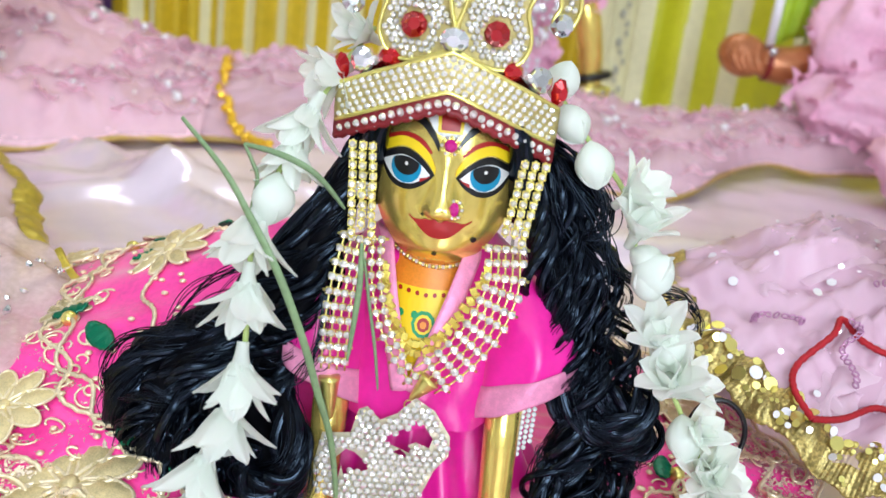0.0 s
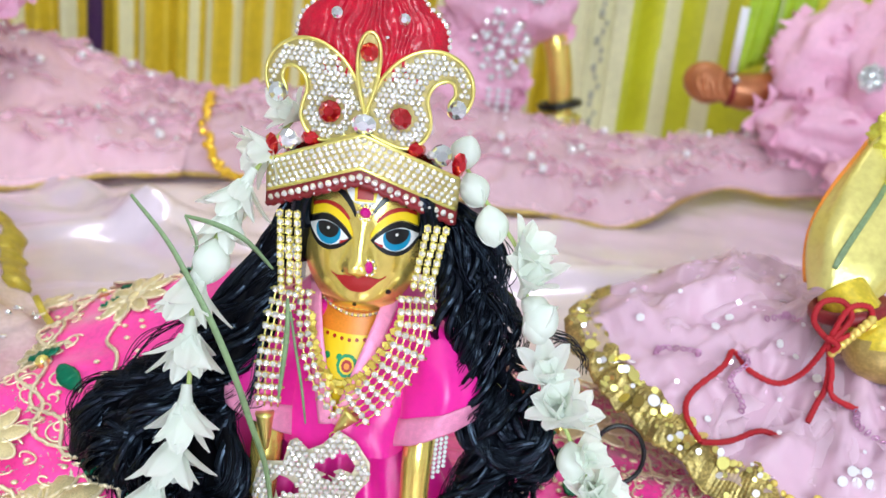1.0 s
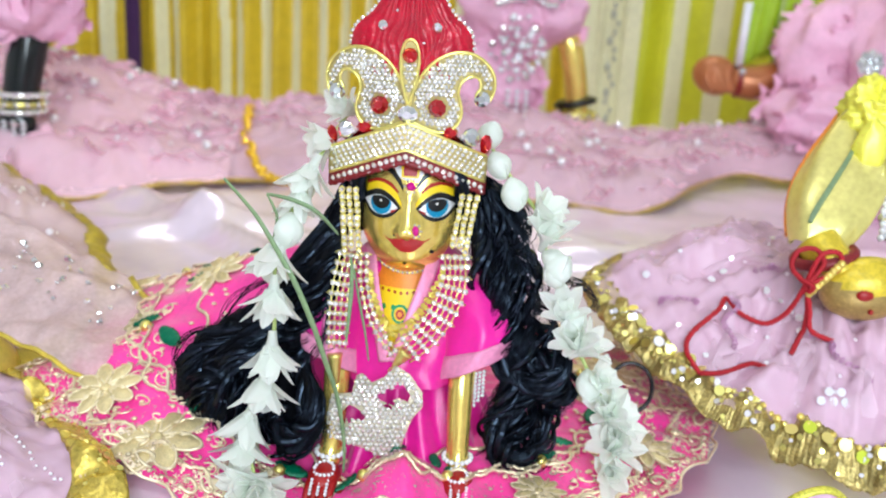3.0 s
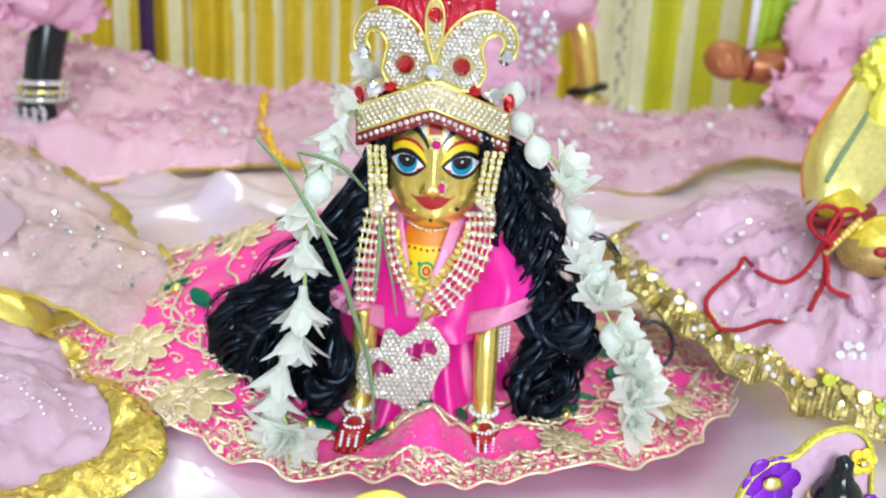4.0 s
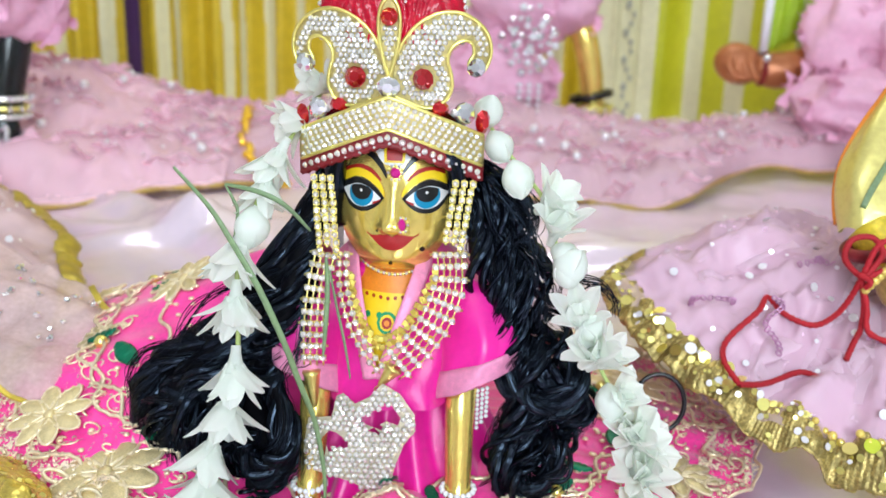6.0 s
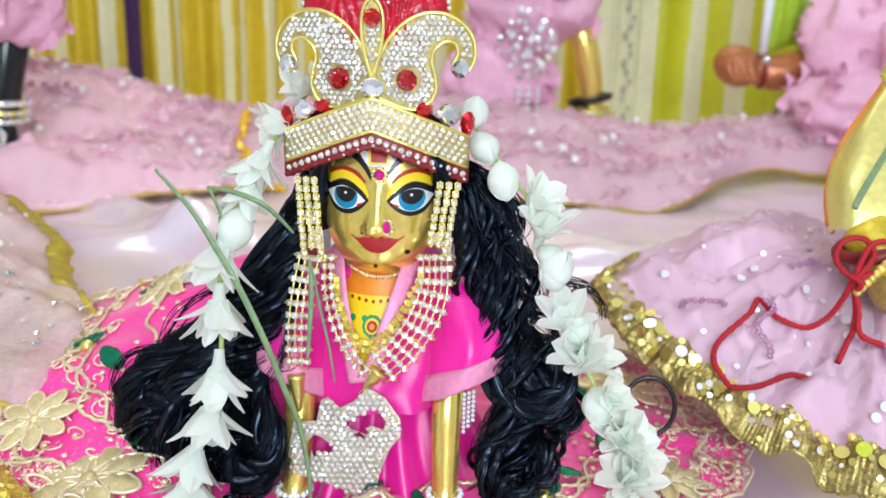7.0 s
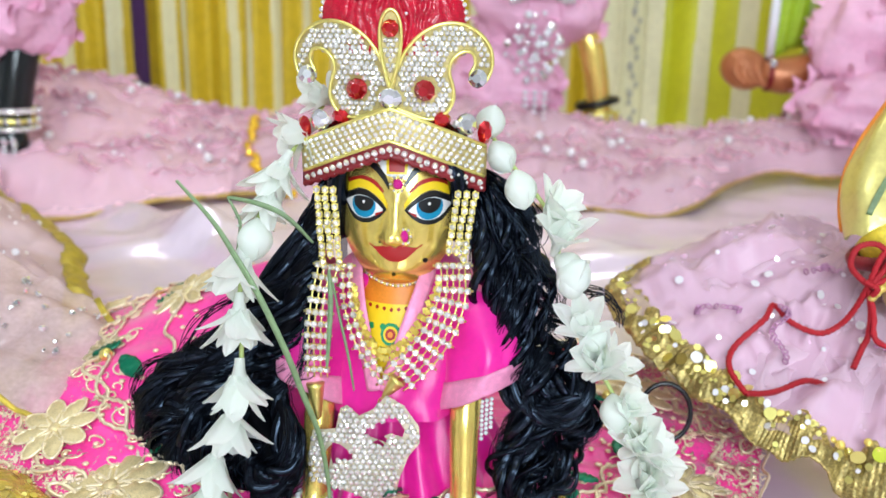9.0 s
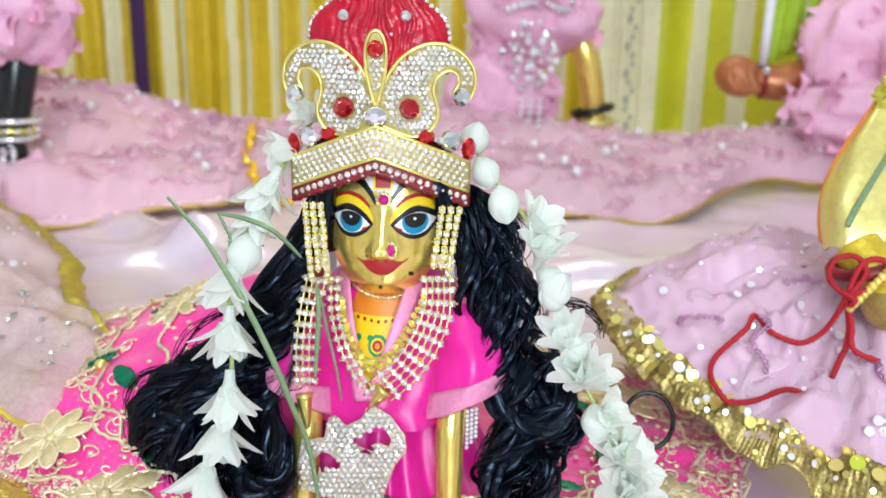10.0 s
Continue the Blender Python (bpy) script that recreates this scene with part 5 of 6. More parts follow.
PETALS = [petal_mesh("petal_slim", 0.0205, 0.0052, 0.004, 0.35), petal_mesh("petal_broad", 0.0190, 0.0066, 0.003, 0.50), petal_mesh("petal_open", 0.0212, 0.0059, 0.007, 0.32)]
CUPPED = petal_mesh("petal_cupped", 0.0165, 0.0072, -0.0035, 0.60)
ROUND_BUD = mesh_of("round_bud", sheet(16, 12, lambda u, v: ((0.0078 * math.sin(math.pi * v) ** 0.75 * (1 + 0.05 * math.cos(6 * math.pi * u))) * math.cos(2 * math.pi * u), (0.0078 * math.sin(math.pi * v) ** 0.75 * (1 + 0.05 * math.cos(6 * math.pi * u))) * math.sin(2 * math.pi * u), -0.004 + 0.020 * v), close_u=True), PETAL)
BUD = mesh_of("flower_tube", tube(catmull([(0, 0, -0.008), (0, 0, -0.004), (0, 0, 0.0), (0, 0, 0.004)], 4), lambda t: 0.0021 + 0.0030 * t ** 2, 10), PETAL)


def garland(label, line, flowers, seed):
    """flowers: (share of the line, kind, the way it faces, size); kinds: star, cup, bud."""
    rg_ = random.Random(seed)
    root = thing("flower_garland", label, "garland", "flower garlands")
    pts = catmull(line, 20)
    part("string", tube(pts, 0.0013, 6), STEM, root, "pale green stalk string")
    n = len(pts) - 1
    for at, sort, face, size in flowers:
        p = pts[min(n, int(n * at))]
        q = Vector(face).normalized().to_track_quat("Z", "Y").to_matrix().to_4x4()
        fl = share("flower", ROUND_BUD if sort == "bud" else BUD, root, Matrix.Translation(p + Vector((rg_.uniform(-0.002, 0.002), -0.004, 0))) @ q @ Matrix.Rotation(rg_.uniform(0, 6.28), 4, "Z") @ Matrix.Scale(size * 1.10, 4), "closed white tuberose bud" if sort == "bud" else "white tuberose blossom with blunt pointed petals")
        if sort == "bud":
            rings = ((3, 0.02, 0.05, (CUPPED,), 0.95),)
        elif sort == "cup":
            rings = ((6, 0.15, 0.70, (PETALS[1], PETALS[0], PETALS[2]), 1.0), (3, 0.0, 0.22, (PETALS[1], CUPPED), 0.95))
        else:
            rings = ((7, 0.35, 0.78, (PETALS[0], PETALS[2], PETALS[1]), 1.0), (4, 0.10, 0.45, (PETALS[1], PETALS[0]), 1.0))
        for m, lo, hi, kinds, k in rings:
            turn = rg_.uniform(0, 3)
            for j in range(m):
                a = turn + 2 * math.pi * (j + rg_.uniform(-0.18, 0.18)) / m
                share("petal", rg_.choice(kinds), fl, Matrix.Rotation(a, 4, "Z") @ Matrix.Rotation(rg_.uniform(lo, hi), 4, "X") @ Matrix.Scale(k * rg_.uniform(0.88, 1.08), 4))


garland("string of white tuberose blossoms hanging over black hair", [(-0.046, 0.446, 0.243), (-0.0575, 0.420, 0.224), (-0.0665, 0.398, 0.203), (-0.0765, 0.381, 0.178), (-0.0825, 0.370, 0.150), (-0.0815, 0.364, 0.120), (-0.0820, 0.358, 0.092), (-0.0890, 0.355, 0.066), (-0.0965, 0.350, 0.042), (-0.0850, 0.330, 0.020)],
        [(0.03, "star", (-0.7, -0.5, 0.3), 0.9), (0.11, "star", (-0.8, -0.5, -0.4), 1.0), (0.20, "star", (-0.35, -0.5, -0.8), 1.05), (0.27, "star", (-0.2, -0.45, -1), 1.0), (0.335, "bud", (-0.1, -0.3, -1), 1.1), (0.40, "star", (-0.15, -0.45, -1), 1.18),
         (0.50, "star", (0.05, -0.4, -1), 1.12), (0.635, "star", (0.05, -0.45, -1), 1.15), (0.725, "star", (-0.05, -0.42, -1), 1.12), (0.83, "star", (-0.22, -0.42, -1), 1.12), (0.905, "star", (-0.05, -0.5, -1), 1.1),
         (0.985, "star", (-0.85, -0.5, -0.10), 1.1), (1.0, "star", (0.45, -0.7, -0.20), 1.15), (1.0, "star", (-0.25, -0.9, 0.05), 1.0)], 5)
garland("string of white tuberose buds and cupped blossoms", [(0.042, 0.448, 0.232), (0.0505, 0.432, 0.218), (0.0640, 0.418, 0.203), (0.0790, 0.404, 0.187), (0.0845, 0.396, 0.170), (0.0935, 0.390, 0.150), (0.1010, 0.386, 0.130), (0.1080, 0.384, 0.110), (0.1200, 0.380, 0.089), (0.1330, 0.376, 0.066), (0.1385, 0.374, 0.044), (0.1400, 0.370, 0.022)],
        [(0.06, "bud", (0.2, -0.3, 1), 1.0), (0.10, "bud", (0.4, -0.4, -0.6), 0.98), (0.19, "bud", (0.25, -0.4, -0.9), 1.08), (0.285, "star", (0.65, -0.45, 0.75), 0.95), (0.36, "cup", (0.25, -0.4, 0.9), 1.0), (0.40, "bud", (0.5, -0.3, -0.2), 0.85), (0.46, "bud", (0.35, -0.35, 0.85), 1.1), (0.475, "bud", (-0.5, -0.4, 0.85), 0.9),
         (0.575, "cup", (-0.15, -0.5, 0.9), 0.95), (0.60, "bud", (0.6, -0.4, 0.8), 0.85), (0.655, "cup", (-0.45, -0.55, 0.7), 1.05), (0.67, "cup", (0.75, -0.4, 0.7), 1.0), (0.735, "bud", (0.1, -0.5, -0.8), 1.0), (0.755, "cup", (0.3, -0.5, 0.6), 0.85), (0.83, "cup", (-0.35, -0.55, 0.8), 1.1), (0.85, "star", (0.65, -0.45, 0.8), 1.05),
         (0.92, "cup", (-0.3, -0.6, 0.75), 1.05), (0.93, "cup", (0.55, -0.5, 0.55), 1.05), (0.985, "cup", (0.0, -0.7, 0.3), 1.0)], 21)


# ---- blades of grass ----
def blade(line, wide, label):
    pts = catmull(line, 12)
    n = len(pts) - 1

    def f(u, v):
        p = pts[min(n, round(v * n))]
        d = (pts[min(n, round(v * n) + 1)] - pts[max(0, round(v * n) - 1)]).normalized()
        s = d.cross(Vector((0, 1, 0.1))).normalized()
        w = wide * (math.sin(math.pi * min(1, 0.06 + v * 0.93)) ** 0.5)
        return p + s * w * (2 * u - 1) + Vector((0, 0.0006 * abs(2 * u - 1), 0))
    tagged(link("grass_blade", sheet(4, n, f, thick=0.0003), GRASS), label, "grass", "grass blades")


blade([(-0.1148, 0.370, 0.2027), (-0.0940, 0.360, 0.1852), (-0.0813, 0.355, 0.1687), (-0.0672, 0.350, 0.1474), (-0.0549, 0.352, 0.1176), (-0.0479, 0.358, 0.0915), (-0.0404, 0.364, 0.0637), (-0.0356, 0.364, 0.0333), (-0.0350, 0.362, 0.0120)], 0.0017, "long green grass blade leaning across the garland")
blade([(-0.0892, 0.374, 0.1938), (-0.0722, 0.372, 0.1914), (-0.0573, 0.372, 0.1847), (-0.0445, 0.376, 0.1702)], 0.0014, "bent green grass blade over the garland")
blade([(-0.0892, 0.374, 0.1938), (-0.0850, 0.373, 0.1865), (-0.0824, 0.372, 0.1791), (-0.0847, 0.370, 0.1629)], 0.0008, "thin bent grass stalk")
blade([(-0.0354, 0.372, 0.1571), (-0.0345, 0.371, 0.1400), (-0.0352, 0.370, 0.1235), (-0.0367, 0.369, 0.1018)], 0.0013, "short grass blade hanging on the pink dress")
blade([(-0.0335, 0.372, 0.1500), (-0.0300, 0.371, 0.1320), (-0.0250, 0.369, 0.1100), (-0.0217, 0.368, 0.0901)], 0.0006, "thin dry grass stalk on the pink dress")

# ---- embroidery on the doll's skirt ----
def lace_point(u, v):
    a = 2 * math.pi * u
    s = 0.865 + 0.15 * v + 0.008 * math.sin(a * 42) * v
    p = on_skirt(s, a, 0.0025 + 0.0015 * math.sin(v * math.pi * 3))
    p.z = max(p.z, 0.004)
    return p


part("lace_border", sheet(420, 8, lace_point, close_u=True), LACE_EDGE, lehenga, "gold lace border with a scalloped edge")


part("open_lace", sheet(300, 16, lambda u, v: on_skirt(0.66 + 0.27 * v, 2 * math.pi * u, 0.0018), close_u=True), LACE_NET, lehenga, "open gold lace over pink cloth")


part("edge_cord", tube([lace_point(i / 500, 1.0) + Vector((0, 0, 0.001)) for i in range(500)], 0.0011, 5, True), PALE_GOLD, lehenga)


def applique(petals, long, wide):
    bm = bmesh.new()
    for k in range(petals):
        a = 2 * math.pi * k / petals + 0.1
        ca, sa = math.cos(a), math.sin(a)

        def f(u, v):
            s = 2 * u - 1
            w = wide * math.sin(math.pi * min(1, 0.08 + 0.88 * v)) ** 0.6
            x, y = 0.003 + long * v, s * w
            z = 0.0012 + 0.0030 * (1 - s * s) * math.sin(math.pi * v) + 0.0008 * abs(s) ** 4 + 0.0006 * math.sin(v * 22)
            return x * ca - y * sa, x * sa + y * ca, z
        sheet(6, 8, f, bm)
        tube(catmull([f(0, 0.0), f(0, 0.4), f(0, 0.8), f(0.5, 1.0), f(1, 0.8), f(1, 0.4), f(1, 0.0)], 4), 0.0012, 5, bm=bm, slot=1)
    ball(bm, (0, 0, 0.002), (0.005, 0.005, 0.003), 10, 6)
    return bm


FLOWER_BIG = mesh_of("gold_flower", applique(8, 0.031, 0.0078), FLOWER_GOLD)
FLOWER_FAN = mesh_of("gold_fan", applique(9, 0.026, 0.0052), FLOWER_GOLD)


for me in (FLOWER_BIG, FLOWER_FAN):
    me.materials.append(PALE_GOLD)


def on_slope(s, a, spin, k, lift=0.002):
    p = on_skirt(s, a, lift)
    d = on_skirt(s + 0.04, a) - on_skirt(s - 0.04, a)
    e = on_skirt(s, a + 0.06) - on_skirt(s, a - 0.06)
    n = d.cross(e).normalized()
    n = n if n.z > 0 else -n
    q = n.to_track_quat("Z", "Y").to_matrix().to_4x4()
    return Matrix.Translation(p) @ q @ Matrix.Rotation(spin, 4, "Z") @ Matrix.Scale(k, 4)


for i, (s, deg, k) in enumerate(((0.86, 219, 0.95), (0.86, 163, 1.0), (0.82, 203, 0.72), (0.52, 168, 0.9), (0.80, 141, 0.9), (0.80, 112, 0.9), (0.86, 245, 0.42), (0.85, -16, 0.9), (0.78, 22, 0.9), (0.85, -46, 0.62), (0.80, 82, 0.9), (0.70, 183, 0.55))):
    share("gold_flower", FLOWER_BIG if i % 2 == 0 else FLOWER_FAN, lehenga, on_slope(s, radians(deg), i * 0.7, k), "padded golden embroidered flower")


def leaf_bm():
    def f(u, v):
        s = 2 * u - 1
        return 0.024 * v, s * 0.0065 * math.sin(math.pi * min(1, 0.05 + 0.9 * v)) ** 0.7, 0.0012 + 0.0015 * (1 - s * s) + 0.0008 * math.sin(v * 30)
    return sheet(6, 12, f, thick=0.0008)


LEAF = mesh_of("green_leaf", leaf_bm(), LEAF_CLOTH)
for i in range(26):
    a = radians(i * 360 / 26 + 4)
    s = 0.60 + 0.05 * (i % 2)
    share("green_leaf", LEAF, lehenga, on_slope(s, a, a + (1.1 if i % 2 else -0.9), 0.72 + 0.12 * (i % 3), 0.004), "green sequinned leaf")
    if i % 2:
        share("gold_knot", GBEAD, lehenga, on_slope(s + 0.03, a + 0.05, 0, 0.0045, 0.003), "small gold disc")
# twisted gold cords: waves round the skirt and short scrolls between the flowers
for k, (s0, amp, waves) in enumerate(((0.885, 0.012, 40), (0.68, 0.022, 26), (0.70, 0.022, 26), (0.52, 0.02, 22))):
    part("gold_cord", tube([on_skirt(s0 + amp * math.sin(waves * 2 * math.pi * i / 700 + (math.pi if k == 2 else 0)), 2 * math.pi * i / 700, 0.003 + 0.0006 * math.sin(i * 2.1)) for i in range(700)], 0.0013, 5, True), PALE_GOLD, lehenga)
# a scroll of braid on each scallop of the hem
for k in range(42):
    bm = bmesh.new()
    mid, q = 2 * math.pi * (k + 0.25) / 42, (-1) ** k
    for j, (s0, r0, rounds) in enumerate(((0.955, 0.030, 6.0), (0.905, 0.022, 5.0))):
        tube([on_skirt(s0 + r0 * (1 - 0.75 * t) * math.sin(q * rounds * t + k + j), mid + (0.045 * (j - 0.3)) + r0 * 1.5 * (1 - 0.75 * t) * math.cos(q * rounds * t + k + j), 0.0045) for t in [i / 16 for i in range(17)]], 0.0012, 5, bm=bm)
    for j in range(4):
        ball(bm, on_skirt(0.985, mid + 0.037 * (j - 1.5), 0.004), (0.0020, 0.0020, 0.0014), 6, 4)
    part("braid_scroll", bm, PALE_GOLD, lehenga)
rs = random.Random(8)
bm, bd = bmesh.new(), bmesh.new()
for k in range(420):
    a, s = rs.uniform(0, 2 * math.pi), rs.uniform(0.62, 0.9)
    spot_ = on_skirt(s, a)
    if spot_.y < 0.385 and abs(spot_.x) < 0.075:
        continue
    sp, q, r0 = rs.uniform(0, 6.28), rs.choice((-1, 1)), rs.uniform(0.015, 0.032)
    pts = []
    for i in range(12):
        t = i / 11
        ang = sp + q * t * 5
        pts.append(on_skirt(s + r0 * (1 - 0.7 * t) * math.sin(ang), a + r0 * 1.3 * (1 - 0.7 * t) * math.cos(ang), 0.0028))
    tube(pts, 0.0007, 4, bm=bm)
for k in range(700):
    a, s = rs.uniform(0, 2 * math.pi), rs.uniform(0.45, 0.93)
    spot_ = on_skirt(s, a)
    if spot_.y < 0.40 and abs(spot_.x) < 0.07:
        continue
    ball(bd, on_skirt(s, a, 0.002), (0.0021, 0.0021, 0.0012), 6, 4)
tagged(part("scroll_stitching", bm, PALE_GOLD, lehenga), kind="stuff")
tagged(part("gold_dots", bd, PALE_GOLD, lehenga), kind="stuff")

THREADS = [
    [(0.283, 0.470, 0.128), (0.2800, 0.4760, 0.1120), (0.2740, 0.4800, 0.0990), (0.2621, 0.4815, 0.0915), (0.2450, 0.4855, 0.0965), (0.2354, 0.4955, 0.1045), (0.2267, 0.4835, 0.0985), (0.2068, 0.4735, 0.0820), (0.2017, 0.4585, 0.0735), (0.2092, 0.4440, 0.0635)],
    [(0.2092, 0.4440, 0.0635), (0.2220, 0.4480, 0.0625), (0.2322, 0.4520, 0.0635), (0.2515, 0.4620, 0.0665), (0.2649, 0.4525, 0.0655)],
    [(0.283, 0.470, 0.128), (0.2870, 0.4700, 0.1100), (0.2870, 0.4690, 0.0950), (0.2848, 0.4690, 0.0880), (0.2769, 0.4590, 0.0775)],
    [(0.283, 0.470, 0.128), (0.2880, 0.4680, 0.1100), (0.2900, 0.4640, 0.0950), (0.3048, 0.4590, 0.0895)],
    [(0.283, 0.470, 0.128), (0.271, 0.470, 0.140), (0.274, 0.471, 0.152), (0.286, 0.471, 0.154), (0.293, 0.470, 0.144), (0.283, 0.468, 0.128)],
    [(0.283, 0.470, 0.128), (0.290, 0.470, 0.150), (0.303, 0.471, 0.152), (0.304, 0.470, 0.140), (0.283, 0.468, 0.128)],
    [(0.280, 0.468, 0.131), (0.286, 0.464, 0.128), (0.285, 0.467, 0.123)],
]
BEADS = [(-0.3914, 1.5225, 0.0850), (-0.3850, 1.4800, 0.0760), (-0.3798, 1.4408, 0.0660), (-0.3650, 1.3800, 0.0540), (-0.3372, 1.3102, 0.0430), (-0.3150, 1.2700, 0.0280), (-0.2923, 1.2300, 0.0180), (-0.2544, 1.1947, 0.0180)]

# ---- gold sequins and beads on the neighbouring skirts ----
DISC = mesh_of("sequin", tube([(0, 0, -0.04), (0, 0, 0.04)], 1.0, 12), SEQUIN, False)
GDISC = mesh_of("gold_sequin", tube([(0, 0, -0.04), (0, 0, 0.04)], 1.0, 12), GOLD, False)
LIME_DISC = mesh_of("lime_sequin", tube([(0, 0, -0.04), (0, 0, 0.04)], 1.0, 14), material("lime_sequin_foil", (0.55, 0.62, 0.04), 0.25, 0.3, 0.15), False)
PALE_DISC = mesh_of("yellow_sequin", tube([(0, 0, -0.04), (0, 0, 0.04)], 1.0, 14), material("pale_yellow_sequin_foil", (0.80, 0.66, 0.20), 0.25, 0.3, 0.15), False)
YBEAD = mesh_of("yellow_bead", ball(bmesh.new(), (0, 0, 0), 1.0, 10, 6), YELLOW_GLASS)
rb = random.Random(14)


def lie(g, u, v, k, lift=0.003):
    p, e, d = Vector(g(u, v)), Vector(g(min(1, u + 0.004), v)), Vector(g(u, min(1, v + 0.06)))
    n = (e - p).cross(d - p)
    n = n.normalized() if n.length > 1e-9 else Vector((0, 0, 1))
    n = n if n.z > 0 else -n
    n = (n + Vector((rb.uniform(-0.3, 0.3), rb.uniform(-0.5, 0.1), rb.uniform(-0.2, 0.2)))).normalized()
    return Matrix.Translation(p + n * lift) @ n.to_track_quat("Z", "Y").to_matrix().to_4x4() @ Matrix.Scale(k, 4)


for i in range(130):
    u = rb.uniform(0.14, 0.86)
    share("sequin", rb.choice((DISC, GDISC, GDISC)), right_skirt, lie(rg, u, rb.uniform(0.1, 0.9), rb.choice((0.0013, 0.0016, 0.0018, 0.0024))))
for i in range(30):
    share("sequin", rb.choice((DISC, GDISC, GDISC, GDISC)), right_skirt, lie(rg, rb.uniform(0.22, 0.50), rb.uniform(0.05, 0.8), rb.choice((0.0022, 0.0028, 0.0040)), 0.004), "large glinting sequin")
for i in range(14):
    share("sequin", LIME_DISC if i % 3 == 1 else PALE_DISC, right_skirt, lie(rg, 0.60 + 0.022 * i, 0.26, 0.0046, 0.003), "large flat yellow sequin")
for i in range(40):
    u = 0.50 + 0.42 * i / 39
    share("yellow_bead", YBEAD if i % 4 else GBEAD, right_skirt, lie(rg, u, 0.06 + 0.1 * (i % 2), rb.uniform(0.0020, 0.0030), 0.001))
for i in range(70):
    share("sequin", DISC, right_skirt, lie(rf, rb.uniform(0.05, 0.95), rb.uniform(0.15, 0.85), rb.choice((0.0013, 0.0016, 0.0022, 0.003)), 0.006))
for i in range(150):
    share("sequin", DISC, left_skirt, lie(lf, rb.uniform(0.1, 0.9), rb.uniform(0.3, 0.88), rb.choice((0.0012, 0.0016, 0.002, 0.003)), 0.007))
for i in range(50):
    share("sequin", GDISC, front_skirt, lie(fg, rb.uniform(0.2, 0.8), rb.uniform(0.1, 0.9), rb.choice((0.0010, 0.0014, 0.002)), 0.001))
for i in range(34):
    share("sequin", PEARL_ME, front_skirt, lie(ff, 0.45 + 0.010 * (i % 12) + rb.uniform(-0.004, 0.004), 0.45 + 0.012 * i, 0.0011, 0.004))
# pale flower of net on the beige skirt, with crystals
ROSE_NET = sheer("sheer_pink_net", (0.80, 0.60, 0.68), 0.40)
rosette = thing("net_rosette", "pale pink net rosette with crystals on the skirt", "rosette")
c = Vector((-0.405, 0.53, 0.100))
for k in range(6):
    a = k * math.pi / 3

    def f(u, v, a=a):
        s, w = 2 * u - 1, 0.045 * math.sin(math.pi * min(1, 0.1 + 0.8 * v)) ** 0.6
        x, y = 0.075 * v, s * w
        return c + Vector((x * math.cos(a) - y * math.sin(a), x * math.sin(a) + y * math.cos(a), -0.028 * v * v + 0.006 * math.sin(s * 2 + k) * v + 0.002 * k))
    part("net_petal", sheet(10, 10, f, thick=0.0006), ROSE_NET, rosette)
for k in range(14):
    a, r = k * 2.4, 0.0055 * math.sqrt(k)
    share("crystal", CLEAR_CUT, rosette, Matrix.Translation(c + Vector((r * math.cos(a), r * math.sin(a) - 0.004, 0.010))) @ Matrix.Rotation(-0.9, 4, "X") @ Matrix.Scale(0.0062, 4))

# loose end of the beige net that lies over the pink skirt, with a gold edge and crystals
BEIGE_VEIL = sheer("sheer_beige_net", (0.82, 0.62, 0.60), 0.42, 0.4, vary=0.2, scale=40)


def net_end(u, v):
    a = Vector((-0.385, 0.570, 0.118)).lerp(Vector((-0.236, 0.520, 0.080)), u)
    b = Vector((-0.300, 0.420, 0.066)).lerp(Vector((-0.208, 0.392, 0.050)), u)
    r = a.lerp(b, v) + Vector((0.030 * math.sin(math.pi * v) * u ** 2, 0, 0))
    r.z += 0.010 * math.sin(math.pi * u) * math.sin(math.pi * v) + 0.008 * (0.3 - abs(wobble(r, 28, 3))) + 0.005 * wobble(r, 60, 6) + 0.003 * math.sin(v * 14 + u * 3)
    return r


part("net_end", sheet(40, 30, net_end, thick=0.0004), BEIGE_VEIL, left_skirt, "sheer beige net end with crystals")
part("net_edge", tube([net_end(i / 30, 1.0) for i in range(31)] + [net_end(1.0, 1 - i / 20) for i in range(1, 21)], 0.0030, 7, flat=0.5), OLIVE_RIB, left_skirt, "narrow olive gold edge")
for i in range(34):
    share("crystal", CLEAR_CUT, left_skirt, lie(net_end, 0.1 + 0.8 * i / 33 + rb.uniform(-0.02, 0.02), 0.42 + 0.22 * math.sin(i * 0.55) + rb.uniform(-0.04, 0.04), rb.uniform(0.0018, 0.0036), 0.002))

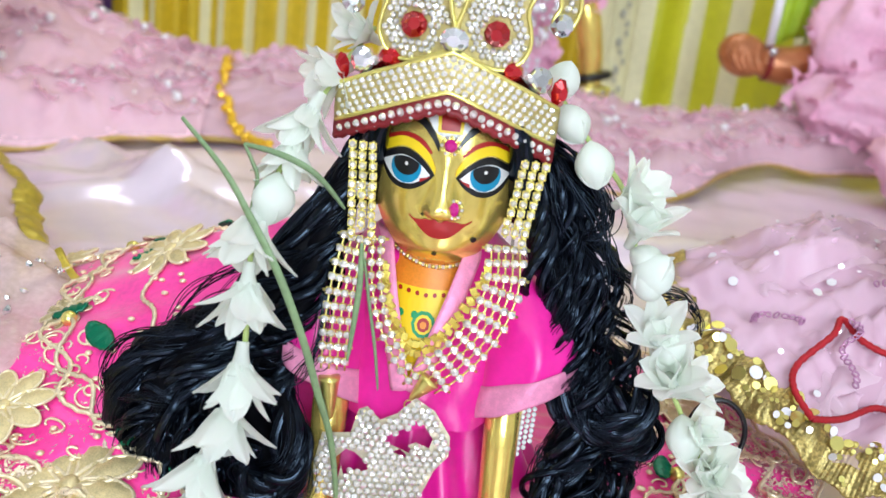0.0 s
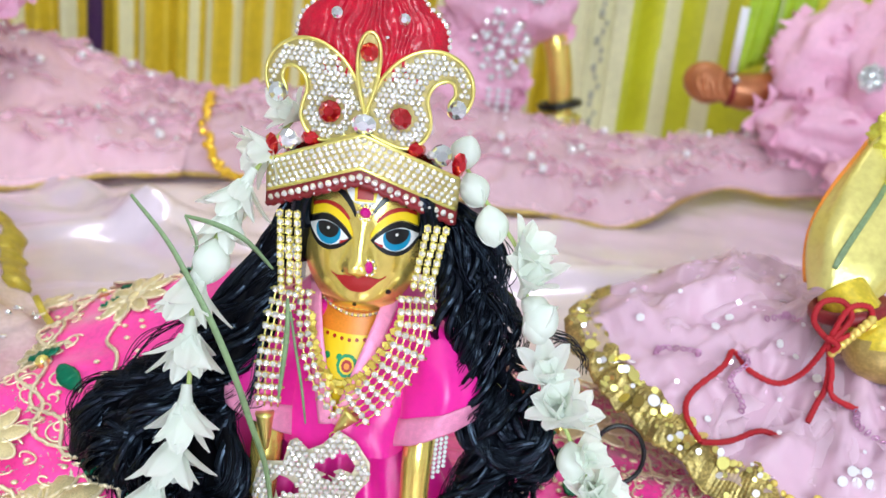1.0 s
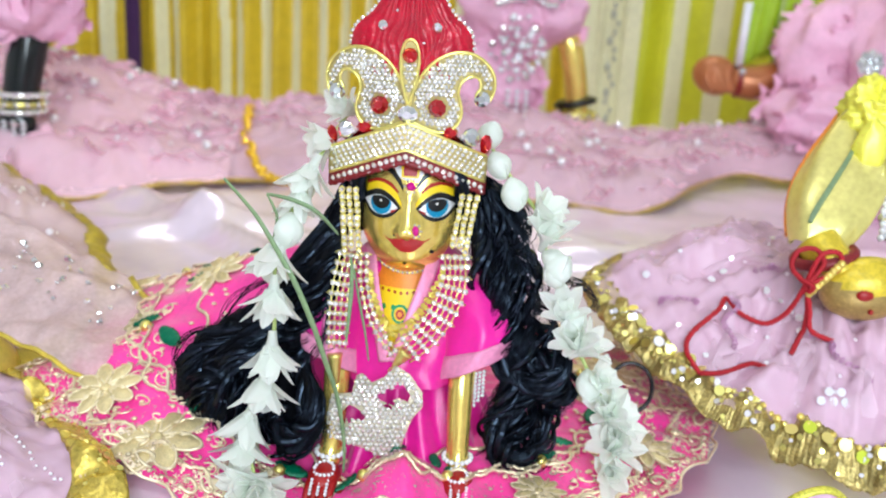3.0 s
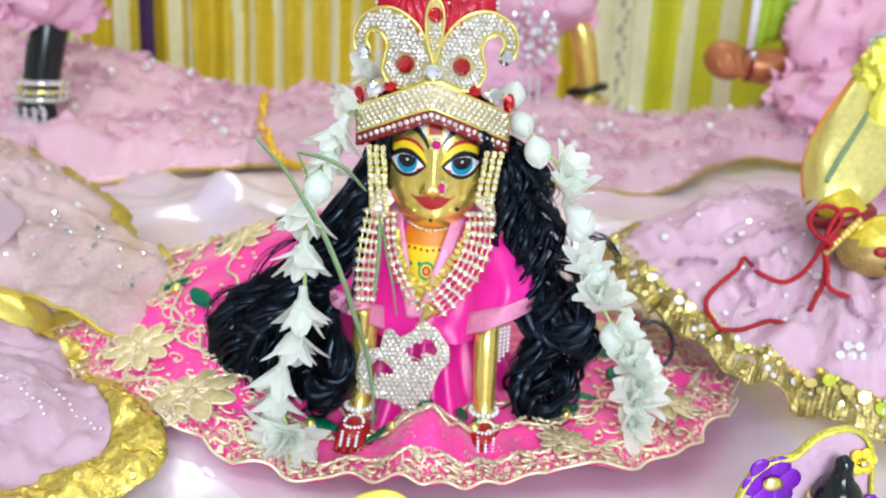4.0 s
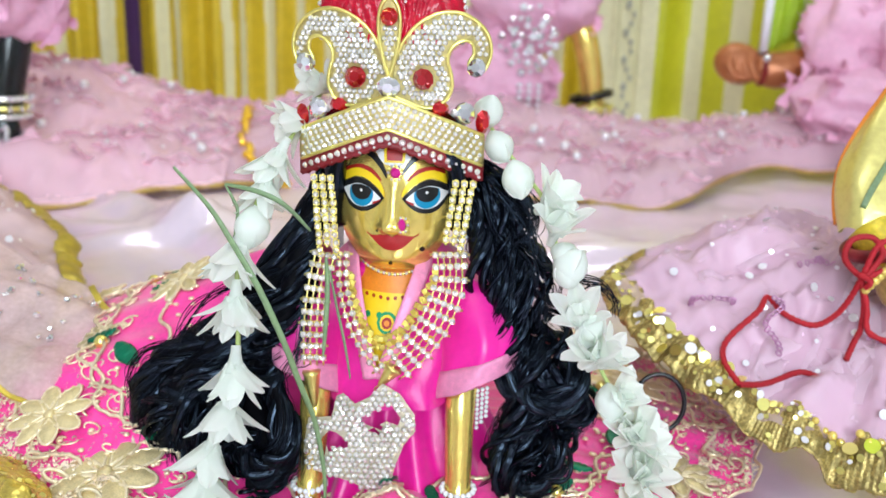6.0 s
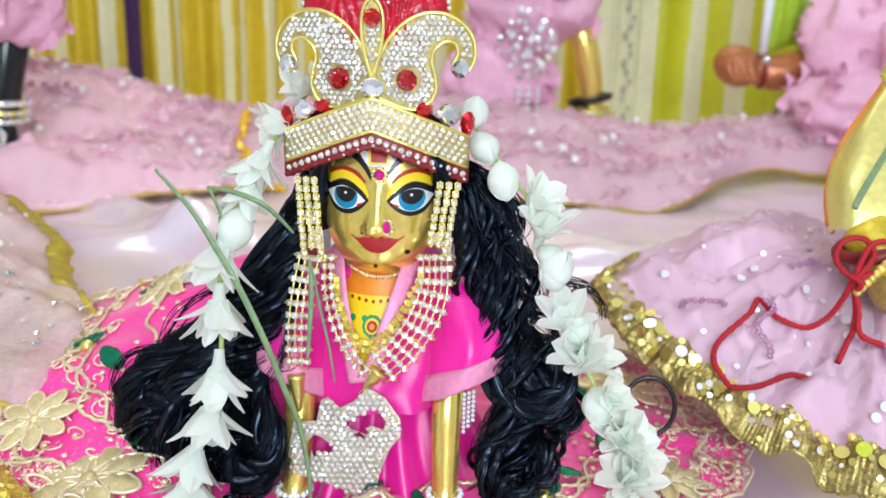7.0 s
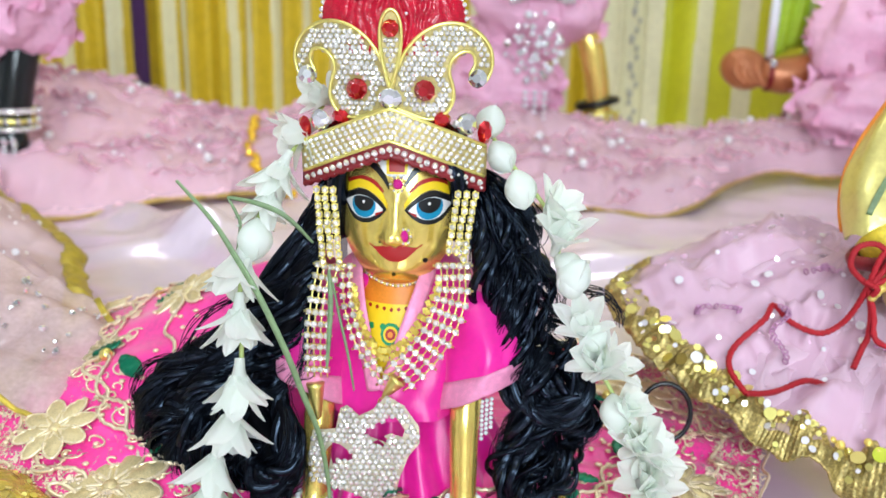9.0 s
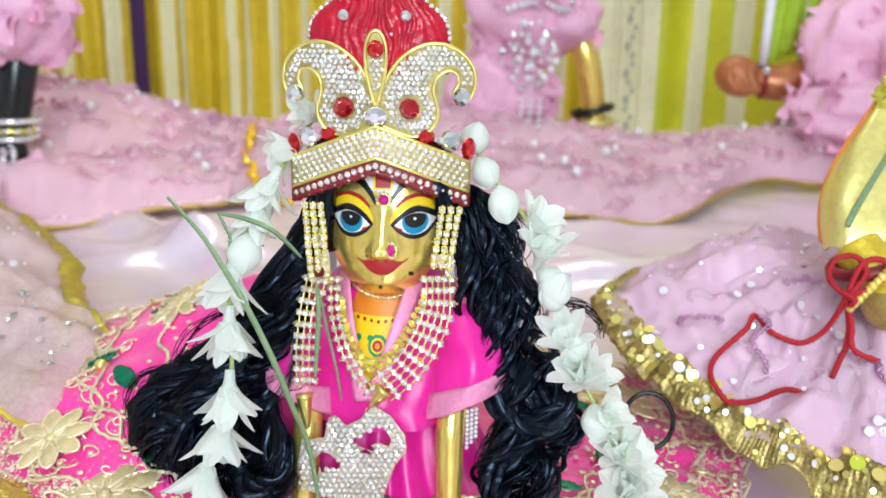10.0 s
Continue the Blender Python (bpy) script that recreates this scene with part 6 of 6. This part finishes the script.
# sequin flower and chains of tiny rings on the organza
MAUVE = mesh_of("chain_ring", tube([(0.6 * math.cos(k * 0.785), 0, math.sin(k * 0.785)) for k in range(8)], 0.28, 5, True), material("mauve_sequin", (0.50, 0.26, 0.42), 0.2, 0.4, 0.2))
for k in range(7):
    a = k * 1.047
    share("sequin", DISC, right_skirt, Matrix.Translation((0.300 + (0.0085 * math.cos(a) if k else 0), 0.427, 0.059 + (0.0085 * math.sin(a) if k else 0))) @ Matrix.Rotation(1.15, 4, "X") @ Matrix.Scale(0.0032, 4))
for p, q, m in (((0.238, 0.488, 0.106), (0.232, 0.462, 0.078), 16), ((0.292, 0.464, 0.091), (0.322, 0.436, 0.070), 16), ((0.262, 0.520, 0.121), (0.285, 0.520, 0.122), 12), ((0.215, 0.500, 0.098), (0.185, 0.505, 0.093), 14)):
    for k in range(m):
        t = k / (m - 1)
        share("chain_ring", MAUVE, right_skirt, Matrix.Translation(Vector(p).lerp(Vector(q), t) + Vector((0.005 * math.sin(k * 0.55), 0, 0.003 + 0.004 * math.sin(math.pi * t)))) @ Matrix.Rotation(rb.uniform(0, 3), 4, "Y") @ Matrix.Scale(0.0021, 4))

# ---- neighbouring figure with the tied wrist ----
arm_sleeve = thing("gold_sleeve", "puffed golden yellow satin sleeve with green stripe", "sleeve")


def puff_sleeve(u, v):
    a = 2 * math.pi * u
    p = Vector((0.345, 0.572, 0.252)).lerp(Vector((0.304, 0.508, 0.152)), v)
    r = 0.012 + 0.026 * math.sin(math.pi * min(1, 0.10 + 0.76 * v)) ** 1.1 * (0.5 + 0.62 * v)
    r *= 1 + 0.06 * math.cos(a * 7 + 2 * v) * (1 - 0.7 * v) + 0.10 * math.exp(-((math.cos(a - 4.9) - 1) / 0.05) ** 2) * -1 + 0.05 * wobble((math.cos(a), math.sin(a), v * 2), 2)
    return p.x + r * math.cos(a), p.y - 0.8 * r * math.sin(a), p.z + 0.004 * math.sin(a * 3)


part("sleeve_cloth", sheet(96, 40, puff_sleeve, close_u=True), SLEEVE_SATIN, arm_sleeve)
part("green_stripe", sheet(6, 30, lambda u, v: Vector(puff_sleeve(0.26 + 0.018 * u + 0.10 * v, 0.05 + 0.8 * v)) + Vector((-0.0005, -0.0012, 0)), thick=0.0004), GRASS, arm_sleeve, "thin green stripe")
# orange light on the sleeve's left edge, drawn as a coloured tube
part("orange_piping", tube([Vector(puff_sleeve(0.56, 0.05 + 0.9 * i / 20)) for i in range(21)], 0.0022, 8), ORANGE_PAINT, arm_sleeve, "orange line standing in for the orange-lit sleeve edge")


def knot_point(u, v):
    th, ph = 2 * math.pi * u, math.pi * v
    d = Vector((math.cos(th) * math.sin(ph), math.sin(th) * math.sin(ph), math.cos(ph)))
    k = 1 + 0.7 * (0.3 - abs(wobble(d, 2.2, 4))) + 0.3 * wobble(d, 5, 2)
    return Vector((0.350, 0.560, 0.246)) + Vector((d.x * 0.026, d.y * 0.018, d.z * 0.026)) * k


part("gathered_top", sheet(64, 32, knot_point, close_u=True), GLITTER, arm_sleeve, "bunched bright yellow glitter cloth")
part("glitter_fold", sheet(24, 12, lambda u, v: Vector((0.338, 0.532, 0.222)) + Vector((0.013 * math.cos(6.283 * u) * math.sin(math.pi * v), 0.008 * math.sin(6.283 * u) * math.sin(math.pi * v), 0.022 * math.cos(math.pi * v))) * (1 + 0.25 * wobble((math.cos(6.283 * u), math.sin(6.283 * u), v * 3), 1.7)), close_u=True), GLITTER, arm_sleeve, "hanging fold of glitter cloth")
hand = bmesh.new()
ball(hand, (0.330, 0.478, 0.128), (0.034, 0.020, 0.024), 24, 14, Matrix.Rotation(-0.15, 4, "Y"))
ball(hand, (0.362, 0.478, 0.146), (0.030, 0.018, 0.014), 16, 10, Matrix.Rotation(-0.5, 4, "Y"))
tube(catmull([(0.297, 0.500, 0.156), (0.304, 0.490, 0.145), (0.316, 0.482, 0.134)], 5), 0.016, 12, bm=hand)
for x, z in ((0.322, 0.128), (0.338, 0.142), (0.345, 0.124), (0.328, 0.116)):
    ball(hand, (x, 0.459, z), (0.0065 if x < 0.325 else 0.002, 0.0025, 0.004 if x < 0.325 else 0.002), 10, 6, slot=1)
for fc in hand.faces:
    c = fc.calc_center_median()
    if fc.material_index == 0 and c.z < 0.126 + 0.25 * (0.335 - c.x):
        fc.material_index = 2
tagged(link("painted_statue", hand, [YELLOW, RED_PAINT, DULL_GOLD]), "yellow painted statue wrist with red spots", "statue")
cuff = thing("wrist_beads", "string of small golden beads on a dark wrist band", "bracelet")
part("dark_band", tube([(0.302 + 0.020 * math.cos(k * 0.3), 0.494 - 0.020 * math.sin(k * 0.3), 0.146 + 0.006 * math.cos(k * 0.3)) for k in range(21)], 0.0045, 8, True), DARK_RED, cuff)
for k in range(9):
    share("bead", YBEAD, cuff, Matrix.Translation((0.286 + 0.0024 * k, 0.468, 0.124 + 0.0030 * k)) @ Matrix.Scale(0.0030, 4))
pearls = thing("bead_strands", "hanging strands of tiny silver and crystal beads", "necklace")
for c_ in range(4):
    for k in range(16):
        share("bead", CLEAR_CUT if (k + c_) % 4 == 0 else PEARL_ME, pearls, Matrix.Translation((0.352 + 0.0065 * c_ + 0.001 * math.sin(k), 0.520 + 0.003 * (c_ % 2), 0.235 - 0.0052 * k)) @ Matrix.Scale(0.0030 if (k + c_) % 4 else 0.0045, 4))

# red thread: a bow at the wrist and two loose ends on the skirt
thread = thing("red_thread", "thick red cotton thread tied in a bow", "thread")
for line in THREADS:
    part("thread_end", tube([q + Vector((0, -0.001, 0.003)) for q in catmull(line, 16)], lambda t: 0.0019 * (1 + 0.12 * math.sin(t * 260)), 7), RED_THREAD, thread)

foot = bmesh.new()
ball(foot, (-0.318, 0.418, 0.046), (0.040, 0.030, 0.026), 24, 14, Matrix.Rotation(0.35, 4, "Y"))
for x, z in ((-0.312, 0.050), (-0.302, 0.047), (-0.306, 0.060)):
    ball(foot, (x, 0.389, z), (0.0045, 0.002, 0.0035), 8, 6, slot=1)
tagged(link("painted_statue", foot, [YELLOW_GOLD, DARK_RED]), "yellow gold statue foot with dark spots under the skirt", "statue")

# ---- things far behind ----
MARI = mesh_of("marigold_bead", ball(bmesh.new(), (0, 0, 0), 1.0, 8, 6), MARIGOLD, False)
beads = thing("gold_bead_string", "string of orange-gold beads over the net skirts", "beads")
for i, p in enumerate(catmull(BEADS, 5)):
    share("bead", MARI, beads, Matrix.Translation(p + Vector((rb.uniform(-0.006, 0.006), -0.01, 0.004))) @ Matrix.Diagonal((0.0068, 0.0068, 0.0064, 1)) @ Matrix.Rotation(rb.uniform(0, 3), 4, "X"))

dark = bmesh.new()
tube(catmull([(-0.640, 1.22, 0.30), (-0.652, 1.20, 0.205), (-0.660, 1.19, 0.150), (-0.664, 1.185, 0.115)], 8), lambda t: 0.030 - 0.004 * t, 20, bm=dark)
ball(dark, (-0.666, 1.175, 0.085), (0.030, 0.020, 0.034), 16, 10)
for k in range(4):
    fx = -0.688 + 0.0145 * k
    tube(catmull([(fx, 1.162, 0.090), (fx - 0.001, 1.157, 0.066), (fx, 1.158, 0.048 + 0.004 * abs(k - 1.5))], 5), 0.0068, 8, bm=dark)
tagged(link("dark_statue", dark, BLACK_STONE), "polished black statue arm resting on the skirt", "statue")
for z, k in ((0.132, 0), (0.118, 1), (0.106, 2)):
    bg = thing("bangle", "gold and silver bangle with clear stones", "bangle", "bangles on the black arm")
    cx = -0.662 - 0.002 * k
    part("hoop", tube([(cx + 0.034 * math.cos(j * 0.2618), 1.186 - 0.030 * math.sin(j * 0.2618), z) for j in range(24)], 0.0045, 8, True), GOLD if k == 1 else STONE, bg)
    for j in range(14):
        a = j * 0.4488
        share("stone", CLEAR_CUT, bg, Matrix.Translation((cx + 0.038 * math.cos(a), 1.186 - 0.034 * math.sin(a), z)) @ Matrix.Scale(0.0045, 4))
for k in range(4):
    fr = thing("finger_ornament", "silver stone chain along a black finger", "ornament", "finger ornaments")
    fx = -0.688 + 0.0145 * k
    part("bar", tube([(fx, 1.156, 0.092), (fx, 1.149, 0.066)], 0.003, 8), STONE, fr)
    for j in range(4):
        share("stone", CLEAR_CUT, fr, Matrix.Translation((fx, 1.150, 0.092 - 0.0085 * j)) @ Matrix.Scale(0.0045, 4))


def fluffy(name, label, blobs, mat, seed):
    """A puffed net sleeve: a soft crumpled body with torn ruffles round it."""
    root = thing(name, label, "sleeve")
    rf_ = random.Random(seed)
    for (x, y, z), (a, b, c_) in blobs:
        def f(u, v):
            th, ph = 2 * math.pi * u, math.pi * v
            d = Vector((math.cos(th) * math.sin(ph), math.sin(th) * math.sin(ph), math.cos(ph)))
            k = 1 + 0.30 * wobble(d, 1.8, seed) + 0.16 * (0.3 - abs(wobble(d, 4.5, seed + 1))) + 0.03 * wobble(d, 14, seed)
            return Vector((x, y, z)) + Vector((d.x * a, d.y * b, d.z * c_)) * k
        part("net_puff", sheet(72, 36, f, close_u=True), mat, root)
        for j in range(16):
            u, v = rf_.random(), rf_.uniform(0.2, 0.9)
            p = f(u, v)
            out = (p - Vector((x, y, z))).normalized()
            side = out.orthogonal().normalized()

            def g(s, t, p=p, out=out, side=side, j=j):
                w = 0.035 * (2 * s - 1)
                return p + side * w + out * (0.016 * t + 0.007 * math.sin(s * 13 + j) * t - 0.006) + out.cross(side) * (0.012 * math.sin(s * 9 + j) + 0.01 * t)
            part("ruffle", sheet(14, 4, g), mat, root)
    return root


fluffy("net_sleeve", "bright pink ruffled net sleeve above a black arm", [((-0.66, 1.20, 0.285), (0.10, 0.08, 0.065))], TULLE_BRIGHT, 3)
fluffy("net_sleeve", "bright pink ruffled net sleeve above a brass arm", [((0.11, 1.74, 0.30), (0.12, 0.09, 0.10)), ((0.05, 1.72, 0.14), (0.10, 0.07, 0.085))], TULLE_BRIGHT, 6)
fluffy("net_sleeve", "bright pink ruffled net sleeve and bodice", [((0.74, 1.70, 0.23), (0.11, 0.08, 0.13)), ((0.90, 1.62, 0.24), (0.16, 0.12, 0.20)), ((0.72, 1.62, 0.12), (0.12, 0.08, 0.07)), ((0.82, 1.36, 0.06), (0.16, 0.14, 0.09))], TULLE_BRIGHT, 9)
brass = bmesh.new()
tube(catmull([(0.195, 1.76, 0.26), (0.215, 1.75, 0.22), (0.232, 1.75, 0.15), (0.238, 1.75, 0.105), (0.242, 1.74, 0.075)], 8), lambda t: 0.027 - 0.005 * t, 20, bm=brass)
ball(brass, (0.245, 1.73, 0.068), (0.032, 0.025, 0.020), 16, 10)
tagged(link("brass_statue", brass, BRASS), "polished brass statue arm resting on net cloth", "statue")
bb = thing("black_bangle", "thin black bangle on a brass arm", "bangle")
part("hoop", tube([(0.236 + 0.038 * math.cos(j * 0.2618), 1.75 - 0.034 * math.sin(j * 0.2618), 0.108 + 0.008 * math.cos(j * 0.2618)) for j in range(24)], 0.007, 8, True), BLACK_PAINT, bb)
gb = thing("gold_bangle", "golden bangle with small stones", "bangle")
part("hoop", tube([(0.240 + 0.036 * math.cos(j * 0.2618), 1.745 - 0.032 * math.sin(j * 0.2618), 0.084) for j in range(24)], 0.009, 8, True), GOLD, gb)
for j in range(12):
    share("stone", CLEAR_CUT, gb, Matrix.Translation((0.240 + 0.044 * math.cos(j * 0.5236), 1.745 - 0.040 * math.sin(j * 0.5236), 0.084)) @ Matrix.Scale(0.005, 4))
terra = bmesh.new()
ball(terra, (0.515, 1.74, 0.182), (0.048, 0.036, 0.040), 20, 12, Matrix.Rotation(0.3, 4, "Y"))
for k in range(4):
    tube(catmull([(0.500 + 0.012 * k, 1.722, 0.205), (0.490 + 0.014 * k, 1.708, 0.180), (0.510 + 0.012 * k, 1.706, 0.155)], 5), 0.0080, 8, bm=terra)
tube(catmull([(0.545, 1.74, 0.178), (0.60, 1.74, 0.172), (0.665, 1.74, 0.195)], 6), lambda t: 0.026 + 0.010 * math.sin(math.pi * t), 16, bm=terra)
tagged(link("terracotta_statue", terra, SKIN_PAINT), "glossy orange brown statue hand holding a stick", "statue")
bd_ = thing("dark_bracelet", "thin dark bracelet with a clear stone", "bracelet")
part("hoop", tube([(0.560, 1.74 + 0.032 * math.cos(j * 0.2618), 0.176 + 0.032 * math.sin(j * 0.2618)) for j in range(24)], 0.005, 8, True), DARK_RED, bd_)
share("stone", CLEAR_CUT, bd_, Matrix.Translation((0.560, 1.705, 0.195)) @ Matrix.Scale(0.009, 4))
stick = thing("silver_stick", "pale silver stick upright in the statue hand", "stick")
part("rod", tube([(0.556, 1.73, 0.17), (0.557, 1.73, 0.205)], 0.009, 10), BLACK_PAINT, stick)
part("silver_tip", tube([(0.557, 1.73, 0.205), (0.560, 1.73, 0.33)], 0.009, 10), PEARL, stick, "pale silver sleeve")
fan = thing("green_feather", "bright lime green feather fan behind the statue", "feather")
part("vane", sheet(24, 16, lambda u, v: (0.575 + 0.13 * u + 0.02 * v, 1.80 + 0.004 * math.sin(u * 30), 0.195 + 0.25 * v + 0.03 * math.sin(u * 3.1)), thick=0.003), LIME_LEAF, fan)
part("quill", tube([(0.64, 1.79, 0.15), (0.65, 1.79, 0.42)], 0.004, 6), STEM, fan)
# lattice of clear beads hanging from the pink sleeve
tass = thing("bead_tassel", "clear bead lattice ornament with short tassels", "ornament")
for r in range(8):
    m = (3, 5, 6, 7, 7, 6, 5, 3)[r]
    for k in range(m):
        share("bead", CLEAR_CUT if (r + k) % 2 else PEARL_ME, tass, Matrix.Translation((0.105 + 0.0165 * (k - (m - 1) / 2) + rb.uniform(-0.006, 0.006), 1.63, 0.275 - 0.0165 * r + rb.uniform(-0.006, 0.006))) @ Matrix.Scale(rb.uniform(0.004, 0.0085), 4))
for k in range(3):
    for r in range(4):
        share("bead", PEARL_ME, tass, Matrix.Translation((0.09 + 0.018 * k, 1.63, 0.135 - 0.012 * r)) @ Matrix.Scale(0.005, 4))
for k in range(22):
    share("bead", CLEAR_CUT, tass, Matrix.Translation((0.06 + 0.012 * (k % 11), 1.64, 0.315 + 0.022 * (k // 11) + rb.uniform(-0.015, 0.015))) @ Matrix.Scale(0.007, 4))
# ornament and hair of the far figure
ear = thing("crystal_earring", "round clear crystal cluster earring", "earring")
for k in range(9):
    a = k * 0.785
    share("crystal", CLEAR_CUT, ear, Matrix.Translation((0.735 + (0.016 * math.cos(a) if k else 0), 1.52, 0.235 + (0.016 * math.sin(a) if k else 0))) @ Matrix.Scale(0.011, 4))

# ---- small things near ----
ringt = thing("hair_tie", "thin black elastic hair ring", "hair tie")
part("ring", tube([(0.163 + 0.016 * math.cos(k * 0.2244), 0.452 + 0.004 * math.sin(k * 0.2244), 0.047 + 0.018 * math.sin(k * 0.2244)) for k in range(28)], 0.0016, 8, True), BLACK_PAINT, ringt)
redb = thing("red_bead", "small glossy red bead behind the curls", "bead")
part("bead", ball(bmesh.new(), (0.091, 0.425, 0.094), 0.007, 12, 8), RED_PAINT, redb)


def felt_flower(owner, at, r, mat, label):
    for k in range(6):
        a = k * math.pi / 3 + 0.2
        part("flower_petal", ball(bmesh.new(), (at[0] + r * 0.62 * math.cos(a), at[1], at[2] + r * 0.62 * math.sin(a)), (r * 0.42, 0.0012, r * 0.42), 12, 6), mat, owner, label)
    part("flower_centre", ball(bmesh.new(), (at[0], at[1] - 0.0018, at[2]), (r * 0.38, 0.002, r * 0.26), 10, 6), GOLD, owner, "small gold oval centre")


def ornament(at, scale, mirror):
    root = thing("cutout_ornament", "standing white cutout ornament with gold glitter rim and purple flower", "ornament", "cutout ornaments")
    line = catmull([(-0.036, 0, 0.0), (-0.040, 0, 0.022), (-0.034, 0, 0.046), (-0.022, 0, 0.058), (-0.012, 0, 0.060), (0.000, 0, 0.072), (0.016, 0, 0.076), (0.028, 0, 0.066), (0.032, 0, 0.045), (0.036, 0, 0.020), (0.034, 0, 0.0)], 6)
    part("board", plate(line, 0.003), ORGANZA, root, "pale lilac board", False)
    part("glitter_rim", tube([p + Vector((0, -0.001, 0)) for p in line], 0.0024, 7, flat=0.6), GLITTER, root, "gold glitter rim")
    felt_flower(root, (-0.022, -0.002, 0.046), 0.015, PURPLE_FELT, "purple flower petal")
    dome = bmesh.new()
    tube([(0.010, -0.010, 0.0), (0.010, -0.010, 0.030), (0.010, -0.010, 0.044), (0.010, -0.010, 0.050), (0.010, -0.010, 0.053), (0.010, -0.010, 0.058), (0.010, -0.010, 0.063), (0.010, -0.010, 0.066)], lambda t: (0.013, 0.013, 0.0125, 0.009, 0.006, 0.0045, 0.0045, 0.001)[min(7, round(t * 7))], 20, bm=dome)
    part("black_dome", dome, BLACK_STONE, root, "glossy black domed figure")
    for z in (0.040, 0.034, 0.028):
        part("gold_ring", tube([(0.010 + 0.0135 * math.cos(k * 0.3142), -0.010 + 0.0135 * math.sin(k * 0.3142), z) for k in range(20)], 0.0014, 6, True), GOLD, root)
    felt_flower(root, (0.024, -0.002, 0.058), 0.008, YELLOW, "yellow flower petal")
    felt_flower(root, (0.030, -0.003, 0.030), 0.010, PURPLE_FELT, "purple flower petal")
    root.matrix_world = Matrix.Translation(at) @ Matrix.Rotation(mirror, 4, "Z") @ Matrix.Scale(scale, 4)


ornament((0.222, 0.272, -0.006), 1.08, 0.12)
ornament((-0.020, 0.188, -0.006), 0.98, 0.0)
